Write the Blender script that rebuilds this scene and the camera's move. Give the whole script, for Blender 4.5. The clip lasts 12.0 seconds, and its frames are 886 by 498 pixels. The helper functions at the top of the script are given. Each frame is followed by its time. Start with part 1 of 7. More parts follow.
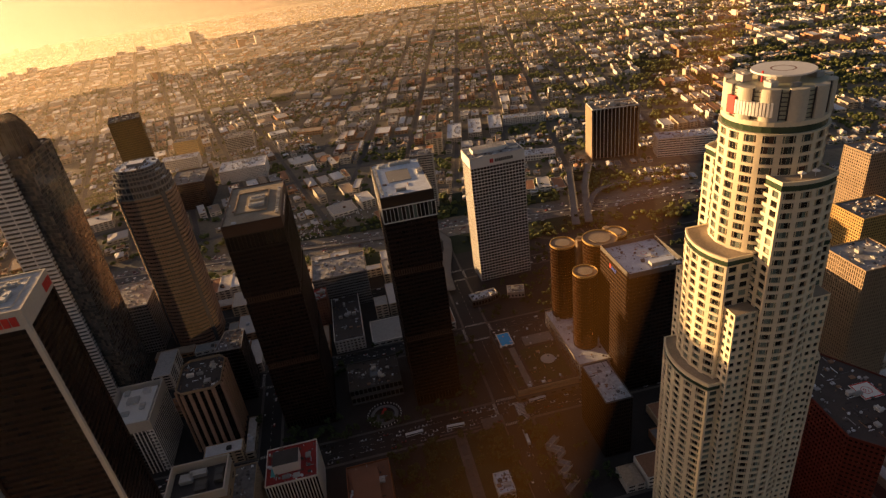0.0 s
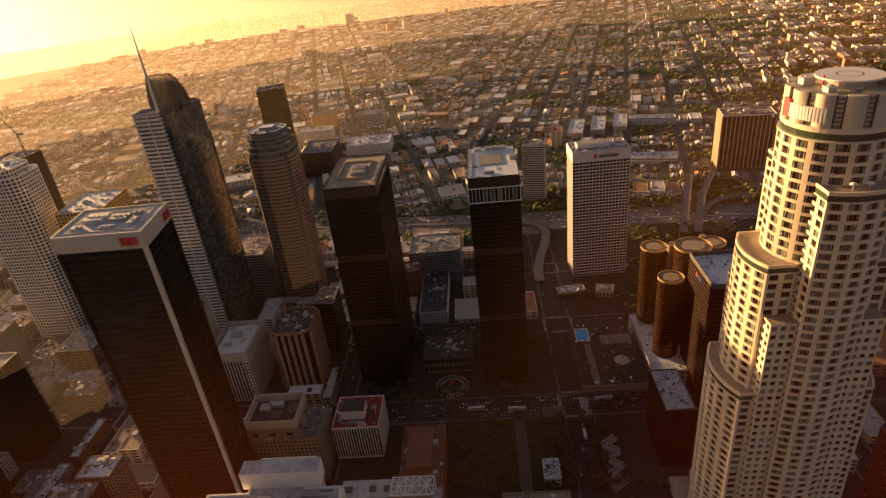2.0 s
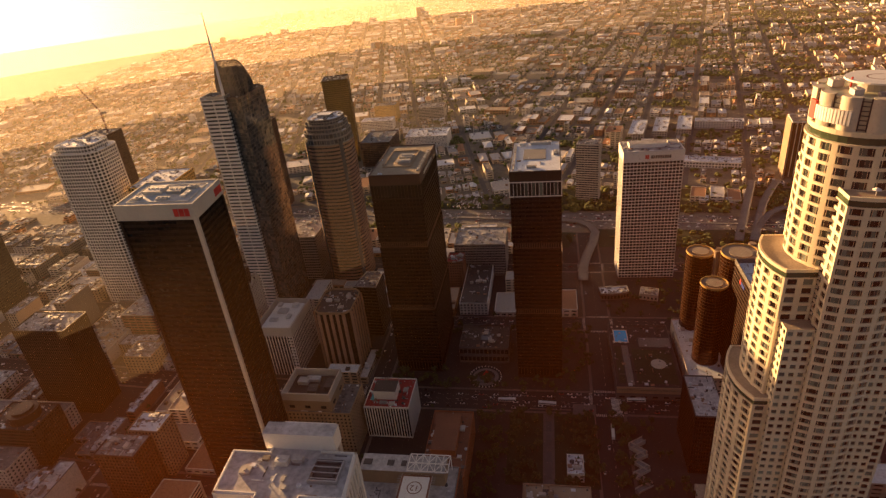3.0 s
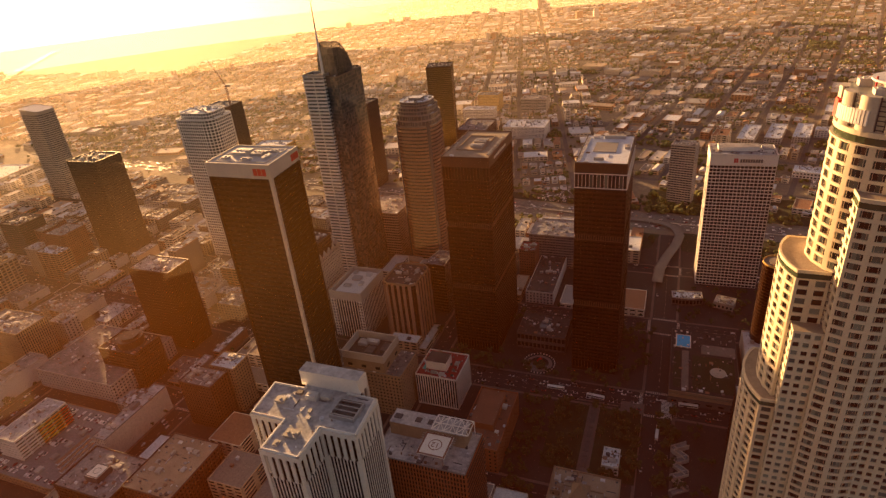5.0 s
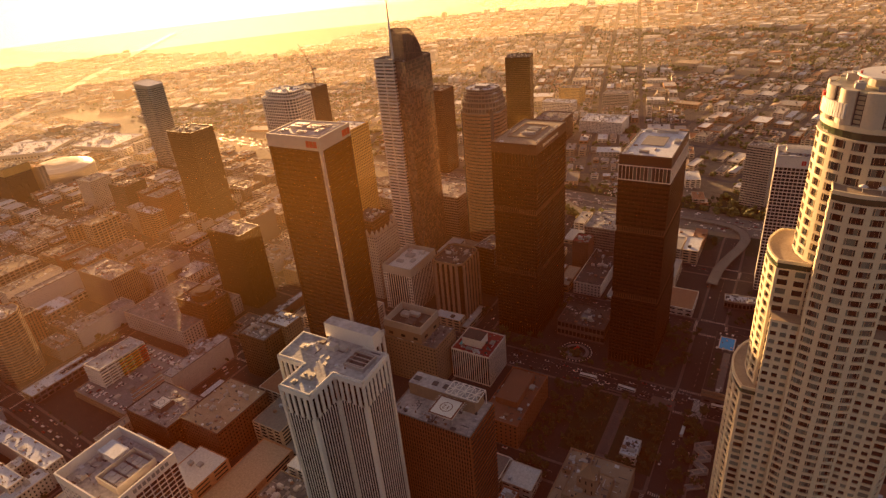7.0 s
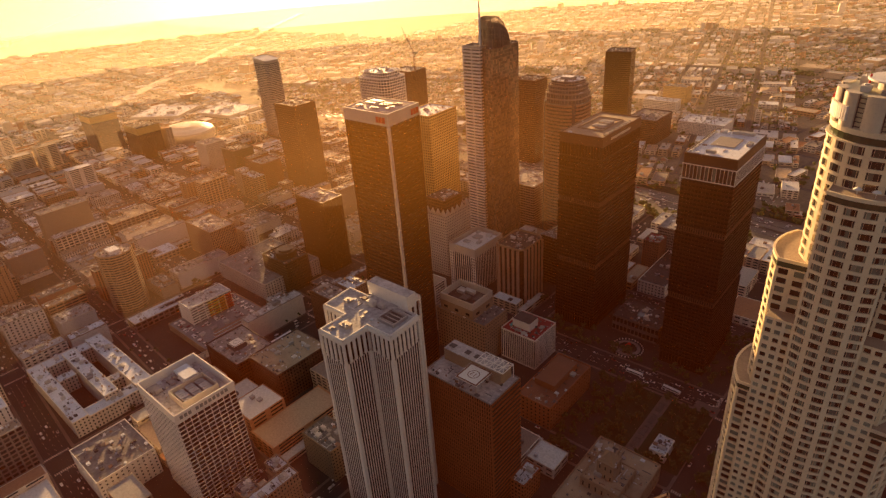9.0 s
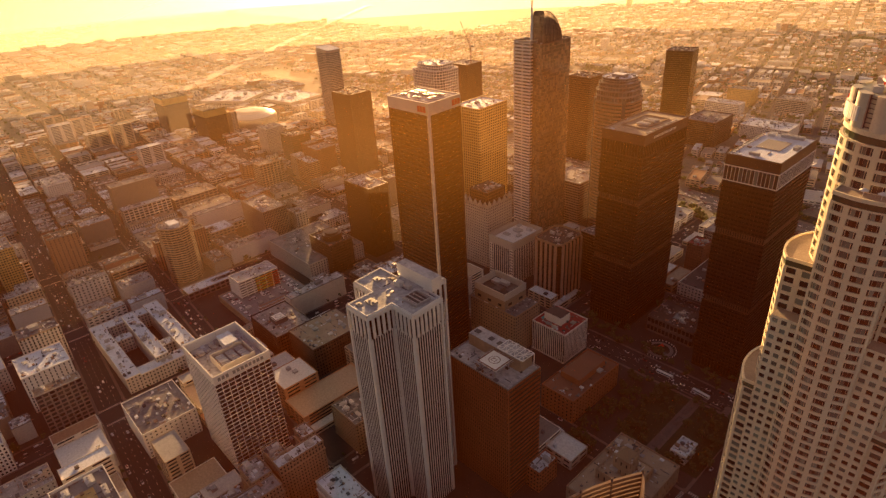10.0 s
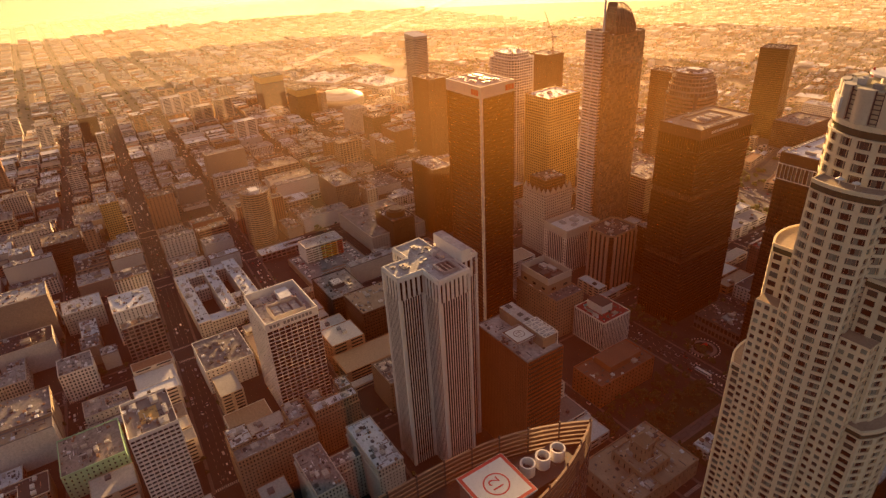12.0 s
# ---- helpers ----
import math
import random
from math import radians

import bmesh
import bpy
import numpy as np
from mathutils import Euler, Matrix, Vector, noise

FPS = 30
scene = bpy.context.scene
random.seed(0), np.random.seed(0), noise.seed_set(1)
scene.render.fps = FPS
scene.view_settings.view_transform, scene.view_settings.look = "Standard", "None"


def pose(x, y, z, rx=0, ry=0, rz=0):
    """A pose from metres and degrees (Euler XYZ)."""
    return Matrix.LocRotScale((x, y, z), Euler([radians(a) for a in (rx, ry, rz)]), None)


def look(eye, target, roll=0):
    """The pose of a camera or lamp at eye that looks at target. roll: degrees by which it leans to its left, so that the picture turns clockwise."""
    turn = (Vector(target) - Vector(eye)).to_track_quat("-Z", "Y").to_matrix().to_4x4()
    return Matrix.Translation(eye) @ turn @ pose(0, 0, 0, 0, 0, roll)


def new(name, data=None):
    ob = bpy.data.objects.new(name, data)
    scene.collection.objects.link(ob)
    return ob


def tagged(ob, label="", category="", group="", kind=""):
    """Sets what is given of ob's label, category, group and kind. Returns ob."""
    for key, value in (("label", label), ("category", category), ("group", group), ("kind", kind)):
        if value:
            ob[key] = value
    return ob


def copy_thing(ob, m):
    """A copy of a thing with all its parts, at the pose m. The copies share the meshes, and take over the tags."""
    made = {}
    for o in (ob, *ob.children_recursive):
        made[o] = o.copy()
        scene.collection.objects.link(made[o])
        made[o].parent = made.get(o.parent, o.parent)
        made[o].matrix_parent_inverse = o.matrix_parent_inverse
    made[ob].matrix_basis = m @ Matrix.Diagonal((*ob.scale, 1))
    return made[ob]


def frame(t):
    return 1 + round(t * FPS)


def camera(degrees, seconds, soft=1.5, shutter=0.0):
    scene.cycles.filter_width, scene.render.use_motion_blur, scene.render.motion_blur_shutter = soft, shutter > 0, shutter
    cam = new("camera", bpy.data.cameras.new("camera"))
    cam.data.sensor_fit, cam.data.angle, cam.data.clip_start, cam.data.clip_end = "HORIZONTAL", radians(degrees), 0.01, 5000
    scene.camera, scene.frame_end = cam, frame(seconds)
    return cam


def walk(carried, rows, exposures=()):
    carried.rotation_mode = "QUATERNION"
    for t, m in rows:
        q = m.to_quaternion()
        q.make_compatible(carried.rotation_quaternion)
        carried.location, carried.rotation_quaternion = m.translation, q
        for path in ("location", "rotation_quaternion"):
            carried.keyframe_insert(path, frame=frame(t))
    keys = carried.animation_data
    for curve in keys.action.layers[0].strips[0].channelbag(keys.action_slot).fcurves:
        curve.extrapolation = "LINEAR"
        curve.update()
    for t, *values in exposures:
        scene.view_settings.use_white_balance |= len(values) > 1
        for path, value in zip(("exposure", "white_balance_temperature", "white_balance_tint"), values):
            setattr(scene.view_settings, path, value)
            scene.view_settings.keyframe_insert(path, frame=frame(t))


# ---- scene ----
cam = camera(73.6, 12.0, soft=1.35)
PATH = [
    (0, (-3.415, -0.772, 389.706), (-3.168, 0.969, 388.754), -7.8),
    (0.5, (3.619, -8.126, 389.178), (3.756, -6.369, 388.233), -7.4),
    (1, (10.711, -15.091, 388.804), (10.746, -13.326, 387.864), -7.0),
    (1.5, (19.545, -20.321, 387.494), (19.48, -18.554, 386.56), -6.9),
    (2, (28.404, -25.616, 386.527), (28.242, -23.852, 385.598), -6.7),
    (2.5, (37.543, -30.517, 385.523), (37.281, -28.762, 384.599), -6.5),
    (3, (46.423, -35.206, 385.054), (46.063, -33.467, 384.132), -6.2),
    (5, (86.901, -48.894, 381.973), (86.208, -47.254, 381.06), -5.6),
    (5.5, (97.862, -51.359, 381.245), (97.102, -49.75, 380.333), -5.6),
    (6, (108.961, -53.898, 381.206), (108.138, -52.32, 380.293), -5.5),
    (6.5, (120.005, -55.255, 380.284), (119.121, -53.711, 379.371), -5.5),
    (7, (131.105, -56.789, 379.527), (130.162, -55.28, 378.615), -5.3),
    (9, (175.938, -58.234, 378.844), (174.736, -56.925, 377.927), -4.2),
    (9.5, (187.345, -57.485, 378.463), (186.076, -56.241, 377.545), -3.9),
    (10, (198.592, -56.148, 378.104), (197.262, -54.971, 377.183), -3.6),
    (10.5, (209.467, -54.899, 378.12), (208.086, -53.785, 377.197), -3.3),
    (11, (220.609, -52.583, 377.252), (219.184, -51.527, 376.327), -3.2),
    (11.5, (231.615, -49.788, 376.941), (230.153, -48.786, 376.013), -3.2),
    (12, (242.923, -46.897, 376.855), (241.428, -45.95, 375.923), -3.2),
]
walk(cam, [(t, look(eye, target, roll)) for t, eye, target, roll in PATH],
     exposures=[(0.0, 1.68, 6500, 18), (1.5, 1.78, 6600, 20), (3.0, 2.08, 7100, 24), (5.0, 2.2, 7400, 26), (7.0, 2.2, 7400, 24), (9.0, 2.22, 7300, 20), (12.0, 2.32, 7300, 20)])

# ---------------------------------------------------------------- light
SUN_AZ, SUN_EL = 51.0, 5.5          # degrees west of +y, degrees up
sun_way = Vector((-math.sin(radians(SUN_AZ)) * math.cos(radians(SUN_EL)), math.cos(radians(SUN_AZ)) * math.cos(radians(SUN_EL)), math.sin(radians(SUN_EL))))
sun_data = bpy.data.lights.new("sun", "SUN")
sun_data.energy, sun_data.angle, sun_data.color = 5.0, radians(0.6), (1.0, 0.60, 0.24)
sun = new("sun", sun_data)
sun.matrix_world = look(sun_way * 1000, (0, 0, 0))

world = bpy.data.worlds.new("sky")
scene.world = world
world.use_nodes = True
wt = world.node_tree
wt.nodes.clear()
w_out = wt.nodes.new("ShaderNodeOutputWorld")
w_bg = wt.nodes.new("ShaderNodeBackground")
w_sky = wt.nodes.new("ShaderNodeTexSky")
w_sky.sky_type, w_sky.sun_disc = "NISHITA", False
w_sky.sun_elevation, w_sky.sun_rotation = radians(SUN_EL), radians(-SUN_AZ)
w_sky.air_density, w_sky.dust_density, w_sky.ozone_density = 1.0, 3.0, 1.0
w_bg.inputs["Strength"].default_value = 0.05
w_tc = wt.nodes.new("ShaderNodeTexCoord")
w_max = wt.nodes.new("ShaderNodeVectorMath")       # the sky's lowest band goes on below the horizon, past the ground's edge
w_max.operation = "MAXIMUM"
w_max.inputs[1].default_value = (-2, -2, 0.015)
wt.links.new(w_tc.outputs["Generated"], w_max.inputs[0])
wt.links.new(w_max.outputs[0], w_sky.inputs[0])
w_hsv = wt.nodes.new("ShaderNodeHueSaturation")     # smog pales and warms the sky
w_hsv.inputs["Saturation"].default_value = 0.75
w_mul = wt.nodes.new("ShaderNodeVectorMath")
w_mul.operation = "MULTIPLY"
w_mul.inputs[1].default_value = (0.66, 0.63, 0.66)
wt.links.new(w_sky.outputs[0], w_hsv.inputs["Color"])
wt.links.new(w_hsv.outputs[0], w_mul.inputs[0])
wt.links.new(w_mul.outputs[0], w_bg.inputs[0])
wt.links.new(w_bg.outputs[0], w_out.inputs[0])

# ---------------------------------------------------------------- materials
def nodes_of(name):
    m = bpy.data.materials.new(name)
    m.use_nodes = True
    nt = m.node_tree
    return m, nt, nt.nodes["Principled BSDF"]


def link(nt, a, b):
    nt.links.new(a, b)


def surface(name, col, rough=0.8, metal=0.0, vary=0.25, big=0.06, fine=1.2, bump=0.15, random="island", spread=0.0, spec=0.5):
    """Two scales of noise over a base colour, with a shade of its own for each object or island."""
    m, nt, p = nodes_of(name)
    geo = nt.nodes.new("ShaderNodeNewGeometry")
    n1 = nt.nodes.new("ShaderNodeTexNoise")
    n1.inputs["Scale"].default_value, n1.inputs["Detail"].default_value = big, 5
    n2 = nt.nodes.new("ShaderNodeTexNoise")
    n2.inputs["Scale"].default_value, n2.inputs["Detail"].default_value = fine, 4
    link(nt, geo.outputs["Position"], n1.inputs["Vector"])
    link(nt, geo.outputs["Position"], n2.inputs["Vector"])
    add = nt.nodes.new("ShaderNodeMath")
    add.operation = "ADD"
    link(nt, n1.outputs["Fac"], add.inputs[0])
    link(nt, n2.outputs["Fac"], add.inputs[1])
    scl = nt.nodes.new("ShaderNodeMapRange")
    scl.inputs[1].default_value, scl.inputs[2].default_value = 0.6, 1.4
    scl.inputs[3].default_value, scl.inputs[4].default_value = 1 - vary, 1 + vary
    link(nt, add.outputs[0], scl.inputs[0])
    val = scl.outputs[0]
    if spread:
        rnd = nt.nodes.new("ShaderNodeMapRange")
        rnd.inputs[3].default_value, rnd.inputs[4].default_value = 1 - spread, 1 + spread
        if random == "island":
            link(nt, geo.outputs["Random Per Island"], rnd.inputs[0])
        else:
            oi = nt.nodes.new("ShaderNodeObjectInfo")
            link(nt, oi.outputs["Random"], rnd.inputs[0])
        mul = nt.nodes.new("ShaderNodeMath")
        mul.operation = "MULTIPLY"
        link(nt, val, mul.inputs[0])
        link(nt, rnd.outputs[0], mul.inputs[1])
        val = mul.outputs[0]
    hsv = nt.nodes.new("ShaderNodeHueSaturation")
    hsv.inputs["Color"].default_value = (*col, 1)
    link(nt, val, hsv.inputs["Value"])
    link(nt, hsv.outputs[0], p.inputs["Base Color"])
    p.inputs["Roughness"].default_value, p.inputs["Metallic"].default_value = rough, metal
    p.inputs["Specular IOR Level"].default_value = spec
    if bump:
        b = nt.nodes.new("ShaderNodeBump")
        b.inputs["Strength"].default_value, b.inputs["Distance"].default_value = bump * 0.35, 0.2
        link(nt, n2.outputs["Fac"], b.inputs["Height"])
        link(nt, b.outputs[0], p.inputs["Normal"])
    return m


def palette(name, cols, rough=0.85, random="island", vary=0.2, fine=0.8, spec=0.3):
    """One colour out of several for each island or object, with grain."""
    m, nt, p = nodes_of(name)
    geo = nt.nodes.new("ShaderNodeNewGeometry")
    ramp = nt.nodes.new("ShaderNodeValToRGB")
    ramp.color_ramp.interpolation = "CONSTANT"
    els = ramp.color_ramp.elements
    while len(els) < len(cols):
        els.new(0.5)
    for i, c in enumerate(cols):
        els[i].position = i / len(cols)
        els[i].color = (*c, 1)
    if random == "island":
        link(nt, geo.outputs["Random Per Island"], ramp.inputs[0])
    else:
        oi = nt.nodes.new("ShaderNodeObjectInfo")
        link(nt, oi.outputs["Random"], ramp.inputs[0])
    n2 = nt.nodes.new("ShaderNodeTexNoise")
    n2.inputs["Scale"].default_value, n2.inputs["Detail"].default_value = fine, 5
    link(nt, geo.outputs["Position"], n2.inputs["Vector"])
    scl = nt.nodes.new("ShaderNodeMapRange")
    scl.inputs[1].default_value, scl.inputs[2].default_value = 0.25, 0.75
    scl.inputs[3].default_value, scl.inputs[4].default_value = 1 - vary, 1 + vary
    link(nt, n2.outputs["Fac"], scl.inputs[0])
    hsv = nt.nodes.new("ShaderNodeHueSaturation")
    link(nt, ramp.outputs[0], hsv.inputs["Color"])
    link(nt, scl.outputs[0], hsv.inputs["Value"])
    link(nt, hsv.outputs[0], p.inputs["Base Color"])
    p.inputs["Roughness"].default_value = rough
    p.inputs["Specular IOR Level"].default_value = spec
    return m


def glass(name, cols, rough=0.12, spec=0.45, metal=0.0, wave=0.06, scale=0.25):
    """Window panes: each pane its own tone (dark room, blind, tinted glass), smooth and a little wavy."""
    m = palette(name, cols, rough, vary=0.1, fine=0.3, spec=spec)
    nt = m.node_tree
    p = nt.nodes["Principled BSDF"]
    p.inputs["Metallic"].default_value = metal
    geo = nt.nodes.new("ShaderNodeNewGeometry")
    n = nt.nodes.new("ShaderNodeTexNoise")
    n.inputs["Scale"].default_value = scale
    link(nt, geo.outputs["Position"], n.inputs["Vector"])
    b = nt.nodes.new("ShaderNodeBump")
    b.inputs["Strength"].default_value, b.inputs["Distance"].default_value = wave, 0.1 / scale
    link(nt, n.outputs["Fac"], b.inputs["Height"])
    link(nt, b.outputs[0], p.inputs["Normal"])
    return m


M = {}
M["cream"] = surface("cream_granite", (0.74, 0.65, 0.465), 0.55, vary=0.10, big=0.05, fine=0.9, bump=0.05)
M["white"] = surface("white_precast", (0.80, 0.77, 0.72), 0.7, vary=0.10)
M["offwhite"] = surface("offwhite_concrete", (0.52, 0.48, 0.42), 0.8, vary=0.14)
M["black"] = surface("black_granite", (0.026, 0.012, 0.007), 0.5, vary=0.25, spec=0.25)
M["bronze"] = surface("bronze_cladding", (0.045, 0.028, 0.018), 0.5, vary=0.25, spec=0.35)
M["brown"] = surface("brown_granite", (0.085, 0.042, 0.024), 0.5, vary=0.2)
M["redgran"] = surface("red_granite", (0.12, 0.018, 0.011), 0.45, vary=0.2)
M["tan"] = surface("tan_stone", (0.32, 0.235, 0.15), 0.8, vary=0.18)
M["brick"] = surface("brick_wall", (0.23, 0.10, 0.06), 0.9, vary=0.2)
M["rust"] = surface("rust_cladding", (0.34, 0.115, 0.045), 0.6, vary=0.15)
M["grey"] = surface("grey_concrete", (0.25, 0.24, 0.23), 0.85, vary=0.18)
M["dgrey"] = surface("dark_concrete", (0.10, 0.095, 0.09), 0.85, vary=0.2)
M["gold"] = surface("gold_cladding", (0.56, 0.36, 0.12), 0.45, vary=0.15)
M["greenp"] = surface("green_paint", (0.32, 0.60, 0.40), 0.85, vary=0.15)
M["steel"] = surface("painted_steel", (0.42, 0.42, 0.42), 0.45, metal=0.6, vary=0.12)
M["dsteel"] = surface("dark_steel", (0.09, 0.08, 0.075), 0.5, metal=0.5, vary=0.12)
M["roof"] = surface("roof_membrane", (0.26, 0.25, 0.245), 0.9, vary=0.5, big=0.1, fine=0.45, spread=0.4, random="object")
M["roofw"] = surface("white_roof_membrane", (0.72, 0.76, 0.82), 0.75, vary=0.16, big=0.15, fine=0.6)
M["roofg"] = surface("stained_pale_roof", (0.44, 0.44, 0.45), 0.85, vary=0.5, big=0.09, fine=0.4)
M["crowng"] = surface("weathered_crown_granite", (0.60, 0.54, 0.42), 0.6, vary=0.12)
M["rooft"] = surface("tan_roof_gravel", (0.36, 0.29, 0.21), 0.95, vary=0.3, big=0.1, fine=1.5)
M["roofd"] = surface("dark_roof", (0.07, 0.06, 0.055), 0.9, vary=0.3, big=0.1, fine=1.0)
M["redroof"] = surface("red_roof_deck", (0.32, 0.03, 0.025), 0.8, vary=0.25)
M["unit"] = surface("plant_metal", (0.45, 0.44, 0.42), 0.6, vary=0.2, spread=0.35, random="object")
M["clutter"] = palette("roof_clutter_paint", [(0.6, 0.63, 0.67), (0.14, 0.13, 0.13), (0.34, 0.34, 0.35), (0.72, 0.75, 0.8), (0.07, 0.065, 0.06), (0.28, 0.17, 0.11)], 0.7)
M["padw"] = surface("helipad_white", (0.80, 0.78, 0.74), 0.75, vary=0.1)
M["red"] = surface("red_paint", (0.55, 0.03, 0.02), 0.6, vary=0.12)
M["sign"] = surface("white_sign", (0.82, 0.80, 0.76), 0.5, vary=0.06)
M["blue"] = surface("blue_sign", (0.02, 0.06, 0.35), 0.5, vary=0.08)
M["teal"] = surface("teal_coating", (0.10, 0.42, 0.44), 0.7, vary=0.15)
M["pool"] = surface("pool_water", (0.03, 0.48, 0.95), 0.25, vary=0.1, spec=0.2)
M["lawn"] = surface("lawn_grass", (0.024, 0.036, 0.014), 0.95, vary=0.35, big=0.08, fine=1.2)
M["paleroof"] = surface("pale_roof_membrane", (0.60, 0.58, 0.56), 0.85, vary=0.3, big=0.12, fine=0.6)
M["sidewalk"] = surface("sidewalk_concrete", (0.12, 0.11, 0.10), 0.9, vary=0.3, big=0.05, fine=0.6)
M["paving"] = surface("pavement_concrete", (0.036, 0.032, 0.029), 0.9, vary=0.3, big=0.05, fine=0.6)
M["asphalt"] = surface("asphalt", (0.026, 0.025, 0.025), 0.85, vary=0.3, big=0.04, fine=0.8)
# far streets get a much paler grey than the near asphalt
M["farroad"] = surface("pale_far_asphalt", (0.12, 0.11, 0.10), 0.9, vary=0.3, big=0.02, fine=0.2)
M["bridge"] = surface("bridge_concrete", (0.20, 0.185, 0.17), 0.9, vary=0.25, big=0.05, fine=0.6)
M["ground"] = surface("city_ground", (0.20, 0.175, 0.13), 0.95, vary=0.35, big=0.02, fine=0.15)
M["paint"] = surface("road_paint", (0.55, 0.54, 0.50), 0.8, vary=0.2)
M["trunk"] = surface("bark", (0.11, 0.075, 0.05), 0.95, vary=0.25)
M["leaf"] = surface("foliage", (0.095, 0.110, 0.026), 0.9, vary=0.4, big=0.2, fine=1.5, spread=0.4)
M["leafd"] = surface("dark_street_foliage", (0.042, 0.060, 0.018), 0.9, vary=0.4, big=0.2, fine=1.5, spread=0.4)
M["farwall"] = palette("city_walls", [(0.60, 0.52, 0.40), (0.72, 0.65, 0.54), (0.46, 0.38, 0.28), (0.78, 0.74, 0.66), (0.62, 0.48, 0.32), (0.44, 0.24, 0.13), (0.66, 0.60, 0.52)], 0.9, fine=0.5)
M["farroof"] = palette("city_roofs", [(0.58, 0.56, 0.54), (0.40, 0.39, 0.37), (0.24, 0.22, 0.20), (0.78, 0.80, 0.82), (0.44, 0.34, 0.25), (0.50, 0.47, 0.43), (0.36, 0.19, 0.11), (0.66, 0.66, 0.66)], 0.9, fine=0.6)
M["wallpal"] = palette("street_walls", [(0.46, 0.43, 0.38), (0.28, 0.23, 0.18), (0.60, 0.57, 0.53), (0.27, 0.13, 0.085), (0.38, 0.31, 0.23), (0.18, 0.17, 0.165), (0.50, 0.48, 0.45), (0.32, 0.20, 0.13)], 0.85, random="object", fine=0.8)
M["glass"] = glass("dark_window_glass", [(0.012, 0.012, 0.013), (0.02, 0.022, 0.024), (0.035, 0.03, 0.026), (0.015, 0.014, 0.014), (0.06, 0.05, 0.04)])
M["uspane"] = glass("green_grey_glass", [(0.02, 0.016, 0.013), (0.16, 0.20, 0.165), (0.03, 0.022, 0.016), (0.12, 0.15, 0.125), (0.035, 0.025, 0.018), (0.24, 0.28, 0.23), (0.02, 0.018, 0.014), (0.08, 0.09, 0.07)], 0.15)
M["sailglass"] = glass("grey_brown_curtain_glass", [(0.13, 0.135, 0.13), (0.20, 0.20, 0.19), (0.08, 0.085, 0.085), (0.30, 0.27, 0.22), (0.11, 0.115, 0.11)], 0.12, metal=0.5, wave=0.2, scale=0.05)
M["oldgold"] = surface("old_gold_frame", (0.17, 0.12, 0.05), 0.45, metal=0.3, vary=0.15)
M["greenglass"] = glass("green_band_glass", [(0.05, 0.075, 0.045), (0.06, 0.085, 0.05)], 0.1)
M["bronzeglass"] = glass("bronze_glass", [(0.10, 0.035, 0.014), (0.075, 0.028, 0.012), (0.13, 0.05, 0.018)], 0.15, metal=0.7)
M["blueglass"] = glass("blue_grey_glass", [(0.10, 0.11, 0.12), (0.07, 0.08, 0.09), (0.14, 0.15, 0.16), (0.05, 0.055, 0.06)], 0.1, metal=0.35)
M["goldglass"] = glass("gold_glass", [(0.24, 0.18, 0.06), (0.21, 0.155, 0.055), (0.18, 0.13, 0.05)], 0.2, metal=0.6)
M["blackglass"] = glass("black_glass", [(0.012, 0.008, 0.007), (0.016, 0.011, 0.009), (0.024, 0.015, 0.011)], 0.22, spec=0.3)
M["carpaint"] = palette("car_paint", [(0.75, 0.75, 0.75), (0.03, 0.03, 0.03), (0.45, 0.45, 0.46), (0.85, 0.85, 0.84), (0.22, 0.02, 0.02), (0.80, 0.80, 0.80), (0.15, 0.15, 0.15)], 0.3, random="object", vary=0.05, spec=0.6)
M["tyre"] = surface("rubber", (0.02, 0.02, 0.02), 0.9)

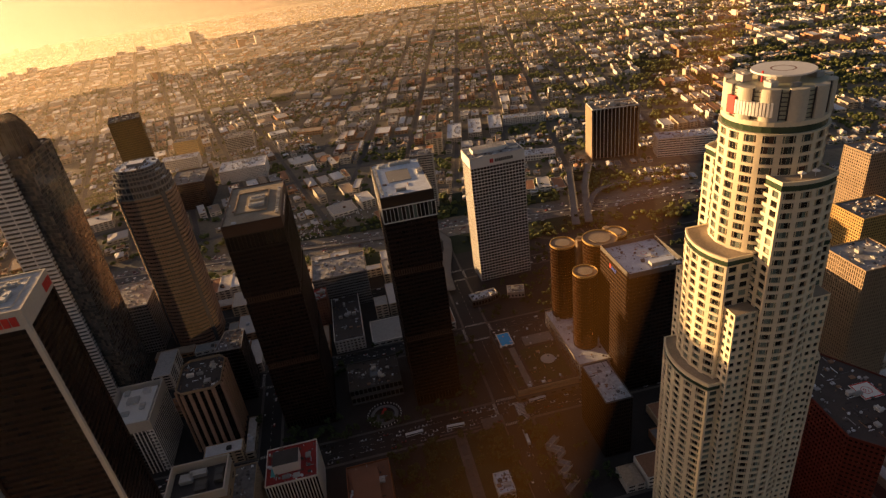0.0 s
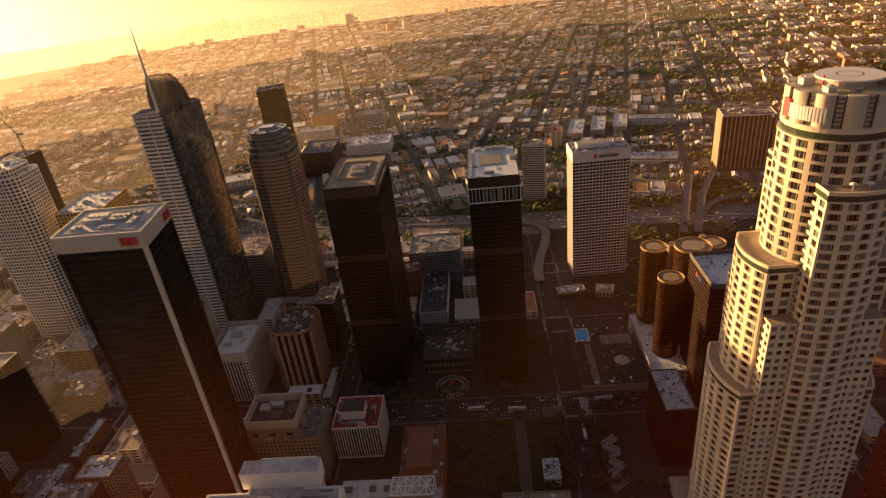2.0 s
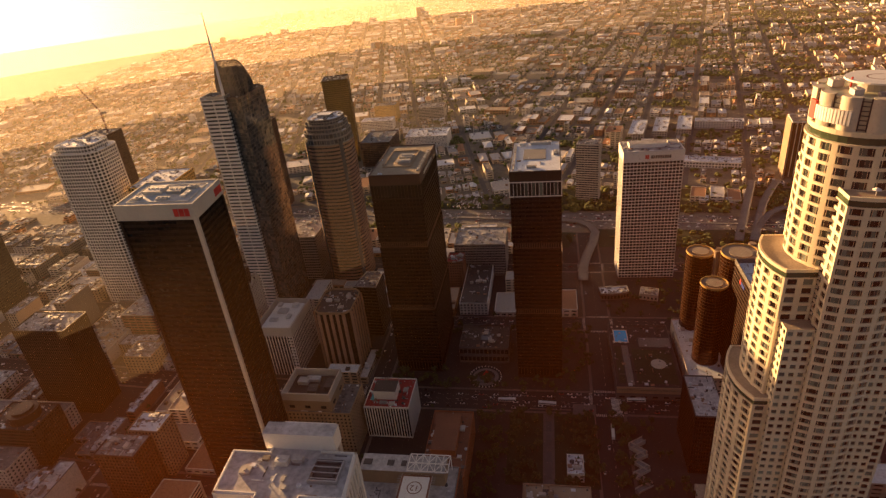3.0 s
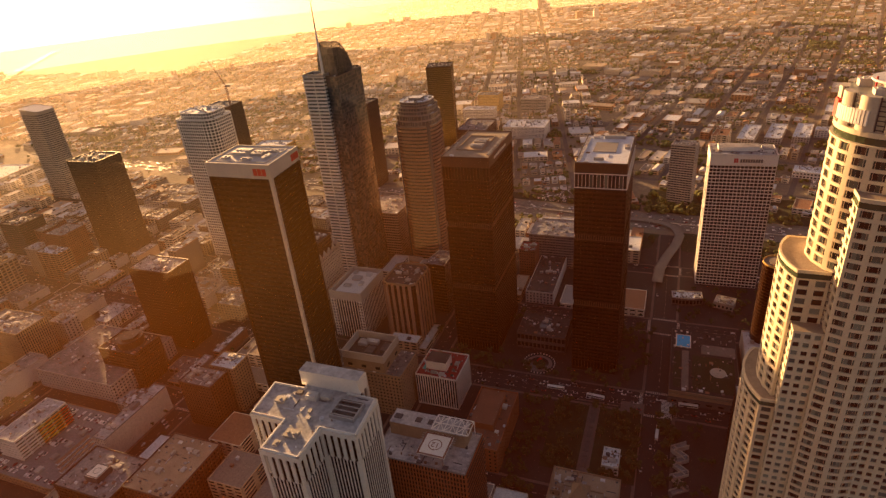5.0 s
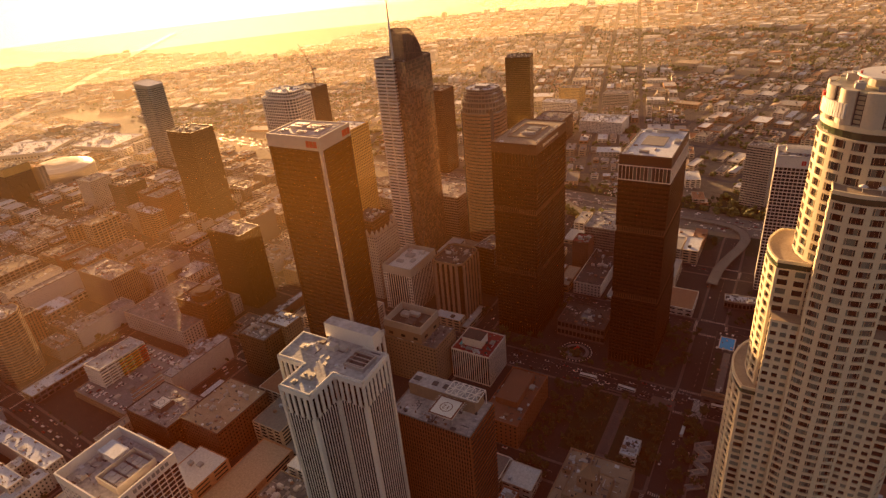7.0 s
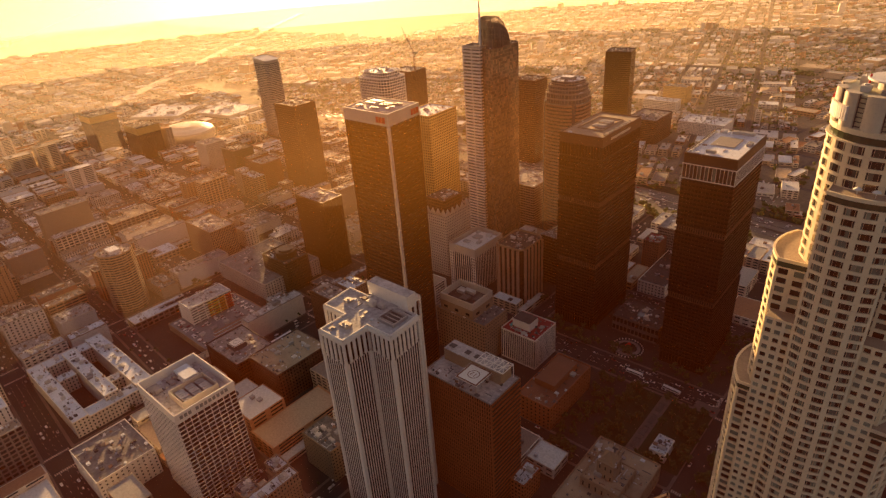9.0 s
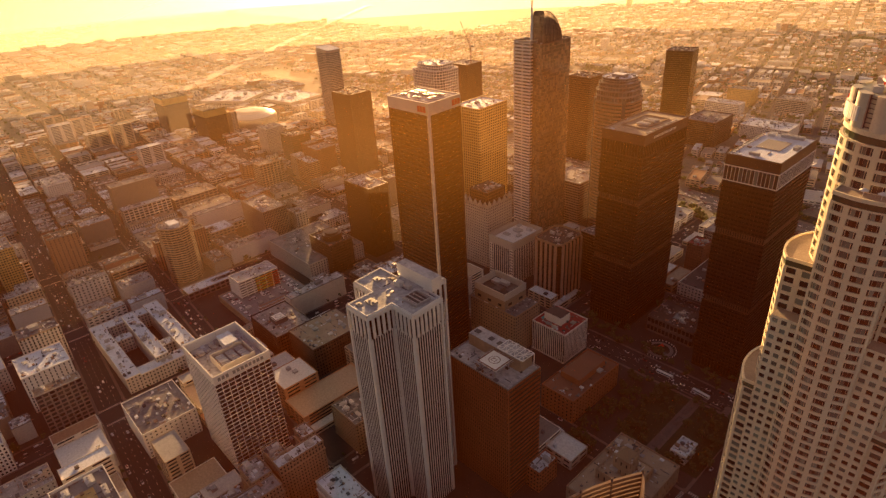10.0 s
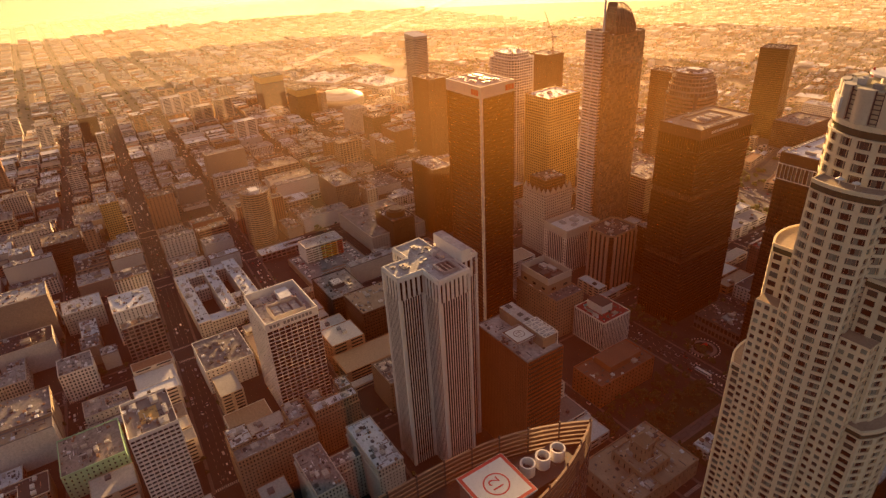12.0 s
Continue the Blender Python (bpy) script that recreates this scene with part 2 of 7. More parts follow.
# ---------------------------------------------------------------- mesh tools
class Acc:
    """Corners and faces of one mesh."""
    def __init__(self):
        self.v, self.f, self.m = [], [], []

    def quad(self, a, b, c, d, mi=0):
        n = len(self.v)
        self.v += (a, b, c, d)
        self.f.append((n, n + 1, n + 2, n + 3))
        self.m.append(mi)

    def poly(self, pts, mi=0):
        n = len(self.v)
        self.v += pts
        self.f.append(tuple(range(n, n + len(pts))))
        self.m.append(mi)

    def box(self, x0, x1, y0, y1, z0, z1, mi=0, top=None, bottom=True):
        n = len(self.v)
        self.v += [(x0, y0, z0), (x1, y0, z0), (x1, y1, z0), (x0, y1, z0), (x0, y0, z1), (x1, y0, z1), (x1, y1, z1), (x0, y1, z1)]
        fs = [(0, 1, 5, 4), (1, 2, 6, 5), (2, 3, 7, 6), (3, 0, 4, 7), (4, 5, 6, 7)] + ([(3, 2, 1, 0)] if bottom else [])
        for i, f in enumerate(fs):
            self.f.append(tuple(n + k for k in f))
            self.m.append(top if (i == 4 and top is not None) else mi)

    def prism(self, pts, z0, z1, mi=0, top=None, taper=1.0):
        n, k = len(self.v), len(pts)
        cx, cy = sum(p[0] for p in pts) / k, sum(p[1] for p in pts) / k
        self.v += [(x, y, z0) for x, y in pts]
        self.v += [(cx + (x - cx) * taper, cy + (y - cy) * taper, z1) for x, y in pts]
        for i in range(k):
            j = (i + 1) % k
            self.f.append((n + i, n + j, n + k + j, n + k + i))
            self.m.append(mi)
        self.f.append(tuple(n + k + i for i in range(k)))
        self.m.append(mi if top is None else top)
        self.f.append(tuple(n + k - 1 - i for i in range(k)))
        self.m.append(mi)

    def beam(self, a, b, w):
        """A square bar from a to b."""
        a, b = Vector(a), Vector(b)
        d = (b - a).normalized()
        u = d.cross(Vector((0, 0, 1)) if abs(d.z) < 0.9 else Vector((1, 0, 0))).normalized() * w / 2
        w2 = d.cross(u).normalized() * w / 2
        c = [tuple(p + s * u + t * w2) for p in (a, b) for s, t in ((-1, -1), (1, -1), (1, 1), (-1, 1))]
        n = len(self.v)
        self.v += c
        for f in ((0, 1, 5, 4), (1, 2, 6, 5), (2, 3, 7, 6), (3, 0, 4, 7), (4, 5, 6, 7), (3, 2, 1, 0)):
            self.f.append(tuple(n + k for k in f))
            self.m.append(0)


def circle(r, n=24, cx=0, cy=0, a0=0.0):
    return [(cx + r * math.cos(a0 + 2 * math.pi * i / n), cy + r * math.sin(a0 + 2 * math.pi * i / n)) for i in range(n)]


def arc(r, a0, a1, n, cx=0, cy=0):
    return [(cx + r * math.cos(radians(a0 + (a1 - a0) * i / n)), cy + r * math.sin(radians(a0 + (a1 - a0) * i / n))) for i in range(n + 1)]


def rect(w, d, cx=0, cy=0):
    return [(cx - w / 2, cy - d / 2), (cx + w / 2, cy - d / 2), (cx + w / 2, cy + d / 2), (cx - w / 2, cy + d / 2)]


def rounded(w, d, r, n=5):
    pts = []
    for sx, sy, a in ((1, -1, -90), (1, 1, 0), (-1, 1, 90), (-1, -1, 180)):
        pts += arc(r, a, a + 90, n, sx * (w / 2 - r), sy * (d / 2 - r))
    return pts


def inset(pts, d):
    out, k = [], len(pts)
    for i in range(k):
        (ax, ay), (bx, by), (cx, cy) = pts[i - 1], pts[i], pts[(i + 1) % k]
        u = Vector((bx - ax, by - ay)).normalized()
        v = Vector((cx - bx, cy - by)).normalized()
        n1, n2 = Vector((-u.y, u.x)), Vector((-v.y, v.x))
        s = 1 + n1.dot(n2)
        q = (n1 + n2) * (d / max(s, 0.3))
        out.append((bx + q.x, by + q.y))
    return out


def mesh_of(name, acc, mats):
    me = bpy.data.meshes.new(name)
    me.from_pydata(acc.v, [], acc.f)
    mats = mats if isinstance(mats, (list, tuple)) else [mats]
    for m in mats:
        me.materials.append(m)
    if len(mats) > 1:
        me.polygons.foreach_set("material_index", acc.m)
    me.update()
    return me


def part(name, acc, mats, parent, label="", kind=""):
    """Links a mesh as one part under a thing or a part."""
    ob = new(name, mesh_of(name, acc, mats))
    ob.parent = parent
    return tagged(ob, label, kind=kind)


def thing(name, label, category, x, y, z=0.0, rot=0.0, group="", kind=""):
    e = new(name)
    e.matrix_world = pose(x, y, z, 0, 0, rot)
    return tagged(e, label, category, group, kind)


def solid(name, acc, mats, label, category="", group="", kind=""):
    """A thing or a piece of the setting that is one mesh."""
    return tagged(new(name, mesh_of(name, acc, mats)), label, category, group, kind)


def facade(W, P, pts, z0, z1, bay=3.5, flr=3.9, wf=0.6, hf=0.55, dep=0.35, closed=True, base=0.25, one=False, pick=None, split=0.0, lean=False, shares=None):
    """Storeys of recessed windows round a path of corners: walls into W, panes into P. one: a bay for each stretch;
    shares: the glazed share of each stretch, 0 for a blind one."""
    wf_all = wf
    nf = max(1, round((z1 - z0) / flr))
    base = min(base, max(0.01, 0.98 - hf))
    fh = (z1 - z0) / nf
    k = len(pts)
    for e in range(k if closed else k - 1):
        (ax, ay), (bx, by) = pts[e], pts[(e + 1) % k]
        L = math.hypot(bx - ax, by - ay)
        if L < 0.05:
            continue
        ux, uy = (bx - ax) / L, (by - ay) / L
        nx, ny = -uy * dep, ux * dep
        nb = 1 if one else max(1, round(L / bay))
        bw = L / nb
        if shares:
            wf = shares[e] if shares[e] is not None else wf_all
            if not wf:
                W.quad((ax, ay, z0), (bx, by, z0), (bx, by, z1), (ax, ay, z1))
                continue
        mg, ww = bw * (1 - wf) / 2, bw * wf

        def at(s, z, i=0):
            return (ax + ux * s + nx * i, ay + uy * s + ny * i, z)
        zb = z0
        for f in range(nf):
            w0, w1 = z0 + f * fh + fh * base, z0 + f * fh + fh * (base + hf)
            W.quad(at(0, zb), at(L, zb), at(L, w0), at(0, w0))
            zb = w1
            s = 0.0
            for b in range(nb):
                l, r = b * bw + mg, b * bw + mg + ww
                W.quad(at(s, w0), at(l, w0), at(l, w1), at(s, w1))
                s = r
                if not lean:
                    W.quad(at(l, w0), at(r, w0), at(r, w0, 1), at(l, w0, 1))
                W.quad(at(l, w1, 1), at(r, w1, 1), at(r, w1), at(l, w1))
                if wf < 0.98 and not lean:
                    W.quad(at(l, w0), at(l, w0, 1), at(l, w1, 1), at(l, w1))
                    W.quad(at(r, w0, 1), at(r, w0), at(r, w1), at(r, w1, 1))
                if pick is not None and pick(f, nf, e):
                    P.picked.append((at(l, w0, 1), at(r, w0, 1), w1 - w0))
                elif split:
                    c = (l + r) / 2
                    P.quad(at(l, w0, 1), at(c - split, w0, 1), at(c - split, w1, 1), at(l, w1, 1))
                    P.quad(at(c + split, w0, 1), at(r, w0, 1), at(r, w1, 1), at(c + split, w1, 1))
                    W.quad(at(c - split, w0, 0.8), at(c + split, w0, 0.8), at(c + split, w1, 0.8), at(c - split, w1, 0.8))
                else:
                    P.quad(at(l, w0, 1), at(r, w0, 1), at(r, w1, 1), at(l, w1, 1))
            W.quad(at(s, w0), at(L, w0), at(L, w1), at(s, w1))
        W.quad(at(0, zb), at(L, zb), at(L, z1), at(0, z1))


def fins(W, pts, z0, z1, gap, w, out, closed=True):
    """Upright ribs that stand out of a wall."""
    k = len(pts)
    for e in range(k if closed else k - 1):
        (ax, ay), (bx, by) = pts[e], pts[(e + 1) % k]
        L = math.hypot(bx - ax, by - ay)
        ux, uy = (bx - ax) / L, (by - ay) / L
        nb = max(1, round(L / gap))
        for i in range(nb + 1):
            s = L * i / nb
            c = [(ax + ux * (s + q) + uy * o, ay + uy * (s + q) - ux * o) for q, o in ((-w / 2, -0.1), (-w / 2, out), (w / 2, out), (w / 2, -0.1))]
            W.prism(c, z0, z1)


def parapet(acc, pts, z, h=1.3, t=0.5):
    inn = inset(pts, t)
    k = len(pts)
    for i in range(k):
        j = (i + 1) % k
        a, b, c, d = pts[i], pts[j], inn[j], inn[i]
        acc.quad((*a, z), (*b, z), (*b, z + h), (*a, z + h))
        acc.quad((*a, z + h), (*b, z + h), (*c, z + h), (*d, z + h))
        acc.quad((*d, z + h), (*c, z + h), (*c, z), (*d, z))


def roof_unit(parent, x, y, z, w, d, h, mat="unit", fan=True):
    """A plant box on feet with a lid and fan drums."""
    a = Acc()
    a.box(x - w / 2, x + w / 2, y - d / 2, y + d / 2, z + 0.3, z + h)
    a.box(x - w / 2 + 0.2, x + w / 2 - 0.2, y - d / 2 + 0.2, y + d / 2 - 0.2, z, z + 0.3)
    a.box(x - w / 2 - 0.15, x + w / 2 + 0.15, y - d / 2 - 0.15, y + d / 2 + 0.15, z + h, z + h + 0.2)
    if fan and min(w, d) > 2:
        r = min(min(w, d) * 0.32, 0.9)
        n = max(1, min(5, int(w / (2.8 * r))))
        for i in range(n):
            a.prism(circle(r, 10, x - w / 2 + w * (i + 0.5) / n, y), z + h + 0.2, z + h + 0.7)
    return part("roof_unit", a, M[mat], parent)


def roof_top(parent, pts, z, mat="roof", par="offwhite", h=1.3, t=0.5, units=0, seed=1, size=1.0, bits=1.0):
    a = Acc()
    a.poly([(x, y, z) for x, y in inset(pts, t * 0.9)])
    part("roof", a, M[mat], parent)
    if h:
        b = Acc()
        parapet(b, pts, z - 0.15, h, t)
        part("parapet", b, M[par], parent)
    rng = random.Random(seed)
    if bits and (units or h):
        c = Acc()
        k = len(pts)
        mx, my = sum(p[0] for p in pts) / k, sum(p[1] for p in pts) / k
        area = max(p[0] for p in pts) - min(p[0] for p in pts)
        for _ in range(int((22 + area * 1.1) * bits)):
            i, s, f = rng.randrange(k), rng.random(), 0.93 * math.sqrt(rng.random())
            ex = pts[i][0] + (pts[(i + 1) % k][0] - pts[i][0]) * s
            ey = pts[i][1] + (pts[(i + 1) % k][1] - pts[i][1]) * s
            qx, qy, q = mx + (ex - mx) * f, my + (ey - my) * f, rng.choice((0.3, 0.4, 0.5, 0.7, 0.9, 1.3, 1.7))
            if rng.random() < 0.25:
                l = rng.uniform(2, 7)
                c.box(qx - l / 2, qx + l / 2, qy - 0.2, qy + 0.2, z, z + 0.45) if rng.random() < 0.5 else c.box(qx - 0.2, qx + 0.2, qy - l / 2, qy + l / 2, z, z + 0.45)
            elif rng.random() < 0.4:
                c.prism(circle(q * 0.7, 8, qx, qy), z, z + rng.uniform(0.5, 1.6))
            else:
                c.box(qx - q, qx + q, qy - q * 0.8, qy + q * 0.8, z, z + rng.uniform(0.4, 1.5))
        part("roof_clutter", c, M["clutter"], parent, "small vents, ducts and boxes", "stuff")
    xs, ys = [p[0] for p in pts], [p[1] for p in pts]
    cx, cy = (min(xs) + max(xs)) / 2, (min(ys) + max(ys)) / 2
    hw, hd = (max(xs) - min(xs)) / 2, (max(ys) - min(ys)) / 2
    for _ in range(units):
        w, d, hh = rng.uniform(2, 6) * size, rng.uniform(2, 5) * size, rng.uniform(1.2, 3.2) * size
        fx, fy = rng.uniform(-0.62, 0.62), rng.uniform(-0.62, 0.62)
        roof_unit(parent, cx + fx * hw, cy + fy * hd, z, min(w, hw), min(d, hd), hh)


def helipad(parent, x, y, z, w, text="", field="padw", ring="red", tilt=0.0, round_pad=False):
    """A raised landing deck with a painted ring and number."""
    a = Acc()
    pts = circle(w / 2, 36, x, y) if round_pad else rect(w, w, x, y)
    a.prism(pts, z, z + 0.6)
    deck = part("helipad", a, M[field], parent, "raised landing deck with a painted ring")
    if not round_pad:
        b = Acc()
        o, i = rect(w - 0.2, w - 0.2, x, y), rect(w * 0.86, w * 0.86, x, y)
        for k in range(4):
            j = (k + 1) % 4
            b.quad((*o[k], z + 0.61), (*o[j], z + 0.61), (*i[j], z + 0.61), (*i[k], z + 0.61))
        part("border", b, M[ring], deck, "painted border")
    b = Acc()
    r1, r0 = w * (0.2 if round_pad else 0.24), w * (0.175 if round_pad else 0.21)
    o, i = circle(r1, 32, x, y), circle(r0, 32, x, y)
    for k in range(32):
        j = (k + 1) % 32
        b.quad((*o[k], z + 0.61), (*o[j], z + 0.61), (*i[j], z + 0.61), (*i[k], z + 0.61))
    part("ring", b, M[ring], deck, "painted ring")
    if text:
        c = bpy.data.curves.new("number", "FONT")
        c.body, c.size, c.align_x, c.align_y, c.extrude = text, w * 0.3, "CENTER", "CENTER", 0.01
        c.materials.append(M[ring])
        t = new("number", c)
        t.parent = deck
        t.matrix_basis = pose(x, y, z + 0.63, 0, 0, tilt)
        tagged(t, "painted number")
    return deck


def tower(name, label, x, y, w, d, h, style, rot=0.0, wall="offwhite", pane="glass", roofm="roof", par=None, units=4, seed=1, pts=None, z0=0.0, category="office tower", ph=1.3):
    """A block with storeys of recessed windows, a roof with parapet and plant."""
    e = thing(name, label, category, x, y, 0, rot)
    pts = pts or rect(w, d)
    W, P = Acc(), Acc()
    facade(W, P, pts, z0, h, *style)
    part("wall", W, M[wall], e)
    part("windows", P, M[pane], e, kind="stuff")
    roof_top(e, pts, h, roofm, par or wall, ph, 0.5, units, seed)
    return e


def crown_box(e, x, y, w, d, z, h, wall="offwhite", roofm="roof", name="penthouse"):
    a = Acc()
    a.box(x - w / 2, x + w / 2, y - d / 2, y + d / 2, z, z + h, 0, 1)
    b = part(name, a, [M[wall], M[roofm]], e)
    return b

# ---------------------------------------------------------------- ground, streets, distance
g = Acc()
g.poly([(x, y, 0.0) for x, y in circle(4990, 96)])
solid("ground", g, M["ground"], "dusty ground and yards of the wide city", kind="structure")

# streets that run along y, and along x, by their middle lines and widths
XS = [(-1530, 16), (-1360, 16), (-1190, 16), (-1020, 16), (-850, 16), (-685, 18), (-515, 18), (-338, 20), (-124, 18), (95, 24), (300, 18), (470, 16), (640, 16)]
YS = [(-385, 16), (-255, 16), (-125, 16), (-21, 22), (92, 16), (265, 18), (388, 26), (512, 22), (635, 18)]
EDGE_Y = 735.0      # the freeway cut begins here


def skew(x):
    """West of here the avenues swing slowly north."""
    return 0.062 * max(0.0, -124 - x)


blocks = []
for (xa, wa), (xb, wb) in zip(XS, XS[1:]):
    for (ya, va), (yb, vb) in zip(YS, YS[1:] + [(EDGE_Y, 0)]):
        blocks.append([xa + wa / 2, xb - wb / 2, ya + va / 2, yb - vb / 2])
pave = thing("pavement", "worn grey concrete pavement of the city blocks", "", 0, 0, kind="structure")
for x0, x1, y0, y1 in blocks:
    a = Acc()
    ring = [(px, py + skew(px)) for px, py in ((x0 + 3, y0), (x1 - 3, y0), (x1, y0 + 3), (x1, y1 - 3), (x1 - 3, y1), (x0 + 3, y1), (x0, y1 - 3), (x0, y0 + 3))]
    a.prism(ring, 0.0, 0.16)
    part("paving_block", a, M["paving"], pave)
    if x0 > -900:
        a = Acc()
        inn = inset(ring, 2.6)
        for i in range(8):
            j = (i + 1) % 8
            a.quad((*ring[i], 0.164), (*ring[j], 0.164), (*inn[j], 0.164), (*inn[i], 0.164))
        part("sidewalk", a, M["sidewalk"], pave, "paler sidewalk along the kerb")

road = Acc()
for x, w in XS:
    road.box(x - w / 2 - 0.2, x + w / 2 + 0.2, -393, EDGE_Y, 0.0, 0.004, bottom=False)
for k, (y, w) in enumerate(YS):
    edges = [XS[0][0] - 8] + [v for x, ww in XS for v in (x - ww / 2 - 0.2, x + ww / 2 + 0.2)] + [XS[-1][0] + 8]
    for xa, xb in zip(edges[::2], edges[1::2]):
        if xb > xa:
            sa, sb, hw = skew(xa), skew(xb), w / 2 + 0.2
            road.quad((xa, y - hw + sa, 0.004), (xb, y - hw + sb, 0.004), (xb, y + hw + sb, 0.004), (xa, y + hw + sa, 0.004))
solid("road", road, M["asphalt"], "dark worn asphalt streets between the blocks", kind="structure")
marks = Acc()
for x, w in XS:
    for k in range(int((EDGE_Y + 380) / 9)):
        y = -380 + 9 * k
        if not any(abs(y - skew(x) - yy) < vv / 2 + 4 for yy, vv in YS):
            marks.box(x - 0.1, x + 0.1, y, y + 3.5, 0.008, 0.016, bottom=False)
for y, w in YS:
    for k in range(int(2180 / 9)):
        x = -1530 + 9 * k
        if not any(abs(x - xx) < ww / 2 + 4 for xx, ww in XS):
            for o in ((-w / 4, 0, w / 4) if w > 20 else (0,)):
                marks.box(x, x + 3.5, y + o - 0.1 + skew(x), y + o + 0.1 + skew(x), 0.008, 0.016, bottom=False)
for x, w in XS:
    for y, v in [(yy + skew(x), vv) for yy, vv in YS]:
        if -700 < x < 320:
            n = int(w / 1.6)
            for i in range(n):
                s = x - w / 2 + 1 + i * 1.6
                for q in (y - v / 2 - 4, y + v / 2 + 1):
                    marks.box(s, s + 0.7, q, q + 3, 0.008, 0.016, bottom=False)
            n = int(v / 1.6)
            for i in range(n):
                s = y - v / 2 + 1 + i * 1.6
                for q in (x - w / 2 - 4, x + w / 2 + 1):
                    marks.box(q, q + 3, s, s + 0.7, 0.008, 0.016, bottom=False)
solid("road_markings", marks, M["paint"], "worn white lane lines and crossings on asphalt", kind="structure")

# the freeway: lanes, barrier, two bridges and a ramp
FWY = -6.0    # degrees
fw = thing("freeway", "wide pale concrete freeway with a middle barrier", "", 60, 778, 0, FWY, kind="structure")
a = Acc()
a.box(-1500, 900, -26, 26, 0.02, 0.10)
part("carriageway", a, surface("freeway_concrete", (0.17, 0.155, 0.14), 0.9, vary=0.25, big=0.03, fine=0.5), fw)
a = Acc()
a.box(-1500, 900, -0.4, 0.4, 0.1, 1.1)
part("barrier", a, M["offwhite"], fw)
a = Acc()
for k in range(260):
    for o in (-20, -15, -10, -5, 5, 10, 15, 20):
        a.box(-1500 + 9.2 * k, -1497 + 9.2 * k, o - 0.12, o + 0.12, 0.104, 0.112, bottom=False)
part("lane_lines", a, M["paint"], fw)


def ribbon(acc, pts, w, z, thick):
    """A road deck along a line of places."""
    k = len(pts)
    L, R = [], []
    for i in range(k):
        a, b = Vector(pts[max(i - 1, 0)]), Vector(pts[min(i + 1, k - 1)])
        u = (b - a).normalized()
        n = Vector((-u.y, u.x)) * w / 2
        L.append((pts[i][0] + n.x, pts[i][1] + n.y))
        R.append((pts[i][0] - n.x, pts[i][1] - n.y))
    for i in range(k - 1):
        za, zb = z(i / (k - 1)), z((i + 1) / (k - 1))
        l0, l1, r0, r1 = L[i], L[i + 1], R[i], R[i + 1]
        acc.quad((*r0, za), (*r1, zb), (*l1, zb), (*l0, za))
        for p, q in ((l0, l1), (r1, r0)):
            zp, zq = (za, zb) if p is l0 else (zb, za)
            acc.quad((*p, zp + 0.9), (*q, zq + 0.9), (*q, zq - thick), (*p, zp - thick))
        acc.quad((*l0, za - thick), (*l1, zb - thick), (*r1, zb - thick), (*r0, za - thick))


a = Acc()
ribbon(a, [(84, 596), (86, 630), (92, 660), (103, 700), (107, 728), (102, 750), (88, 766), (66, 774), (42, 777), (18, 781), (-40, 790), (-110, 800)], 12, lambda s: 6 - 5.5 * s, 0.8)
solid("freeway_ramp", a, M["bridge"], "curved pale concrete freeway ramp with low walls", kind="structure")
a = Acc()
ribbon(a, [(284, 690), (289, 706), (305, 750), (322, 798), (342, 853), (356, 892)], 11, lambda s: 8, 1.2)
ribbon(a, [(302, 690), (305, 697), (324, 748), (346, 804), (362, 836), (378, 866), (392, 892)], 11, lambda s: 8, 1.2)
ribbon(a, [(318, 724), (330, 748), (346, 772), (364, 788), (386, 797), (416, 796), (450, 788), (500, 782)], 9, lambda s: 8 - 7 * s * s, 1.0)
for p in ((296, 724), (314, 776), (332, 825), (313, 720), (335, 776), (356, 824)):
    a.box(p[0] - 1, p[0] + 1, p[1] - 1, p[1] + 1, 0, 7)
solid("freeway_bridge", a, M["bridge"], "pale concrete bridge over the freeway", kind="structure")

a = Acc()
ribbon(a, [(-1560, 420), (-1743, 590), (-2040, 940), (-2300, 1250), (-2513, 1490), (-3000, 2050), (-3500, 2650)], 46, lambda s: 6, 1.5)
solid("far_freeway", a, M["offwhite"], "pale far freeway running off into the haze", kind="structure")

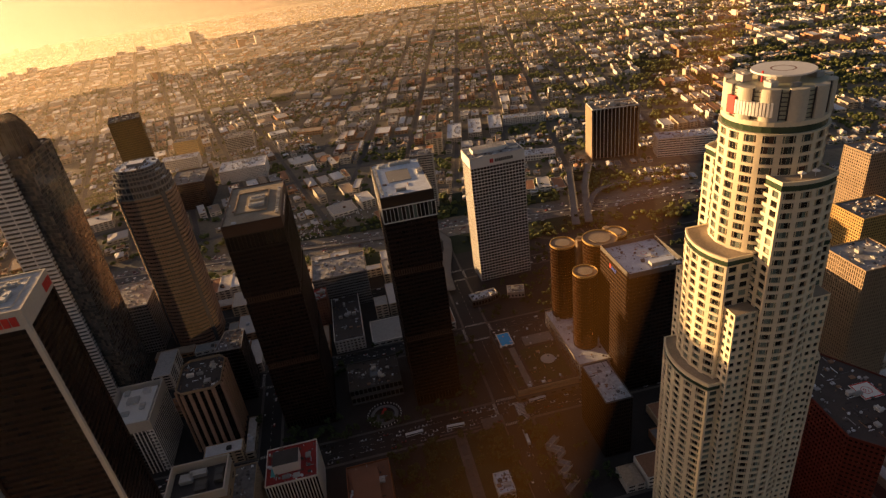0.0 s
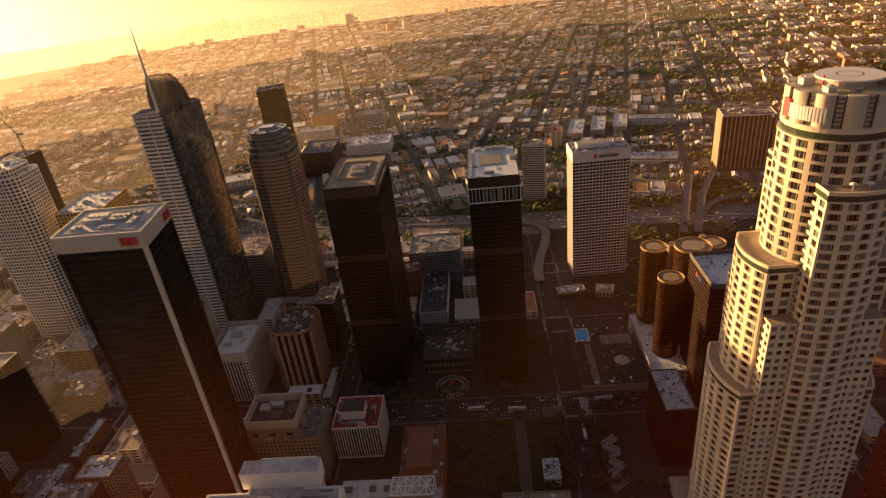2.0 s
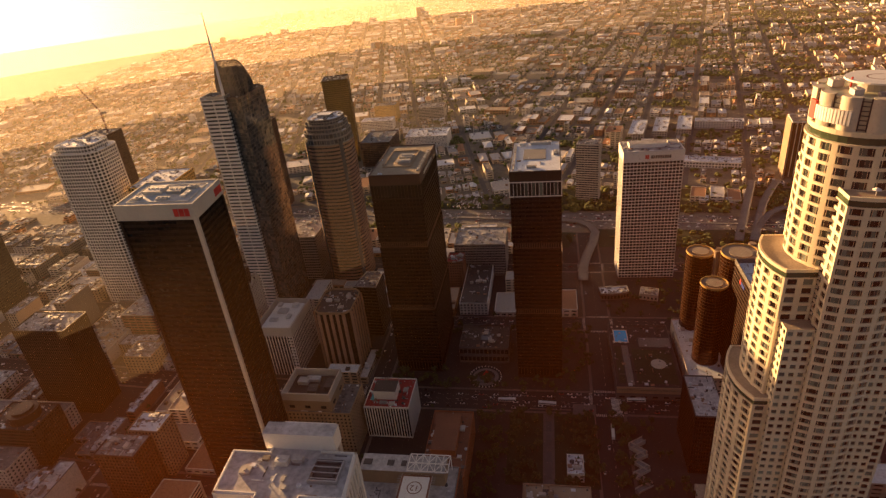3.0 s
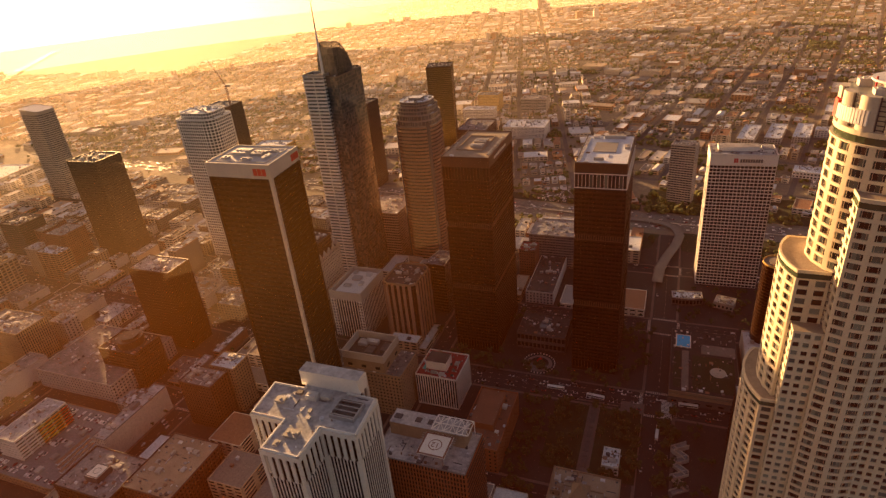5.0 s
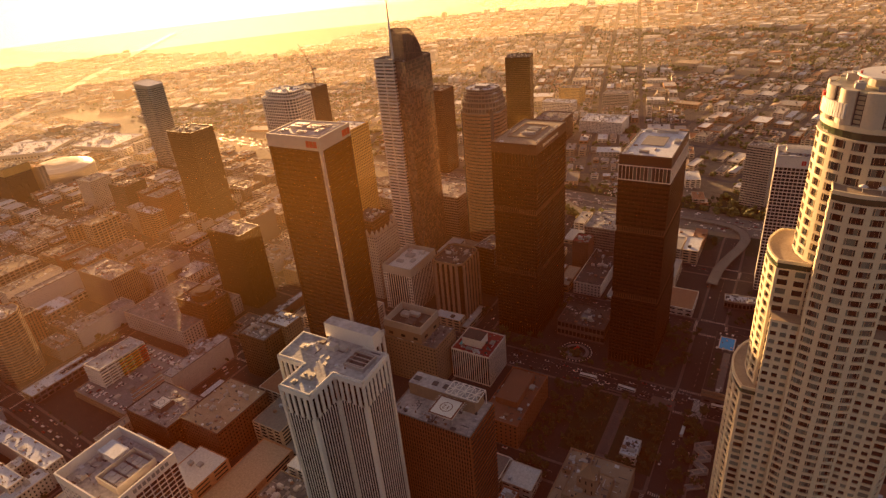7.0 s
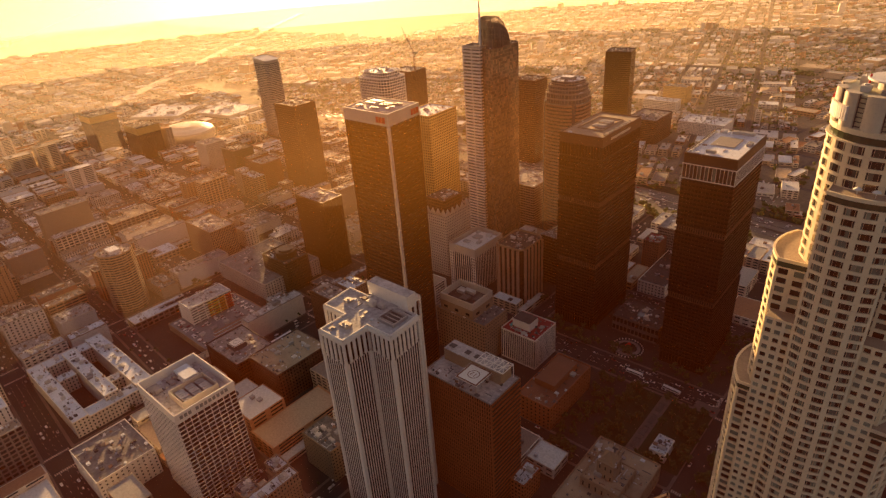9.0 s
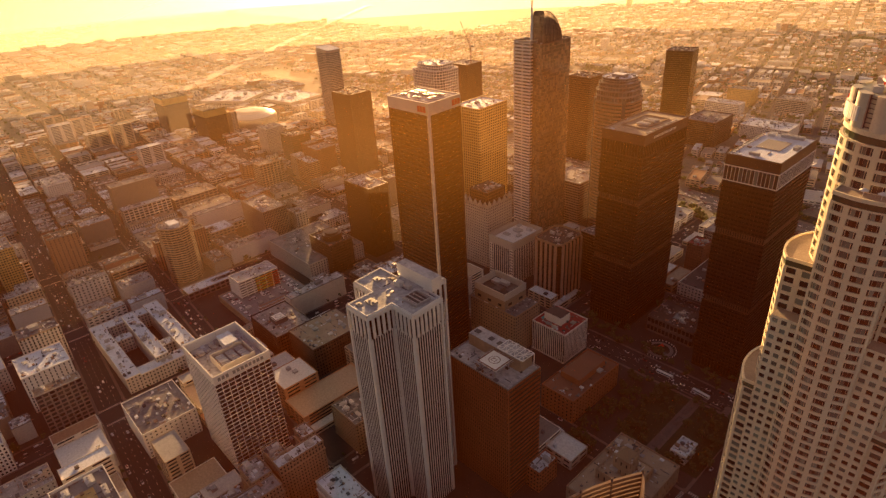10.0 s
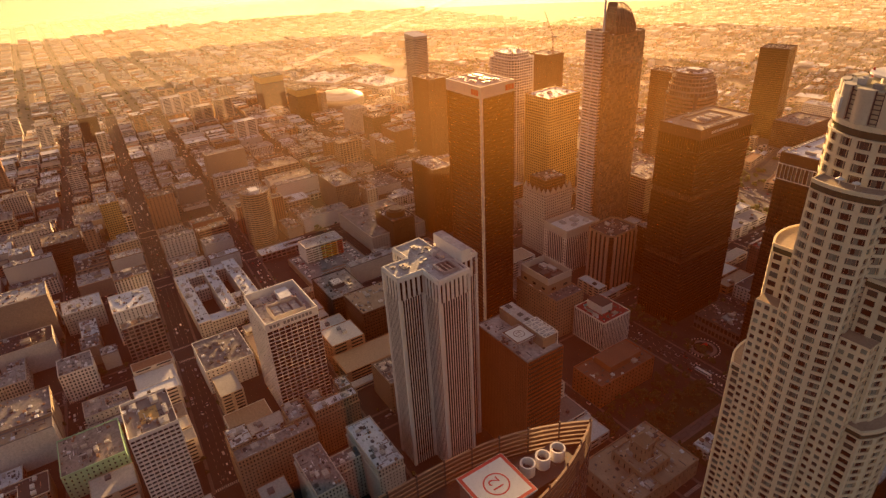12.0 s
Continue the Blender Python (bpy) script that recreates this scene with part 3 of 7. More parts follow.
# thin sheets added as haze over the far city: sunlit, denser towards the sun
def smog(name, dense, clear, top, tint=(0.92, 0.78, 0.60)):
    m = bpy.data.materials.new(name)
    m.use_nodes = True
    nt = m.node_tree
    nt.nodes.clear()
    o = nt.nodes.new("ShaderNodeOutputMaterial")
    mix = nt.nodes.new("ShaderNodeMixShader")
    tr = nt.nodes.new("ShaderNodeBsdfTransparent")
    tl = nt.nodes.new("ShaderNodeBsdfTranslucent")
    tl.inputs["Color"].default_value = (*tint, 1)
    geo = nt.nodes.new("ShaderNodeNewGeometry")
    sep = nt.nodes.new("ShaderNodeSeparateXYZ")
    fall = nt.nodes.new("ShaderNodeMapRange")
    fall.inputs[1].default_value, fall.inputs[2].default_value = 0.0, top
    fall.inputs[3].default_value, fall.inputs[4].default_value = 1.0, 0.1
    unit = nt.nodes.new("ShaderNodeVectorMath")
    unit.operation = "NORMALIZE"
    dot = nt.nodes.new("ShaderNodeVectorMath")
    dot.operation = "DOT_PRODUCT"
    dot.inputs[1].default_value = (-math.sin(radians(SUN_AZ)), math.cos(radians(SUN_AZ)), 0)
    # opacity grows from clear to dense towards the sun's bearing
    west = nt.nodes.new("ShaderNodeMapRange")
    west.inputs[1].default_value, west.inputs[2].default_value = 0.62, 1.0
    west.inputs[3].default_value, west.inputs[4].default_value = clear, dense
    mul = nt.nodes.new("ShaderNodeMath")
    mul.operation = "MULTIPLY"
    link(nt, geo.outputs["Position"], sep.inputs[0])
    link(nt, geo.outputs["Position"], unit.inputs[0])
    link(nt, unit.outputs[0], dot.inputs[0])
    link(nt, dot.outputs["Value"], west.inputs[0])
    link(nt, sep.outputs[2], fall.inputs[0])
    link(nt, fall.outputs[0], mul.inputs[0])
    link(nt, west.outputs[0], mul.inputs[1])
    link(nt, mul.outputs[0], mix.inputs[0])
    link(nt, tr.outputs[0], mix.inputs[1])
    link(nt, tl.outputs[0], mix.inputs[2])
    link(nt, mix.outputs[0], o.inputs[0])
    return m


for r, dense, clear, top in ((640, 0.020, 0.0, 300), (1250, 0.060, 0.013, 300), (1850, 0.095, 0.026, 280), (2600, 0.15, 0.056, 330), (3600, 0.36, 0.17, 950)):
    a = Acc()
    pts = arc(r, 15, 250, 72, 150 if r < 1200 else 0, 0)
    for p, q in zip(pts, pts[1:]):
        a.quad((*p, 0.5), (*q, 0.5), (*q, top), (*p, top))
    solid("backdrop", a, smog("smog", dense, clear, top * 1.3 if top < 900 else 1900), "thin pale sheets imitating golden haze over the far city", kind="structure")

# a thin bowed sheet added between flight and towers: sunlit red veil imitating glare
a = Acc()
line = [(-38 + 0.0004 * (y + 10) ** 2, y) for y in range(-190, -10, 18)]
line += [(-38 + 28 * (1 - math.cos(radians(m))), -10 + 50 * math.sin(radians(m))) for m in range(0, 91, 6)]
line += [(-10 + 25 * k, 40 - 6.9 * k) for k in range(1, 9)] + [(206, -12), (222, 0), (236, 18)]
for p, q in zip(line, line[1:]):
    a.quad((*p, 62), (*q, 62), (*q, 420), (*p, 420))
veil = bpy.data.materials.new("near_glare_veil")
veil.use_nodes = True
nt = veil.node_tree
nt.nodes.clear()
v_out = nt.nodes.new("ShaderNodeOutputMaterial")
v_mix = nt.nodes.new("ShaderNodeMixShader")
v_tr = nt.nodes.new("ShaderNodeBsdfTransparent")
v_tl = nt.nodes.new("ShaderNodeBsdfTranslucent")
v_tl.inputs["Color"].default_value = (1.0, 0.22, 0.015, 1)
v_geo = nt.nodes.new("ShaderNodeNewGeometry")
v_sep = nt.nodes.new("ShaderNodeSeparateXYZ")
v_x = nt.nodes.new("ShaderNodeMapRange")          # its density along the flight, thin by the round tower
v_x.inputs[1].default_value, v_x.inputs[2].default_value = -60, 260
v_ramp = nt.nodes.new("ShaderNodeValToRGB")
els = v_ramp.color_ramp.elements
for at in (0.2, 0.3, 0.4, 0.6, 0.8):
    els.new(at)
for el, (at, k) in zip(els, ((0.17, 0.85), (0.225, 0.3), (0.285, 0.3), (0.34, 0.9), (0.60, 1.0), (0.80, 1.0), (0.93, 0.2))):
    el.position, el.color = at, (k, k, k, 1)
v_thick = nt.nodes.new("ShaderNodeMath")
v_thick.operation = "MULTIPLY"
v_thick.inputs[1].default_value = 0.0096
link(nt, v_x.outputs[0], v_ramp.inputs[0])
link(nt, v_ramp.outputs[0], v_thick.inputs[0])
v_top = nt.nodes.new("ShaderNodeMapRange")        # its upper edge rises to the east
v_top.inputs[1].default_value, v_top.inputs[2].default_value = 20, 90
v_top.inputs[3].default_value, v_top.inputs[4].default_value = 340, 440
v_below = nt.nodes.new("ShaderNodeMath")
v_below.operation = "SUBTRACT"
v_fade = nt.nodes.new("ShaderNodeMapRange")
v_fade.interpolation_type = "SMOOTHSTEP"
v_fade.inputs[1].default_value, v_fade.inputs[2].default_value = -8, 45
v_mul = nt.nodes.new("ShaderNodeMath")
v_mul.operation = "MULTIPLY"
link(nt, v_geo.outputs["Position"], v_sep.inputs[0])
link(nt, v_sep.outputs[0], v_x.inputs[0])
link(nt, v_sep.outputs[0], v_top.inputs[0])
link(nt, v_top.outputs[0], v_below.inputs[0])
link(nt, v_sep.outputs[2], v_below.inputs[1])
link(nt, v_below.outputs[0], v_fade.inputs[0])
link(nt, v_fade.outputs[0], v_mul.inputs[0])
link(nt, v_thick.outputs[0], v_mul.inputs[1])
link(nt, v_mul.outputs[0], v_mix.inputs[0])
link(nt, v_tr.outputs[0], v_mix.inputs[1])
link(nt, v_tl.outputs[0], v_mix.inputs[2])
link(nt, v_mix.outputs[0], v_out.inputs[0])
solid("backdrop", a, veil, "thin orange sheet imitating sun glare over the roofs", kind="structure")

# a golden sheet added square to the sun imitates haze, scattering light forwards
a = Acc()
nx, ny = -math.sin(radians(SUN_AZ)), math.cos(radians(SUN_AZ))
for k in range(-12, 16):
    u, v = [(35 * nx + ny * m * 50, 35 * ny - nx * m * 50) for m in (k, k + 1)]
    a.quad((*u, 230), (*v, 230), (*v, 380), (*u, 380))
glow = bpy.data.materials.new("golden_haze_sheet")
glow.use_nodes = True
nt = glow.node_tree
nt.nodes.clear()
g_out = nt.nodes.new("ShaderNodeOutputMaterial")
g_mix = nt.nodes.new("ShaderNodeMixShader")
g_tr = nt.nodes.new("ShaderNodeBsdfTransparent")
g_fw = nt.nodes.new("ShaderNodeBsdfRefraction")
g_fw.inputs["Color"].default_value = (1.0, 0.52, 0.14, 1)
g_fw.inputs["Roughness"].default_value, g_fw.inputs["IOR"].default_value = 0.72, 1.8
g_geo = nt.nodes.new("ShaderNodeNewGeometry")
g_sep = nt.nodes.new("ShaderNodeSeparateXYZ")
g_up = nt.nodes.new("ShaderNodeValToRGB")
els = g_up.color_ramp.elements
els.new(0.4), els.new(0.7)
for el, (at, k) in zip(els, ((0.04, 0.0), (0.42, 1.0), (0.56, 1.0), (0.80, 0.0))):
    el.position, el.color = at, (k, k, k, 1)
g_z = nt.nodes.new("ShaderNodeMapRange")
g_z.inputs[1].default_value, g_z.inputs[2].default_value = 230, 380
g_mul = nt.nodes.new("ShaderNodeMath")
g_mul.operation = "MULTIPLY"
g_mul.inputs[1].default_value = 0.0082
link(nt, g_geo.outputs["Position"], g_sep.inputs[0])
link(nt, g_sep.outputs[2], g_z.inputs[0])
link(nt, g_z.outputs[0], g_up.inputs[0])
link(nt, g_up.outputs[0], g_mul.inputs[0])
link(nt, g_mul.outputs[0], g_mix.inputs[0])
link(nt, g_tr.outputs[0], g_mix.inputs[1])
link(nt, g_fw.outputs[0], g_mix.inputs[2])
link(nt, g_mix.outputs[0], g_out.inputs[0])
solid("backdrop", a, glow, "added golden sheet imitating haze before the low sun", kind="structure")

# ---------------------------------------------------------------- the towers
taken = []      # plots that are built on: x0, x1, y0, y1


def plot(x, y, w, d, m=3.0):
    taken.append((x - w / 2 - m, x + w / 2 + m, y - d / 2 - m, y + d / 2 + m))


def bars(parent, name, label, mat, origin, along, n, size, gap, h, thick=0.3):
    """Plain bars that stand for lettering on a wall: origin, direction along the wall, in the thing's own frame."""
    a = Acc()
    ux, uy = along
    for i in range(n):
        s = i * (size + gap)
        c = [(origin[0] + ux * (s + q) + uy * o, origin[1] + uy * (s + q) - ux * o) for q, o in ((0, 0), (0, thick), (size, thick), (size, 0))]
        a.prism(c, origin[2], origin[2] + h)
    return part(name, a, M[mat], parent, label)


# --- the round cream tower with stepped shoulders
def round_tower():
    cx, cy = 159.5, 196.0
    e = thing("round_office_tower", "tall round cream granite tower with stepped shoulders and fluted crown", "skyscraper", cx, cy)
    plot(cx, cy, 66, 66)
    F = 4.05

    def stage(name, pts, z0, z1, closed=False, roofpts=None, pick=None, band=True, base=0.18, hf=0.66, one=True, wf=0.62, bay=3.3, shares=None):
        W, P = Acc(), Acc()
        P.picked = []
        facade(W, P, pts, z0, z1 - (3.2 if band else 0), bay, F, wf, hf, 0.5, closed, base, one, pick, 0.0, False, shares)
        w = part(name, W, M["cream"], e)
        part("windows", P, M["uspane"], w, kind="stuff")
        if band:
            G, K = Acc(), Acc()
            ins = [(x * 0.985, y * 0.985) for x, y in pts]
            k = len(pts)
            for i in range(k if closed else k - 1):
                a, b, c, d = ins[i], ins[(i + 1) % k], pts[i], pts[(i + 1) % k]
                G.quad((*a, z1 - 3.2), (*b, z1 - 3.2), (*b, z1 - 0.9), (*a, z1 - 0.9))
                K.quad((*c, z1 - 0.9), (*d, z1 - 0.9), (*d, z1 + 0.5), (*c, z1 + 0.5))
                K.quad((*c, z1 - 0.9), (*a, z1 - 0.9), (*b, z1 - 0.9), (*d, z1 - 0.9))
                q = [(x * 0.97, y * 0.97) for x, y in (d, c)]
                K.quad((*c, z1 + 0.5), (*d, z1 + 0.5), (*q[0], z1 + 0.5), (*q[1], z1 + 0.5))
                K.quad((*q[0], z1 + 0.5), (*q[0], z1), (*q[1], z1), (*q[1], z1 + 0.5))
                K.quad((*c, z1 - 3.25), (*d, z1 - 3.25), (*b, z1 - 3.25), (*a, z1 - 3.25))
            part("glass_band", G, M["greenglass"], w, "band of green glass")
            part("cornice", K, M["cream"], w)
        if roofpts:
            R = Acc()
            R.poly([(x, y, z1) for x, y in roofpts])
            part("terrace", R, M["rooft"], w)
        if P.picked:
            bm = Acc()
            bm.box(0, 1, -0.06, 0.0, 0, 1)
            me = mesh_of("window_pane", bm, M["uspane1"])
            for a, b, hh in P.picked:
                o = new("window_pane", me)
                o.parent = w
                dx, dy = b[0] - a[0], b[1] - a[1]
                ln = math.hypot(dx, dy)
                o.matrix_basis = pose(a[0], a[1], a[2], 0, 0, math.degrees(math.atan2(dy, dx))) @ Matrix.Diagonal((ln, 1, hh, 1))
        return w
    M["uspane1"] = glass("upper_window_glass", [(0.03, 0.03, 0.025), (0.05, 0.07, 0.06), (0.10, 0.06, 0.04), (0.02, 0.02, 0.02), (0.14, 0.16, 0.13), (0.03, 0.03, 0.03)], 0.15)
    nt = M["uspane1"].node_tree
    ramp = [n for n in nt.nodes if n.type == "VALTORGB"][0]
    oi = nt.nodes.new("ShaderNodeObjectInfo")
    link(nt, oi.outputs["Random"], ramp.inputs[0])

    SHARE = [0, 0.82, 0.985, 0.985, 0.82, 0]         # pier, side light, bowed centre light in two, side light, pier

    def bowed(r, a0, a1, n):
        """n bowed bays along an arc: the corners, and the glazed share of each stretch"""
        cuts = (0.0, 0.15, 0.275, 0.5, 0.725, 0.85)
        st = (a1 - a0) / n
        ang = [a0 + st * (k + c) for k in range(n) for c in cuts] + [a1]
        return [(r * math.cos(radians(q)), r * math.sin(radians(q))) for q in ang], SHARE * n

    core, sh = bowed(19, 0, 360, 18)
    stage("core_wall", core[:-1], 190, 309, closed=True, pick=lambda f, nf, ed: f >= nf - 8 and (ed // 6 >= 9 or ed // 6 < 2), band=False, base=0.16, hf=0.70, shares=sh)
    for a0, nm in ((-90, "south"), (90, "north")):
        t, sh = bowed(26.5, a0 - 26, a0 + 26, 4)
        s = 1 if a0 < 0 else -1
        pts = [(-11.6 * s, -13 * s), (-11.6 * s, -18.4 * s)] + t + [(11.6 * s, -18.4 * s), (11.6 * s, -13 * s)]
        stage("shoulder_wall", pts, 0, 293, roofpts=pts, shares=[None, None] + sh + [None, None])
    for a0 in (180, 0):
        s = 1 if a0 == 180 else -1
        t, sh = bowed(28, a0 - 33, a0 + 33, 5)
        pts = [(-12 * s, 15.2 * s), (-17.7 * s, 15.2 * s)] + t + [(-17.7 * s, -15.2 * s), (-12 * s, -15.2 * s)]
        stage("shoulder_wall", pts, 190, 259, roofpts=pts, shares=[None, None] + sh + [None, None])
        t, sh = bowed(33.6, a0 - 34, a0 + 34, 6)
        pts = [(-16 * s, 18.8 * s), (-22 * s, 18.8 * s)] + t + [(-22 * s, -18.8 * s), (-16 * s, -18.8 * s)]
        stage("lower_wall", pts, 0, 197, roofpts=pts, shares=[None, None] + sh + [None, None])
    for sx in (-1, 1):
        for sy in (-1, 1):
            path = [(11.5 * sx, 22 * sy), (15 * sx, 22 * sy), (18.5 * sx, 22 * sy), (22 * sx, 22 * sy), (22 * sx, 18.5 * sy), (22 * sx, 15 * sy)]
            if sx * sy > 0:
                path = path[::-1]
            roofp = path + [(11.5 * sx, 15 * sy)]
            stage("corner_wall", path, 0, 236, roofpts=roofp, band=False, hf=0.54)
    # crown
    G = Acc()
    for p, q in zip(circle(18.4, 36), circle(18.4, 36)[1:] + circle(18.4, 36)[:1]):
        G.quad((*p, 309), (*q, 309), (*q, 312), (*p, 312))
    crown = part("crown_base", G, M["greenglass"], e, "band of green glass under the crown")
    C = Acc()
    for z0, z1, r in ((308.6, 309.2, 19.4), (311.8, 313.6, 18.8)):
        C.prism(circle(r, 48), z0, z1)
    part("crown_ring", C, M["cream"], e)
    for i in range(12):
        am = -135 + 30 * i
        a = Acc()
        pts = [((18.1 + 0.9 * math.cos(math.pi * (k - 5) / 10)) * math.cos(radians(am - 10 + 2 * k)), (18.1 + 0.9 * math.cos(math.pi * (k - 5) / 10)) * math.sin(radians(am - 10 + 2 * k))) for k in range(11)]
        inn = [(16.2 * math.cos(radians(am + q)), 16.2 * math.sin(radians(am + q))) for q in (10, -10)]
        a.prism(pts + inn, 313.4, 325.2)
        part("crown_panel", a, M["crowng"], e, "convex granite panel")
        a = Acc()
        ab = am + 15
        cb, sb = math.cos(radians(ab)), math.sin(radians(ab))
        for q in (-1.3, 1.3):
            x, y = cb * 17.4 - sb * q, sb * 17.4 + cb * q
            a.box(x - 0.18, x + 0.18, y - 0.18, y + 0.18, 313.4, 325)
        for k in range(7):
            z = 314.2 + k * 1.6
            a.beam((cb * 17.4 + sb * 1.4, sb * 17.4 - cb * 1.4, z), (cb * 17.4 - sb * 1.4, sb * 17.4 + cb * 1.4, z), 0.3)
        part("crown_ladder", a, M["dsteel"], e, "dark lattice bars between crown panels")
    a = Acc()
    a.prism(circle(17.2, 48), 313.4, 324.6)
    part("crown_drum", a, surface("pale_green_panel", (0.46, 0.46, 0.33), 0.5, vary=0.12), e, "pale green drum behind the crown panels")
    a = Acc()
    a.prism(circle(7.2, 24), 324.6, 328.0)
    part("helipad_drum", a, M["offwhite"], e)
    helipad(e, 0.5, -1.0, 328.0, 22, field="padw", ring="brick", round_pad=True)
    for x, y, w, d, h in ((-11, 5, 4, 4, 3.6), (-9.5, -8, 3, 4, 2.8), (9, 7, 5, 3, 3.2), (11, -5, 3, 5, 2.6), (2, 12, 6, 3, 3.0), (-3, -12.6, 3, 2, 2.0)):
        roof_unit(e, x, y, 324.6, w, d, h * 0.7)
    a = Acc()
    a.prism(circle(0.35, 8, -9.5, -3.0), 325.5, 329.5)
    part("red_beacon", a, M["red"], e, "red beacon on a short mast")
    # sign in plain bars, wrapped round the crown
    for k, am in enumerate((-167, -156.5, -146, -135.5)):
        a = Acc()
        for q, z0, z1 in ((-3.6, 315.6, 320.6), (0.0, 315.6, 320.6), (3.6, 315.6, 320.6)):
            a.prism([(r * math.cos(radians(am + q + t)), r * math.sin(radians(am + q + t))) for r, t in ((18.6, -1.2), (19.6, -1.2), (19.6, 1.2), (18.6, 1.2))], z0, z1)
        part("sign_bar", a, M["sign"], e, "white bars of the crown's sign")
    a = Acc()
    a.prism([(r * math.cos(radians(-179 + t)), r * math.sin(radians(-179 + t))) for r, t in ((18.6, -6), (19.6, -6), (19.6, 6), (18.6, 6))], 315.0, 321.6)
    part("sign_shield", a, M["red"], e, "red shield of the crown's sign")
    # things on the high terrace
    for x, y in ((-3, -22.5), (2.5, -22.8)):
        a = Acc()
        a.prism(circle(1.5, 8, x, y), 295.2, 296.0, taper=0.1)
        a.box(x - 0.08, x + 0.08, y - 0.08, y + 0.08, 293, 295.3)
        part("parasol", a, M["sign"], e, "white parasol on the terrace")


round_tower()


# --- dark slab with pale corner piers and a pale head
def pier_slab():
    x, y, w, d, h = -185, 273, 56, 46, 263
    e = thing("dark_slab_tower", "dark bronze slab tower with pale corner piers and top band", "skyscraper", x, y)
    plot(x, y, w, d)
    W, P = Acc(), Acc()
    plan = [(-25, -19.5), (26.5, -19.5), (22.5, 20), (-28, 18)]
    pts = inset(plan, 0.5)
    facade(W, P, pts, 0, h - 9, 4.5, 4.0, 0.97, 0.55, 0.15, True, 0.2)
    part("wall", W, M["black"], e)
    part("windows", P, M["blackglass"], e, kind="stuff")
    for px, py in plan:
        a = Acc()
        pale = px > 0 and py < 0
        q = 1.1 if pale else 0.9
        a.prism([(px * 0.975 + u, py * 0.968 + v) for u, v in ((-q, -q), (q, -q), (q, q), (-q, q))], 0, h - 9)
        part("corner_pier", a, M["offwhite" if pale else "black"], e, "pale corner pier" if pale else "")
    a = Acc()
    o, i = inset(plan, -0.4), inset(plan, 0.6)
    for k in range(4):
        j = (k + 1) % 4
        a.quad((*o[k], h - 9), (*o[j], h - 9), (*o[j], h + 1), (*o[k], h + 1))
        a.quad((*o[k], h + 1), (*o[j], h + 1), (*i[j], h + 1), (*i[k], h + 1))
        a.quad((*i[k], h + 1), (*i[j], h + 1), (*i[j], h + 0.2), (*i[k], h + 0.2))
        a.quad((*i[k], h - 9), (*i[j], h - 9), (*o[j], h - 9), (*o[k], h - 9))
    part("top_band", a, M["offwhite"], e, "pale top band")
    a = Acc()
    a.poly([(px, py, h + 0.2) for px, py in i])
    part("roof", a, M["paleroof"], e)
    for px, py, pw, pd, ph in ((4, 2, 10, 8, 1.8), (-11, 3, 12, 10, 2.0), (12, 8, 6, 4, 1.4), (-16, -9, 5, 4, 1.4), (2, -10, 8, 3, 1.2), (14, -4, 3, 8, 1.4)):
        roof_unit(e, px, py, h + 0.2, pw, pd, ph)
    a = Acc()
    parapet(a, inset(plan, 5), h + 0.2, 0.5, 0.6)
    part("roof_kerb", a, M["offwhite"], e)
    bars(e, "sign_bar", "red bars of the sign", "red", (13.5, -19.95, h - 6.8), (1.0, 0.0), 3, 3.0, 0.5, 4.8)
    bars(e, "sign_bar", "red bars of the sign", "red", (24.05, 9.0, h - 6.8), (-0.1, 0.995), 3, 2.9, 0.6, 4.8)


pier_slab()


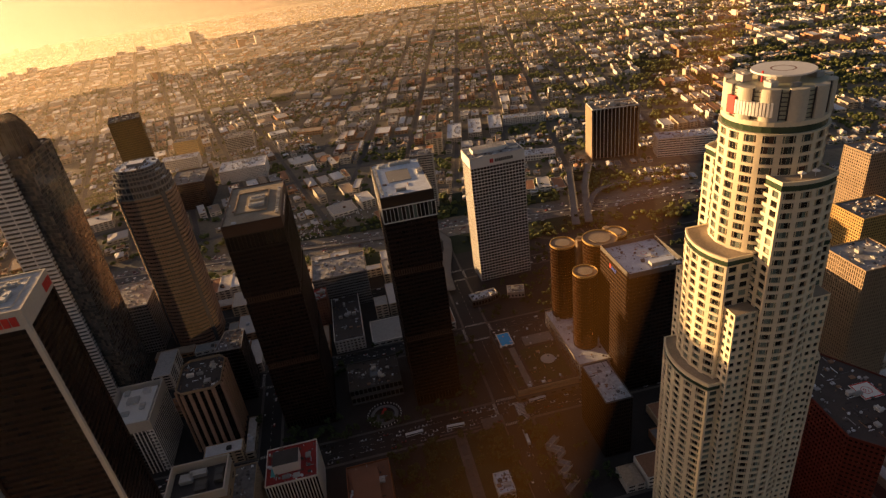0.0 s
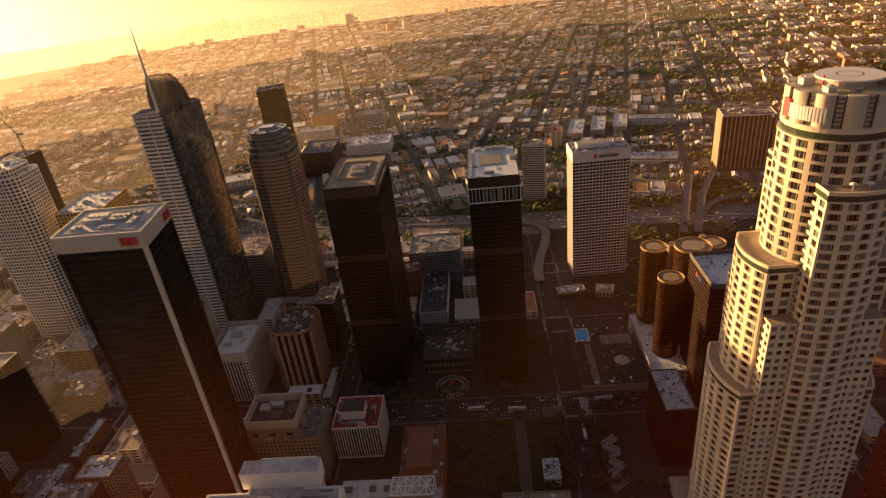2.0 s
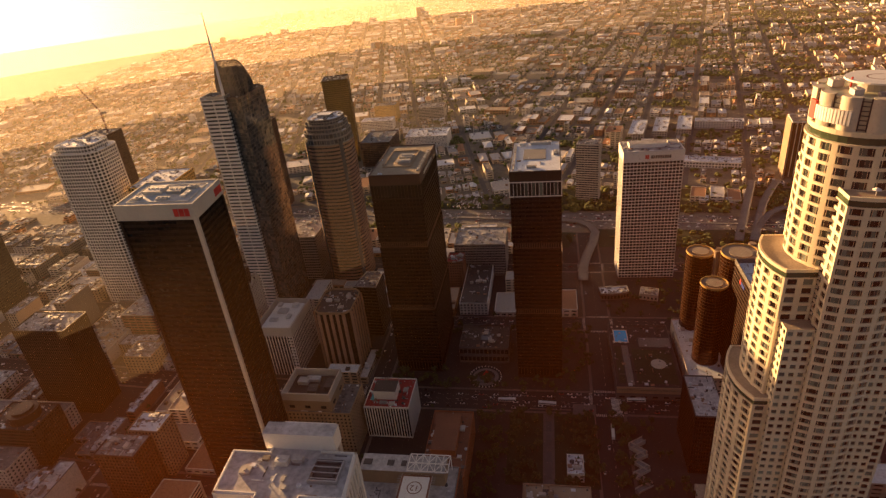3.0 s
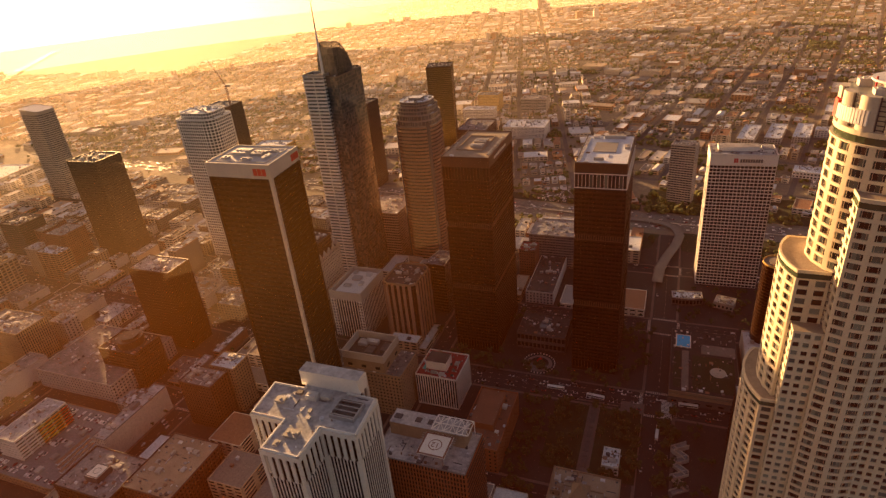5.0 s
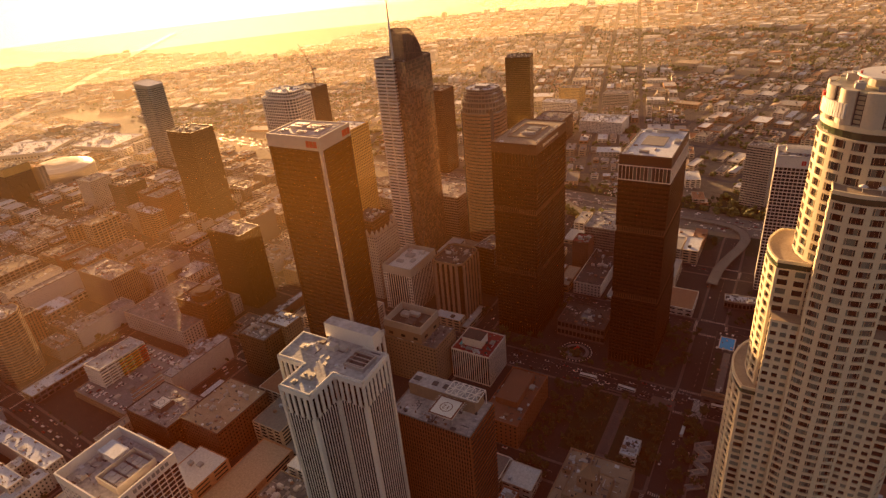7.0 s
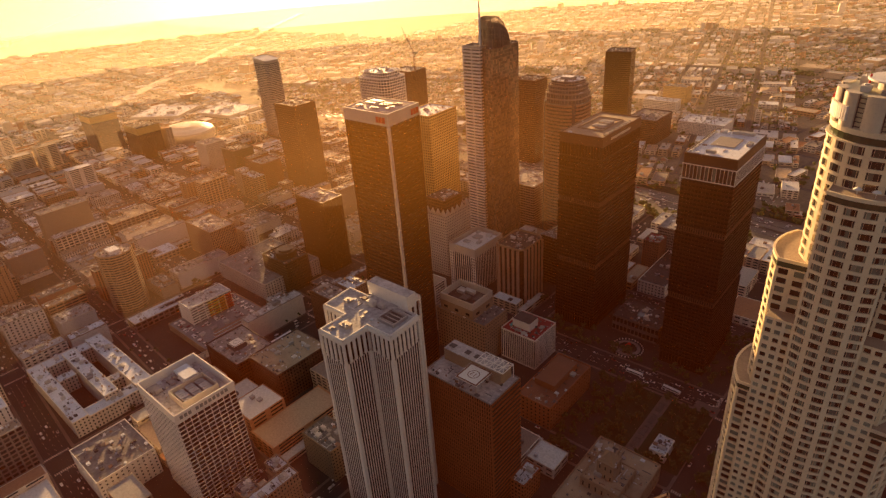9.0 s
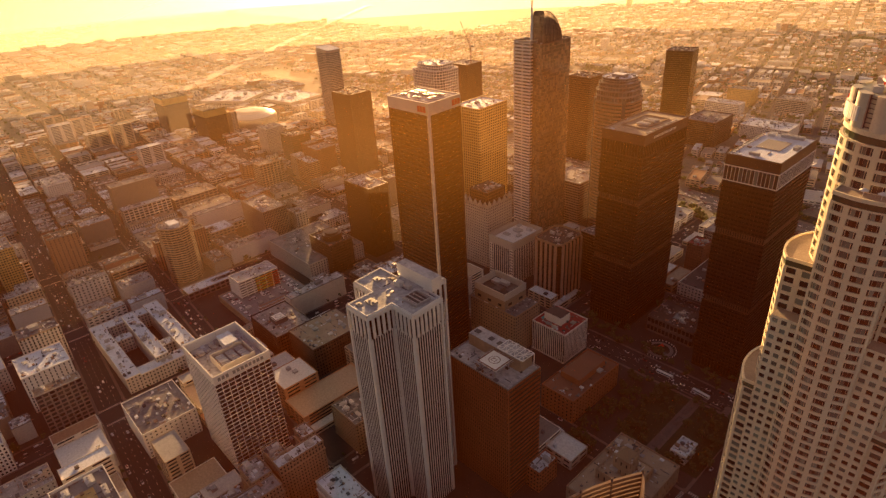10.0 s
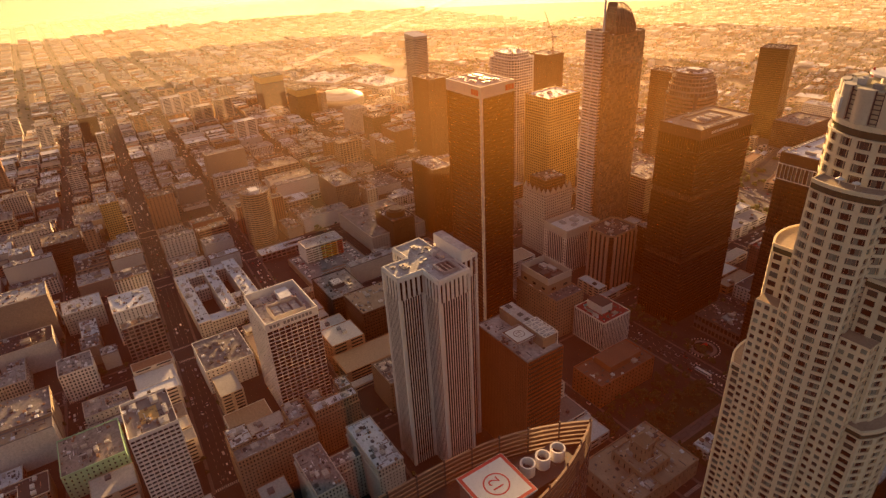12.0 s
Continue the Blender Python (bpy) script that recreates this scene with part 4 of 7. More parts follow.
# --- the two dark twin towers on their plaza
def twin(x, y, w, d, h, label, light_roof):
    e = thing("dark_twin_tower", label, "skyscraper", x, y)
    plot(x, y, w, d)
    pts = rect(w, d)
    W, P = Acc(), Acc()
    zs = [0, 12, 74, 80, 142, 148, h - 22]
    for z0, z1, st in ((0, 12, (3, 12, 0.8, 0.7, 1.0)), (12, 74, (3.0, 3.9, 0.9, 0.55, 0.4, True, 0.2)), (80, 142, (3.0, 3.9, 0.9, 0.55, 0.4, True, 0.2)), (148, h - 22, (3.0, 3.9, 0.9, 0.55, 0.4, True, 0.2))):
        facade(W, P, pts, z0, z1, *st)
    for z0 in (74, 142):
        a = Acc()
        facade(a, P, inset(pts, 0.8), z0, z0 + 6, 2.0, 6, 0.4, 0.7, 0.4, True, 0.15)
        part("plant_band", a, M["brown"], e, "louvred plant storey")
    part("wall", W, M["black"], e)
    part("windows", P, M["blackglass"], e, kind="stuff")
    a, G = Acc(), Acc()
    facade(a, G, pts, h - 22, h - 9, 3.0, 13, 0.86, 0.9, 0.6, True, 0.05)
    part("head_band", a, M["bronze"], e, "band of tall openings under the roof")
    part("head_windows", G, M["uspane"] if light_roof else M["blackglass"], e, kind="stuff")
    if light_roof:
        a = Acc()
        fins(a, pts, h - 21.6, h - 9.4, 3.0, 0.32, 0.4)
        part("head_mullions", a, M["white"], e, "thin white upright bars", "stuff")
        for z in (h - 22, h - 9.4):
            a = Acc()
            parapet(a, inset(pts, -0.5), z, 0.7, 0.6)
            part("head_rail", a, M["white"], e, "thin white rail round the head")
    a = Acc()
    for k in range(4):
        j = (k + 1) % 4
        a.quad((*pts[k], h - 9), (*pts[j], h - 9), (*pts[j], h), (*pts[k], h))
    part("head_wall", a, M["bronze"] if light_roof else M["brown"], e)
    roof_top(e, pts, h - 0.4, "roofw" if light_roof else "rooft", "dgrey" if light_roof else "brown", 0.9, 0.8, bits=0.12)
    if light_roof:
        a = Acc()
        a.prism(rect(19, 26, -1, 4), h - 0.4, h + 0.2)
        part("roof_plate", a, M["grey"], e)
        for k in range(14):
            roof_unit(e, -w / 2 + 3, -d / 2 + 6 + 4.6 * k, h - 0.4, 1.6, 2.4, 1.2, fan=False)
        for px, py, pw, pd in ((4, d / 2 - 7, 18, 5), (-12, d / 2 - 8, 6, 6), (w / 2 - 4, 4, 4, 8), (-3, -d / 2 + 9, 8, 2)):
            roof_unit(e, px, py, h - 0.4, pw, pd, 2.2)
    else:
        a = Acc()
        parapet(a, rect(26, 44, -2, 2), h - 0.4, 0.9, 0.8)
        part("roof_kerb", a, M["tan"], e)
        for px, py, pw, pd in ((2, 6, 12, 10), (2, -8, 12, 6)):
            roof_unit(e, px, py, h - 0.4, pw, pd, 2.0)
        for k in range(12):
            roof_unit(e, w / 2 - 3.5, -d / 2 + 10 + 4.8 * k, h - 0.4, 2.2, 1.8, 1.0, fan=False)
        bars(e, "sign_bar", "pale bars of the sign", "sign", (w / 2 + 0.05, -24, h - 6.0), (0, 1), 17, 1.0, 1.4, 2.4)
    return e


twin(-85, 467, 45, 81, 212, "dark brown granite twin tower with a gravel roof", False)
twin(34.3, 459.3, 42, 77, 213, "dark twin tower with a white roof and pale window band", True)


# --- white gridded slab
def grid_slab():
    e = tower("white_gridded_tower", "white gridded office slab with deep square windows", 157.5, 629, 64, 36, 148, (3.8, 3.9, 0.84, 0.76, 0.55, True, 0.12), 2, "white", "blackglass", "roof", seed=5, units=0)
    plot(157, 629, 74, 46)
    a = Acc()
    o = rect(64.6, 36.6)
    for k in range(4):
        j = (k + 1) % 4
        a.quad((*o[k], 148), (*o[j], 148), (*o[j], 160), (*o[k], 160))
    part("head_wall", a, M["white"], e)
    roof_top(e, o, 159.2, "roof", "white", 1.2, 0.8)
    crown_box(e, -4, 3, 40, 14, 159.2, 4.5, "white")
    crown_box(e, 24, 2, 10, 18, 159.2, 2.6, "white")
    bars(e, "sign_bar", "dark bars of the sign", "dgrey", (-3, -18.35, 151.5), (1, 0), 9, 1.9, 0.5, 3.6)
    bars(e, "sign_mark", "red sign mark", "red", (-9, -18.35, 151.2), (1, 0), 2, 1.8, 0.3, 4.6)


grid_slab()


# --- black tower with a white helipad roof and a low wing
def black_pad_tower():
    e = tower("black_office_tower", "black glass office tower with a white roof and helipad", 224, 404, 51, 54, 121, (3.6, 3.9, 0.9, 0.55, 0.25), 0, "black", "blackglass", "roofw", "dgrey", units=0, seed=8, ph=4.5)
    plot(224, 406, 60, 64)
    helipad(e, 4, 5, 121.2, 13, field="padw", ring="red", round_pad=True)
    crown_box(e, 9, -15, 20, 6, 121, 4.0, "offwhite", "roofw")
    bars(e, "sign_bar", "red bar of the sign", "red", (-25.6, 8, 113), (0, -1), 1, 3, 1, 4)
    bars(e, "sign_bar", "blue bars of the sign", "blue", (-25.6, 4, 113), (0, -1), 3, 2.2, 0.8, 3.2)
    f = tower("low_dark_wing", "low dark office wing with a grey flat roof", 160, 336, 22, 46, 58, (1.8, 3.9, 0.7, 0.65, 0.25), 0, "black", "blackglass", "roofg", "dgrey", units=0, seed=9)
    plot(160, 336, 24, 50)


black_pad_tower()


# --- bronze glass cylinders
def cylinder_hotel():
    e = thing("cylinder_hotel", "hotel of bronze mirror-glass cylinders with sunken round roofs", "hotel", 213, 464)
    plot(205, 470, 70, 70)
    for cx, cy, r, h in ((0, 0, 16.5, 112), (-27, 27, 12.5, 99), (-27, -28, 11.5, 97), (28, 27, 12.5, 99)):
        W, P = Acc(), Acc()
        facade(W, P, circle(r, 32, cx, cy), 0, h, 2, 3.3, 0.96, 0.86, 0.12, True, 0.07, True)
        body = part("cylinder", W, M["bronze"], e, "bronze glass cylinder")
        part("windows", P, M["bronzeglass"], body, kind="stuff")
        a = Acc()
        parapet(a, circle(r, 32, cx, cy), h - 0.1, 2.0, 0.7)
        # the gold colour stands for low sunlight on the rim
        part("rim", a, M["gold"], body, "rim coloured a sunlit gold")
        a = Acc()
        a.prism(circle(r - 0.7, 32, cx, cy), h - 3, h + 0.4)
        a.prism(circle(r * 0.6, 24, cx, cy), h + 0.4, h + 1.6)
        part("roof", a, M["rooft"], body)
    for cx, cy, h in ((-15, 14, 108), (-13, 17, 108), (14, 16, 114)):
        a = Acc()
        a.prism(circle(3.2, 16, cx, cy), 0, h)
        part("lift_shaft", a, M["tan"], e, "slim round lift shaft")


cylinder_hotel()


# --- dark building with white upright ribs
def ribbed_block():
    e = thing("ribbed_block", "dark glass block with white upright ribs and pale end walls", "office block", 449, 926, 0, -10)
    plot(447, 935, 80, 60)
    w, d, h = 78, 44, 91
    W, P = Acc(), Acc()
    facade(W, P, rect(w - 2, d - 2), 6, h - 4, 3.0, 3.6, 0.85, 0.6, 0.2)
    part("wall", W, M["black"], e)
    part("windows", P, M["blackglass"], e, kind="stuff")
    a = Acc()
    fins(a, rect(w - 2, d - 2), 4, h, 6.4, 0.9, 0.8)
    part("ribs", a, M["white"], e, "white upright ribs", "stuff")
    for s in (-1, 1):
        a = Acc()
        a.box(s * w / 2 - 1.2, s * w / 2 + 1.2, -d / 2 - 0.4, d / 2 + 0.4, 0, h)
        part("end_wall", a, M["tan"], e, "pale blank end wall")
    roof_top(e, rect(w, d), h, "rooft", "white", 1.6, 0.8, 8, 4, 1.6)


ribbed_block()
e = tower("white_banded_block", "long white office block with dark window bands", 560, 880, 96, 34, 32, (6, 4, 0.96, 0.45, 0.5), -16, "white", "glass", "roofw", units=8, seed=3)
plot(560, 880, 110, 60)


# --- tall glass tower with a sail crown and spire
def sail_tower():
    x, y, w, d = -288, 566, 44, 66
    e = thing("glass_spire_tower", "tall grey glass tower with a sail-shaped crown and spire", "skyscraper", x, y)
    plot(x, y, w, d)
    W, P = Acc(), Acc()
    main = [(-10, -24), (22, -33), (22, 25), (14, 33), (-22, 33), (-22, -12)]
    facade(W, P, main, 0, 261, 3.0, 4.1, 0.93, 0.84, 0.12)
    part("wall", W, M["dsteel"], e)
    part("windows", P, M["sailglass"], e, kind="stuff")
    W, P = Acc(), Acc()
    side = rect(27, 22, -8.5, -22)
    facade(W, P, side, 0, 262, 13.0, 4.1, 0.94, 0.52, 0.8)
    part("side_wall", W, M["white"], e)
    part("side_windows", P, M["blueglass"], e, kind="stuff")
    roof_top(e, main, 261, "roofd", "dsteel", 1.5, 0.6, 3, 2)
    roof_top(e, side, 262, "roof", "steel", 3.0, 0.6)
    # sail: a curved lattice screen
    G, L = Acc(), Acc()
    n = 14
    for face in ((18, -26, 18, 12), (-14, -10, -14, 14), (18, 12, -14, 14), (-14, -10, 18, -26)):
        x0, y0, x1, y1 = face
        for i in range(n):
            s0, s1 = i / n, (i + 1) / n
            def top(px, py):
                k = max(0.0, (py + 26) / 40)
                return 298 - 24 * k ** 2.4      # it sweeps down from the spire
            p0 = (x0 + (x1 - x0) * s0, y0 + (y1 - y0) * s0)
            p1 = (x0 + (x1 - x0) * s1, y0 + (y1 - y0) * s1)
            t0, t1 = top(*p0), top(*p1)
            q0, q1 = [(p[0] * 0.80 + 3.0, p[1] * 0.84 - 2.5) for p in (p0, p1)]

            def lift(p, q, t, z):
                k = (z - 261) / (t - 261)
                k = k * k                       # the screen curves inwards
                return (p[0] + (q[0] - p[0]) * k, p[1] + (q[1] - p[1]) * k, z)
            for ca, cb in ((0, 0.3), (0.3, 0.6), (0.6, 0.82)):
                G.quad(lift(p0, q0, t0, 261 + ca * (t0 - 261)), lift(p1, q1, t1, 261 + ca * (t1 - 261)), lift(p1, q1, t1, 261 + cb * (t1 - 261)), lift(p0, q0, t0, 261 + cb * (t0 - 261)))
            fs = (0.0, 0.22, 0.44, 0.66, 0.84, 1.0)
            for ca, cb in zip(fs, fs[1:]):
                za, zb, zc = 261 + ca * (t0 - 261), 261 + cb * (t0 - 261), 261 + ca * (t1 - 261)
                L.beam(lift(p0, q0, t0, za), lift(p0, q0, t0, zb), 0.6)
                L.beam(lift(p0, q0, t0, za), lift(p1, q1, t1, zc), 0.5)
            L.beam((*q0, t0), (*q1, t1), 0.7)
    part("crown_glass", G, M["blueglass"], e, "glass of the sail crown")
    part("crown_lattice", L, M["dsteel"], e, "open steel lattice of the crown")
    a = Acc()
    a.prism(circle(1.6, 10, 3, -29), 261, 300, taper=0.7)
    a.prism(circle(1.1, 10, 3, -29), 300, 345, taper=0.25)
    part("spire", a, M["sign"], e, "pale slender spire")
    f = tower("glass_podium_block", "grey glass podium block beside the spire tower", -282, 640, 56, 60, 62, (3, 4, 0.8, 0.6, 0.3), 0, "steel", "blueglass", "roof", units=5, seed=12, category="hotel block")
    plot(-282, 640, 60, 66)


sail_tower()


# --- rounded banded tower with a tiered top
def tiered_tower():
    x, y = -217, 632
    e = thing("tiered_round_tower", "pale banded tower with a bowed front and a tiered blue-grey top", "skyscraper", x, y)
    plot(x, y, 60, 60)
    pts = rounded(56, 56, 22, 7)
    W, P = Acc(), Acc()
    facade(W, P, pts, 0, 184, 3.2, 4.6, 0.92, 0.46, 0.6)
    part("wall", W, surface("rose_granite", (0.36, 0.21, 0.14), 0.6, vary=0.15), e)
    part("windows", P, M["glass"], e, kind="stuff")
    for an in (45, 135, 225, 315):
        c, q = math.cos(radians(an)), math.sin(radians(an))
        ox, oy = (6 if c > 0 else -6) + 22.1 * c, (6 if q > 0 else -6) + 22.1 * q
        a = Acc()
        a.prism([(ox + u * c - v * q, oy + u * q + v * c) for u, v in ((-1.5, -2.3), (0.2, -2.3), (0.5, 0), (0.2, 2.3), (-1.5, 2.3))], 0, 188)
        part("glass_strip", a, M["blueglass"], e, "dark upright glass strip")
    for k, (s, z0, z1) in enumerate(((0.95, 184, 198), (0.86, 198, 207), (0.74, 207, 213))):
        W, P = Acc(), Acc()
        q = [(a * s, b * s) for a, b in pts]
        facade(W, P, q, z0, z1, 3.2, (z1 - z0) / 2, 0.85, 0.7, 0.4)
        t = part("tier", W, M["grey"], e, "stepped tier of the top")
        part("tier_windows", P, M["blueglass"], t, kind="stuff")
        roof_top(t, q, z1, "roofd" if k < 2 else "roofw", "grey", 0.8, 0.5)
    roof_top(e, pts, 184, "roof", "tan", 1.0, 0.6)
    crown_box(e, 0, 0, 16, 12, 213, 3, "grey", "roofw")


tiered_tower()

tower("gold_glass_tower", "faceted gold-brown glass tower", -366, 1098, 50, 48, 166, (2.5, 3.9, 0.94, 0.84, 0.1), 14, "oldgold", "goldglass", "roofd", "bronze", units=3, seed=21)
plot(-366, 1098, 66, 66)
tower("brown_slab_tower", "plain brown slab tower", -424, 862, 44, 40, 152, (2.4, 3.8, 0.7, 0.6, 0.25), 0, "brown", "glass", "roofd", units=3, seed=22)
plot(-424, 862, 50, 46)


def white_grid_round():
    pts = rounded(66, 52, 15, 5)
    e = tower("white_grid_round_tower", "tall white gridded tower with rounded corners", -509, 578, 66, 52, 204, (3.7, 4.2, 0.72, 0.7, 0.5), 0, "white", "glass", "roofw", "white", 0, 23, pts=pts)
    plot(-509, 578, 70, 56)
    W, P = Acc(), Acc()
    q = [(a * 0.8, b * 0.8) for a, b in pts]
    facade(W, P, q, 204, 212, 3.7, 4, 0.7, 0.7, 0.4)
    t = part("top_tier", W, M["white"], e)
    part("tier_windows", P, M["glass"], t, kind="stuff")
    roof_top(t, q, 212, "roofw", "white", 1, 0.5, 3, 2)


white_grid_round()


def crane_tower():
    e = tower("ribbed_brown_tower", "brown ribbed tower block under a crane", -684, 815, 52, 46, 158, (2.6, 3.6, 0.55, 0.8, 0.6), 0, "brown", "glass", "roof", units=2, seed=24)
    plot(-684, 815, 60, 52)
    c = thing("tower_crane", "slim red lattice crane standing on a tower roof", "crane", -666, 815, 158)
    a = Acc()
    for sx in (-1, 1):
        for sy in (-1, 1):
            a.beam((sx, sy, 0), (sx, sy, 34), 0.35)
    for k in range(12):
        z = k * 2.8
        a.beam((-1, -1, z), (1, -1, z + 2.8), 0.25)
        a.beam((1, 1, z), (-1, 1, z + 2.8), 0.25)
        a.beam((-1, 1, z), (-1, -1, z + 2.8), 0.25)
    part("mast", a, M["redgran"], c)
    a = Acc()
    for s in (-0.8, 0.8):
        a.beam((0, s, 33), (-26, s, 78), 0.4)
    a.beam((0, 0, 36), (-26, 0, 79), 0.4)
    part("jib", a, M["redgran"], c)
    a = Acc()
    a.box(2, 9, -1.5, 1.5, 32, 35)
    part("counterweight", a, M["grey"], c)


crane_tower()

tower("gold_grid_tower", "golden-tan gridded office tower", -432, 596, 52, 66, 156, (4.4, 4.2, 0.7, 0.68, 0.8), 3, "gold", "blackglass", "roofw", "gold", units=3, seed=25)
plot(-430, 600, 62, 68)
tower("brown_ribbed_slab", "brown slab tower with fine upright ribs", -703, 546, 56, 46, 150, (2.2, 3.8, 0.6, 0.7, 0.5), 0, "bronze", "glass", "roofd", units=4, seed=26)
plot(-703, 546, 60, 50)
tower("dark_bronze_tower", "dark bronze office tower with a cluttered roof", -426, 366, 56, 32, 99, (2.2, 3.8, 0.6, 0.9, 0.3, True, 0.05), 0, "black", "blackglass", "roof", "bronze", units=9, seed=27)
plot(-426, 366, 60, 36)


def gabled_crown():
    e = tower("gable_crowned_tower", "cream gridded tower with a ring of small gables round its top", -284, 452, 42, 46, 84, (3.2, 3.8, 0.55, 0.55, 0.5), 0, "offwhite", "glass", "roofd", units=0, seed=28)
    plot(-284, 452, 46, 50)
    a = Acc()
    for ax, ay, bx, by in ((-21, -23, 21, -23), (21, -23, 21, 23), (21, 23, -21, 23), (-21, 23, -21, -23)):
        for i in range(5):
            s0, s1 = i / 5, (i + 1) / 5
            p = [(ax + (bx - ax) * s, ay + (by - ay) * s) for s in (s0, (s0 + s1) / 2, s1)]
            u = Vector((bx - ax, by - ay)).normalized()
            nx, ny = -u.y * 1.2, u.x * 1.2
            f = [(*p[0], 84), (*p[2], 84), (*p[1], 92)]
            b = [(q[0] + nx, q[1] + ny, q[2]) for q in f]
            a.poly(f)
            a.poly(b[::-1])
            a.quad(f[1], b[1], b[2], f[2])
            a.quad(f[2], b[2], b[0], f[0])
    part("gables", a, M["offwhite"], e, "ring of pointed gables", "stuff")
    W, P = Acc(), Acc()
    facade(W, P, rect(30, 34), 84, 100, 3, 4, 0.6, 0.6, 0.3)
    t = part("inner_block", W, M["brown"], e, "dark inner block")
    part("inner_windows", P, M["glass"], t, kind="stuff")
    roof_top(t, rect(30, 34), 100, "roofd", "brown", 1, 0.5, 3, 3)


gabled_crown()


def pinstripe():
    e = tower("pinstripe_office", "grey pinstriped office block with a white plant deck", -229, 443, 38, 54, 51, (3.8, 3.8, 0.96, 0.6, 0.25), 0, "dgrey", "blackglass", "roof", "offwhite", 0, 29, ph=8.0)
    a = Acc()
    fins(a, rect(38, 54), 0, 51, 3.1, 0.85, 0.35)
    part("upright_fins", a, M["white"], e, "close pale upright fins", "stuff")
    a = Acc()
    parapet(a, rect(39.2, 55.2), 49, 10.2, 0.9)
    part("head_band", a, M["offwhite"], e, "plain pale band round the roof")
    plot(-229, 443, 42, 58)
    for px, py, pw, pd, ph in ((-2, 6, 10, 8, 2.4), (8, 16, 6, 5, 3.5), (-6, -10, 8, 5, 1.8), (-10, 18, 4, 6, 2.2), (8, -4, 4, 7, 2)):
        roof_unit(e, px, py, 56, pw, pd, ph)
    a = Acc()
    a.box(-15, 15, -22, 23, 51.02, 56)
    part("plant_deck", a, M["padw"], e, "white raised plant deck")
    a = Acc()
    for k in range(13):
        for sy in (-1, 1):
            for sx in (-1, 1):
                a.box(sx * 16.5 - 2.4, sx * 16.5 + 2.4, sy * 27 - 0.5, sy * 27 + 0.5, 2 + 3.8 * k, 3.4 + 3.8 * k)
    part("balcony_bands", a, M["white"], e, "pale cross bands at the corners", "stuff")


pinstripe()


def stripe_tower():
    w, d, h, c = 38, 46, 70, 6
    pts = [(-w / 2 + c, -d / 2), (w / 2 - c, -d / 2), (w / 2, -d / 2 + c), (w / 2, d / 2 - c), (w / 2 - c, d / 2), (-w / 2 + c, d / 2), (-w / 2, d / 2 - c), (-w / 2, -d / 2 + c)]
    e = tower("striped_pier_tower", "dark tower with broad pale upright piers and cluttered roof", -168, 447, w, d, h, (2.2, 3.8, 0.8, 0.7, 0.3), 0, "black", "blackglass", "roofd", "tan", 6, 30, pts=pts, ph=2.6)
    plot(-168, 447, 40, 50)
    a = Acc()
    fins(a, pts, 0, h, 6.4, 2.9, 1.1)
    part("piers", a, surface("rose_stone", (0.42, 0.27, 0.19), 0.8, vary=0.15), e, "broad pale upright piers", "stuff")


stripe_tower()
tower("glass_wedge_block", "dark glass block with a slanting wedge plan", -152, 502, 26, 34, 63, (2.4, 3.9, 0.9, 0.8, 0.12), 0, "dsteel", "blackglass", "roof", "steel", 0, 31, pts=[(-13, -15), (13, -17), (13, 17), (-6, 17)])
plot(-158, 500, 28, 36)


def step_block():
    e = tower("stepped_stone_block", "grey-tan stone block stepped in two levels with an open roof court", -150, 333, 62, 38, 46, (3.4, 3.8, 0.45, 0.5, 0.4), 0, "tan", "glass", "roof", units=2, seed=33)
    plot(-150, 333, 68, 40)
    W, P = Acc(), Acc()
    up = rect(42, 33, -6, 0)
    facade(W, P, up, 46, 57, 14, 11, 0.35, 0.3, 0.3)
    part("upper_wall", W, M["tan"], e)
    part("upper_windows", P, M["glass"], e, kind="stuff")
    a = Acc()
    parapet(a, up, 57, 7.5, 1.0)
    part("court_wall", a, M["offwhite"], e, "high pale wall round the roof court")
    a = Acc()
    a.poly([(px, py, 57.05) for px, py in inset(up, 0.9)])
    part("court_floor", a, M["roofd"], e)
    for px, py, pw, pd, mt in ((-16, 6, 9, 7, "unit"), (-4, -4, 8, 9, "dgrey"), (-8, 9, 12, 5, "unit"), (8, 3, 6, 12, "dgrey")):
        roof_unit(e, px, py, 57, pw, pd, 3.4, mt)


step_block()


def red_deck():
    e = tower("white_ribbed_office", "white ribbed office block with a red roof deck", -95.5, 355, 40, 38, 34, (2.3, 34, 0.62, 0.94, 0.5), 0, "white", "blackglass", "redroof", "white", 0, 35)
    plot(-97, 356, 42, 42)
    crown_box(e, -3, -1, 20, 15, 33, 10, "white", "roofd")
    for px, py, pw, pd in ((-13, 6, 3, 9), (4, -14, 5, 4), (-4, -13, 6, 3), (13, 4, 4, 5)):
        roof_unit(e, px, py, 33, pw, pd, 2.2)
    roof_unit(e, -14, -6, 33, 4, 8, 1.5, "teal")


red_deck()


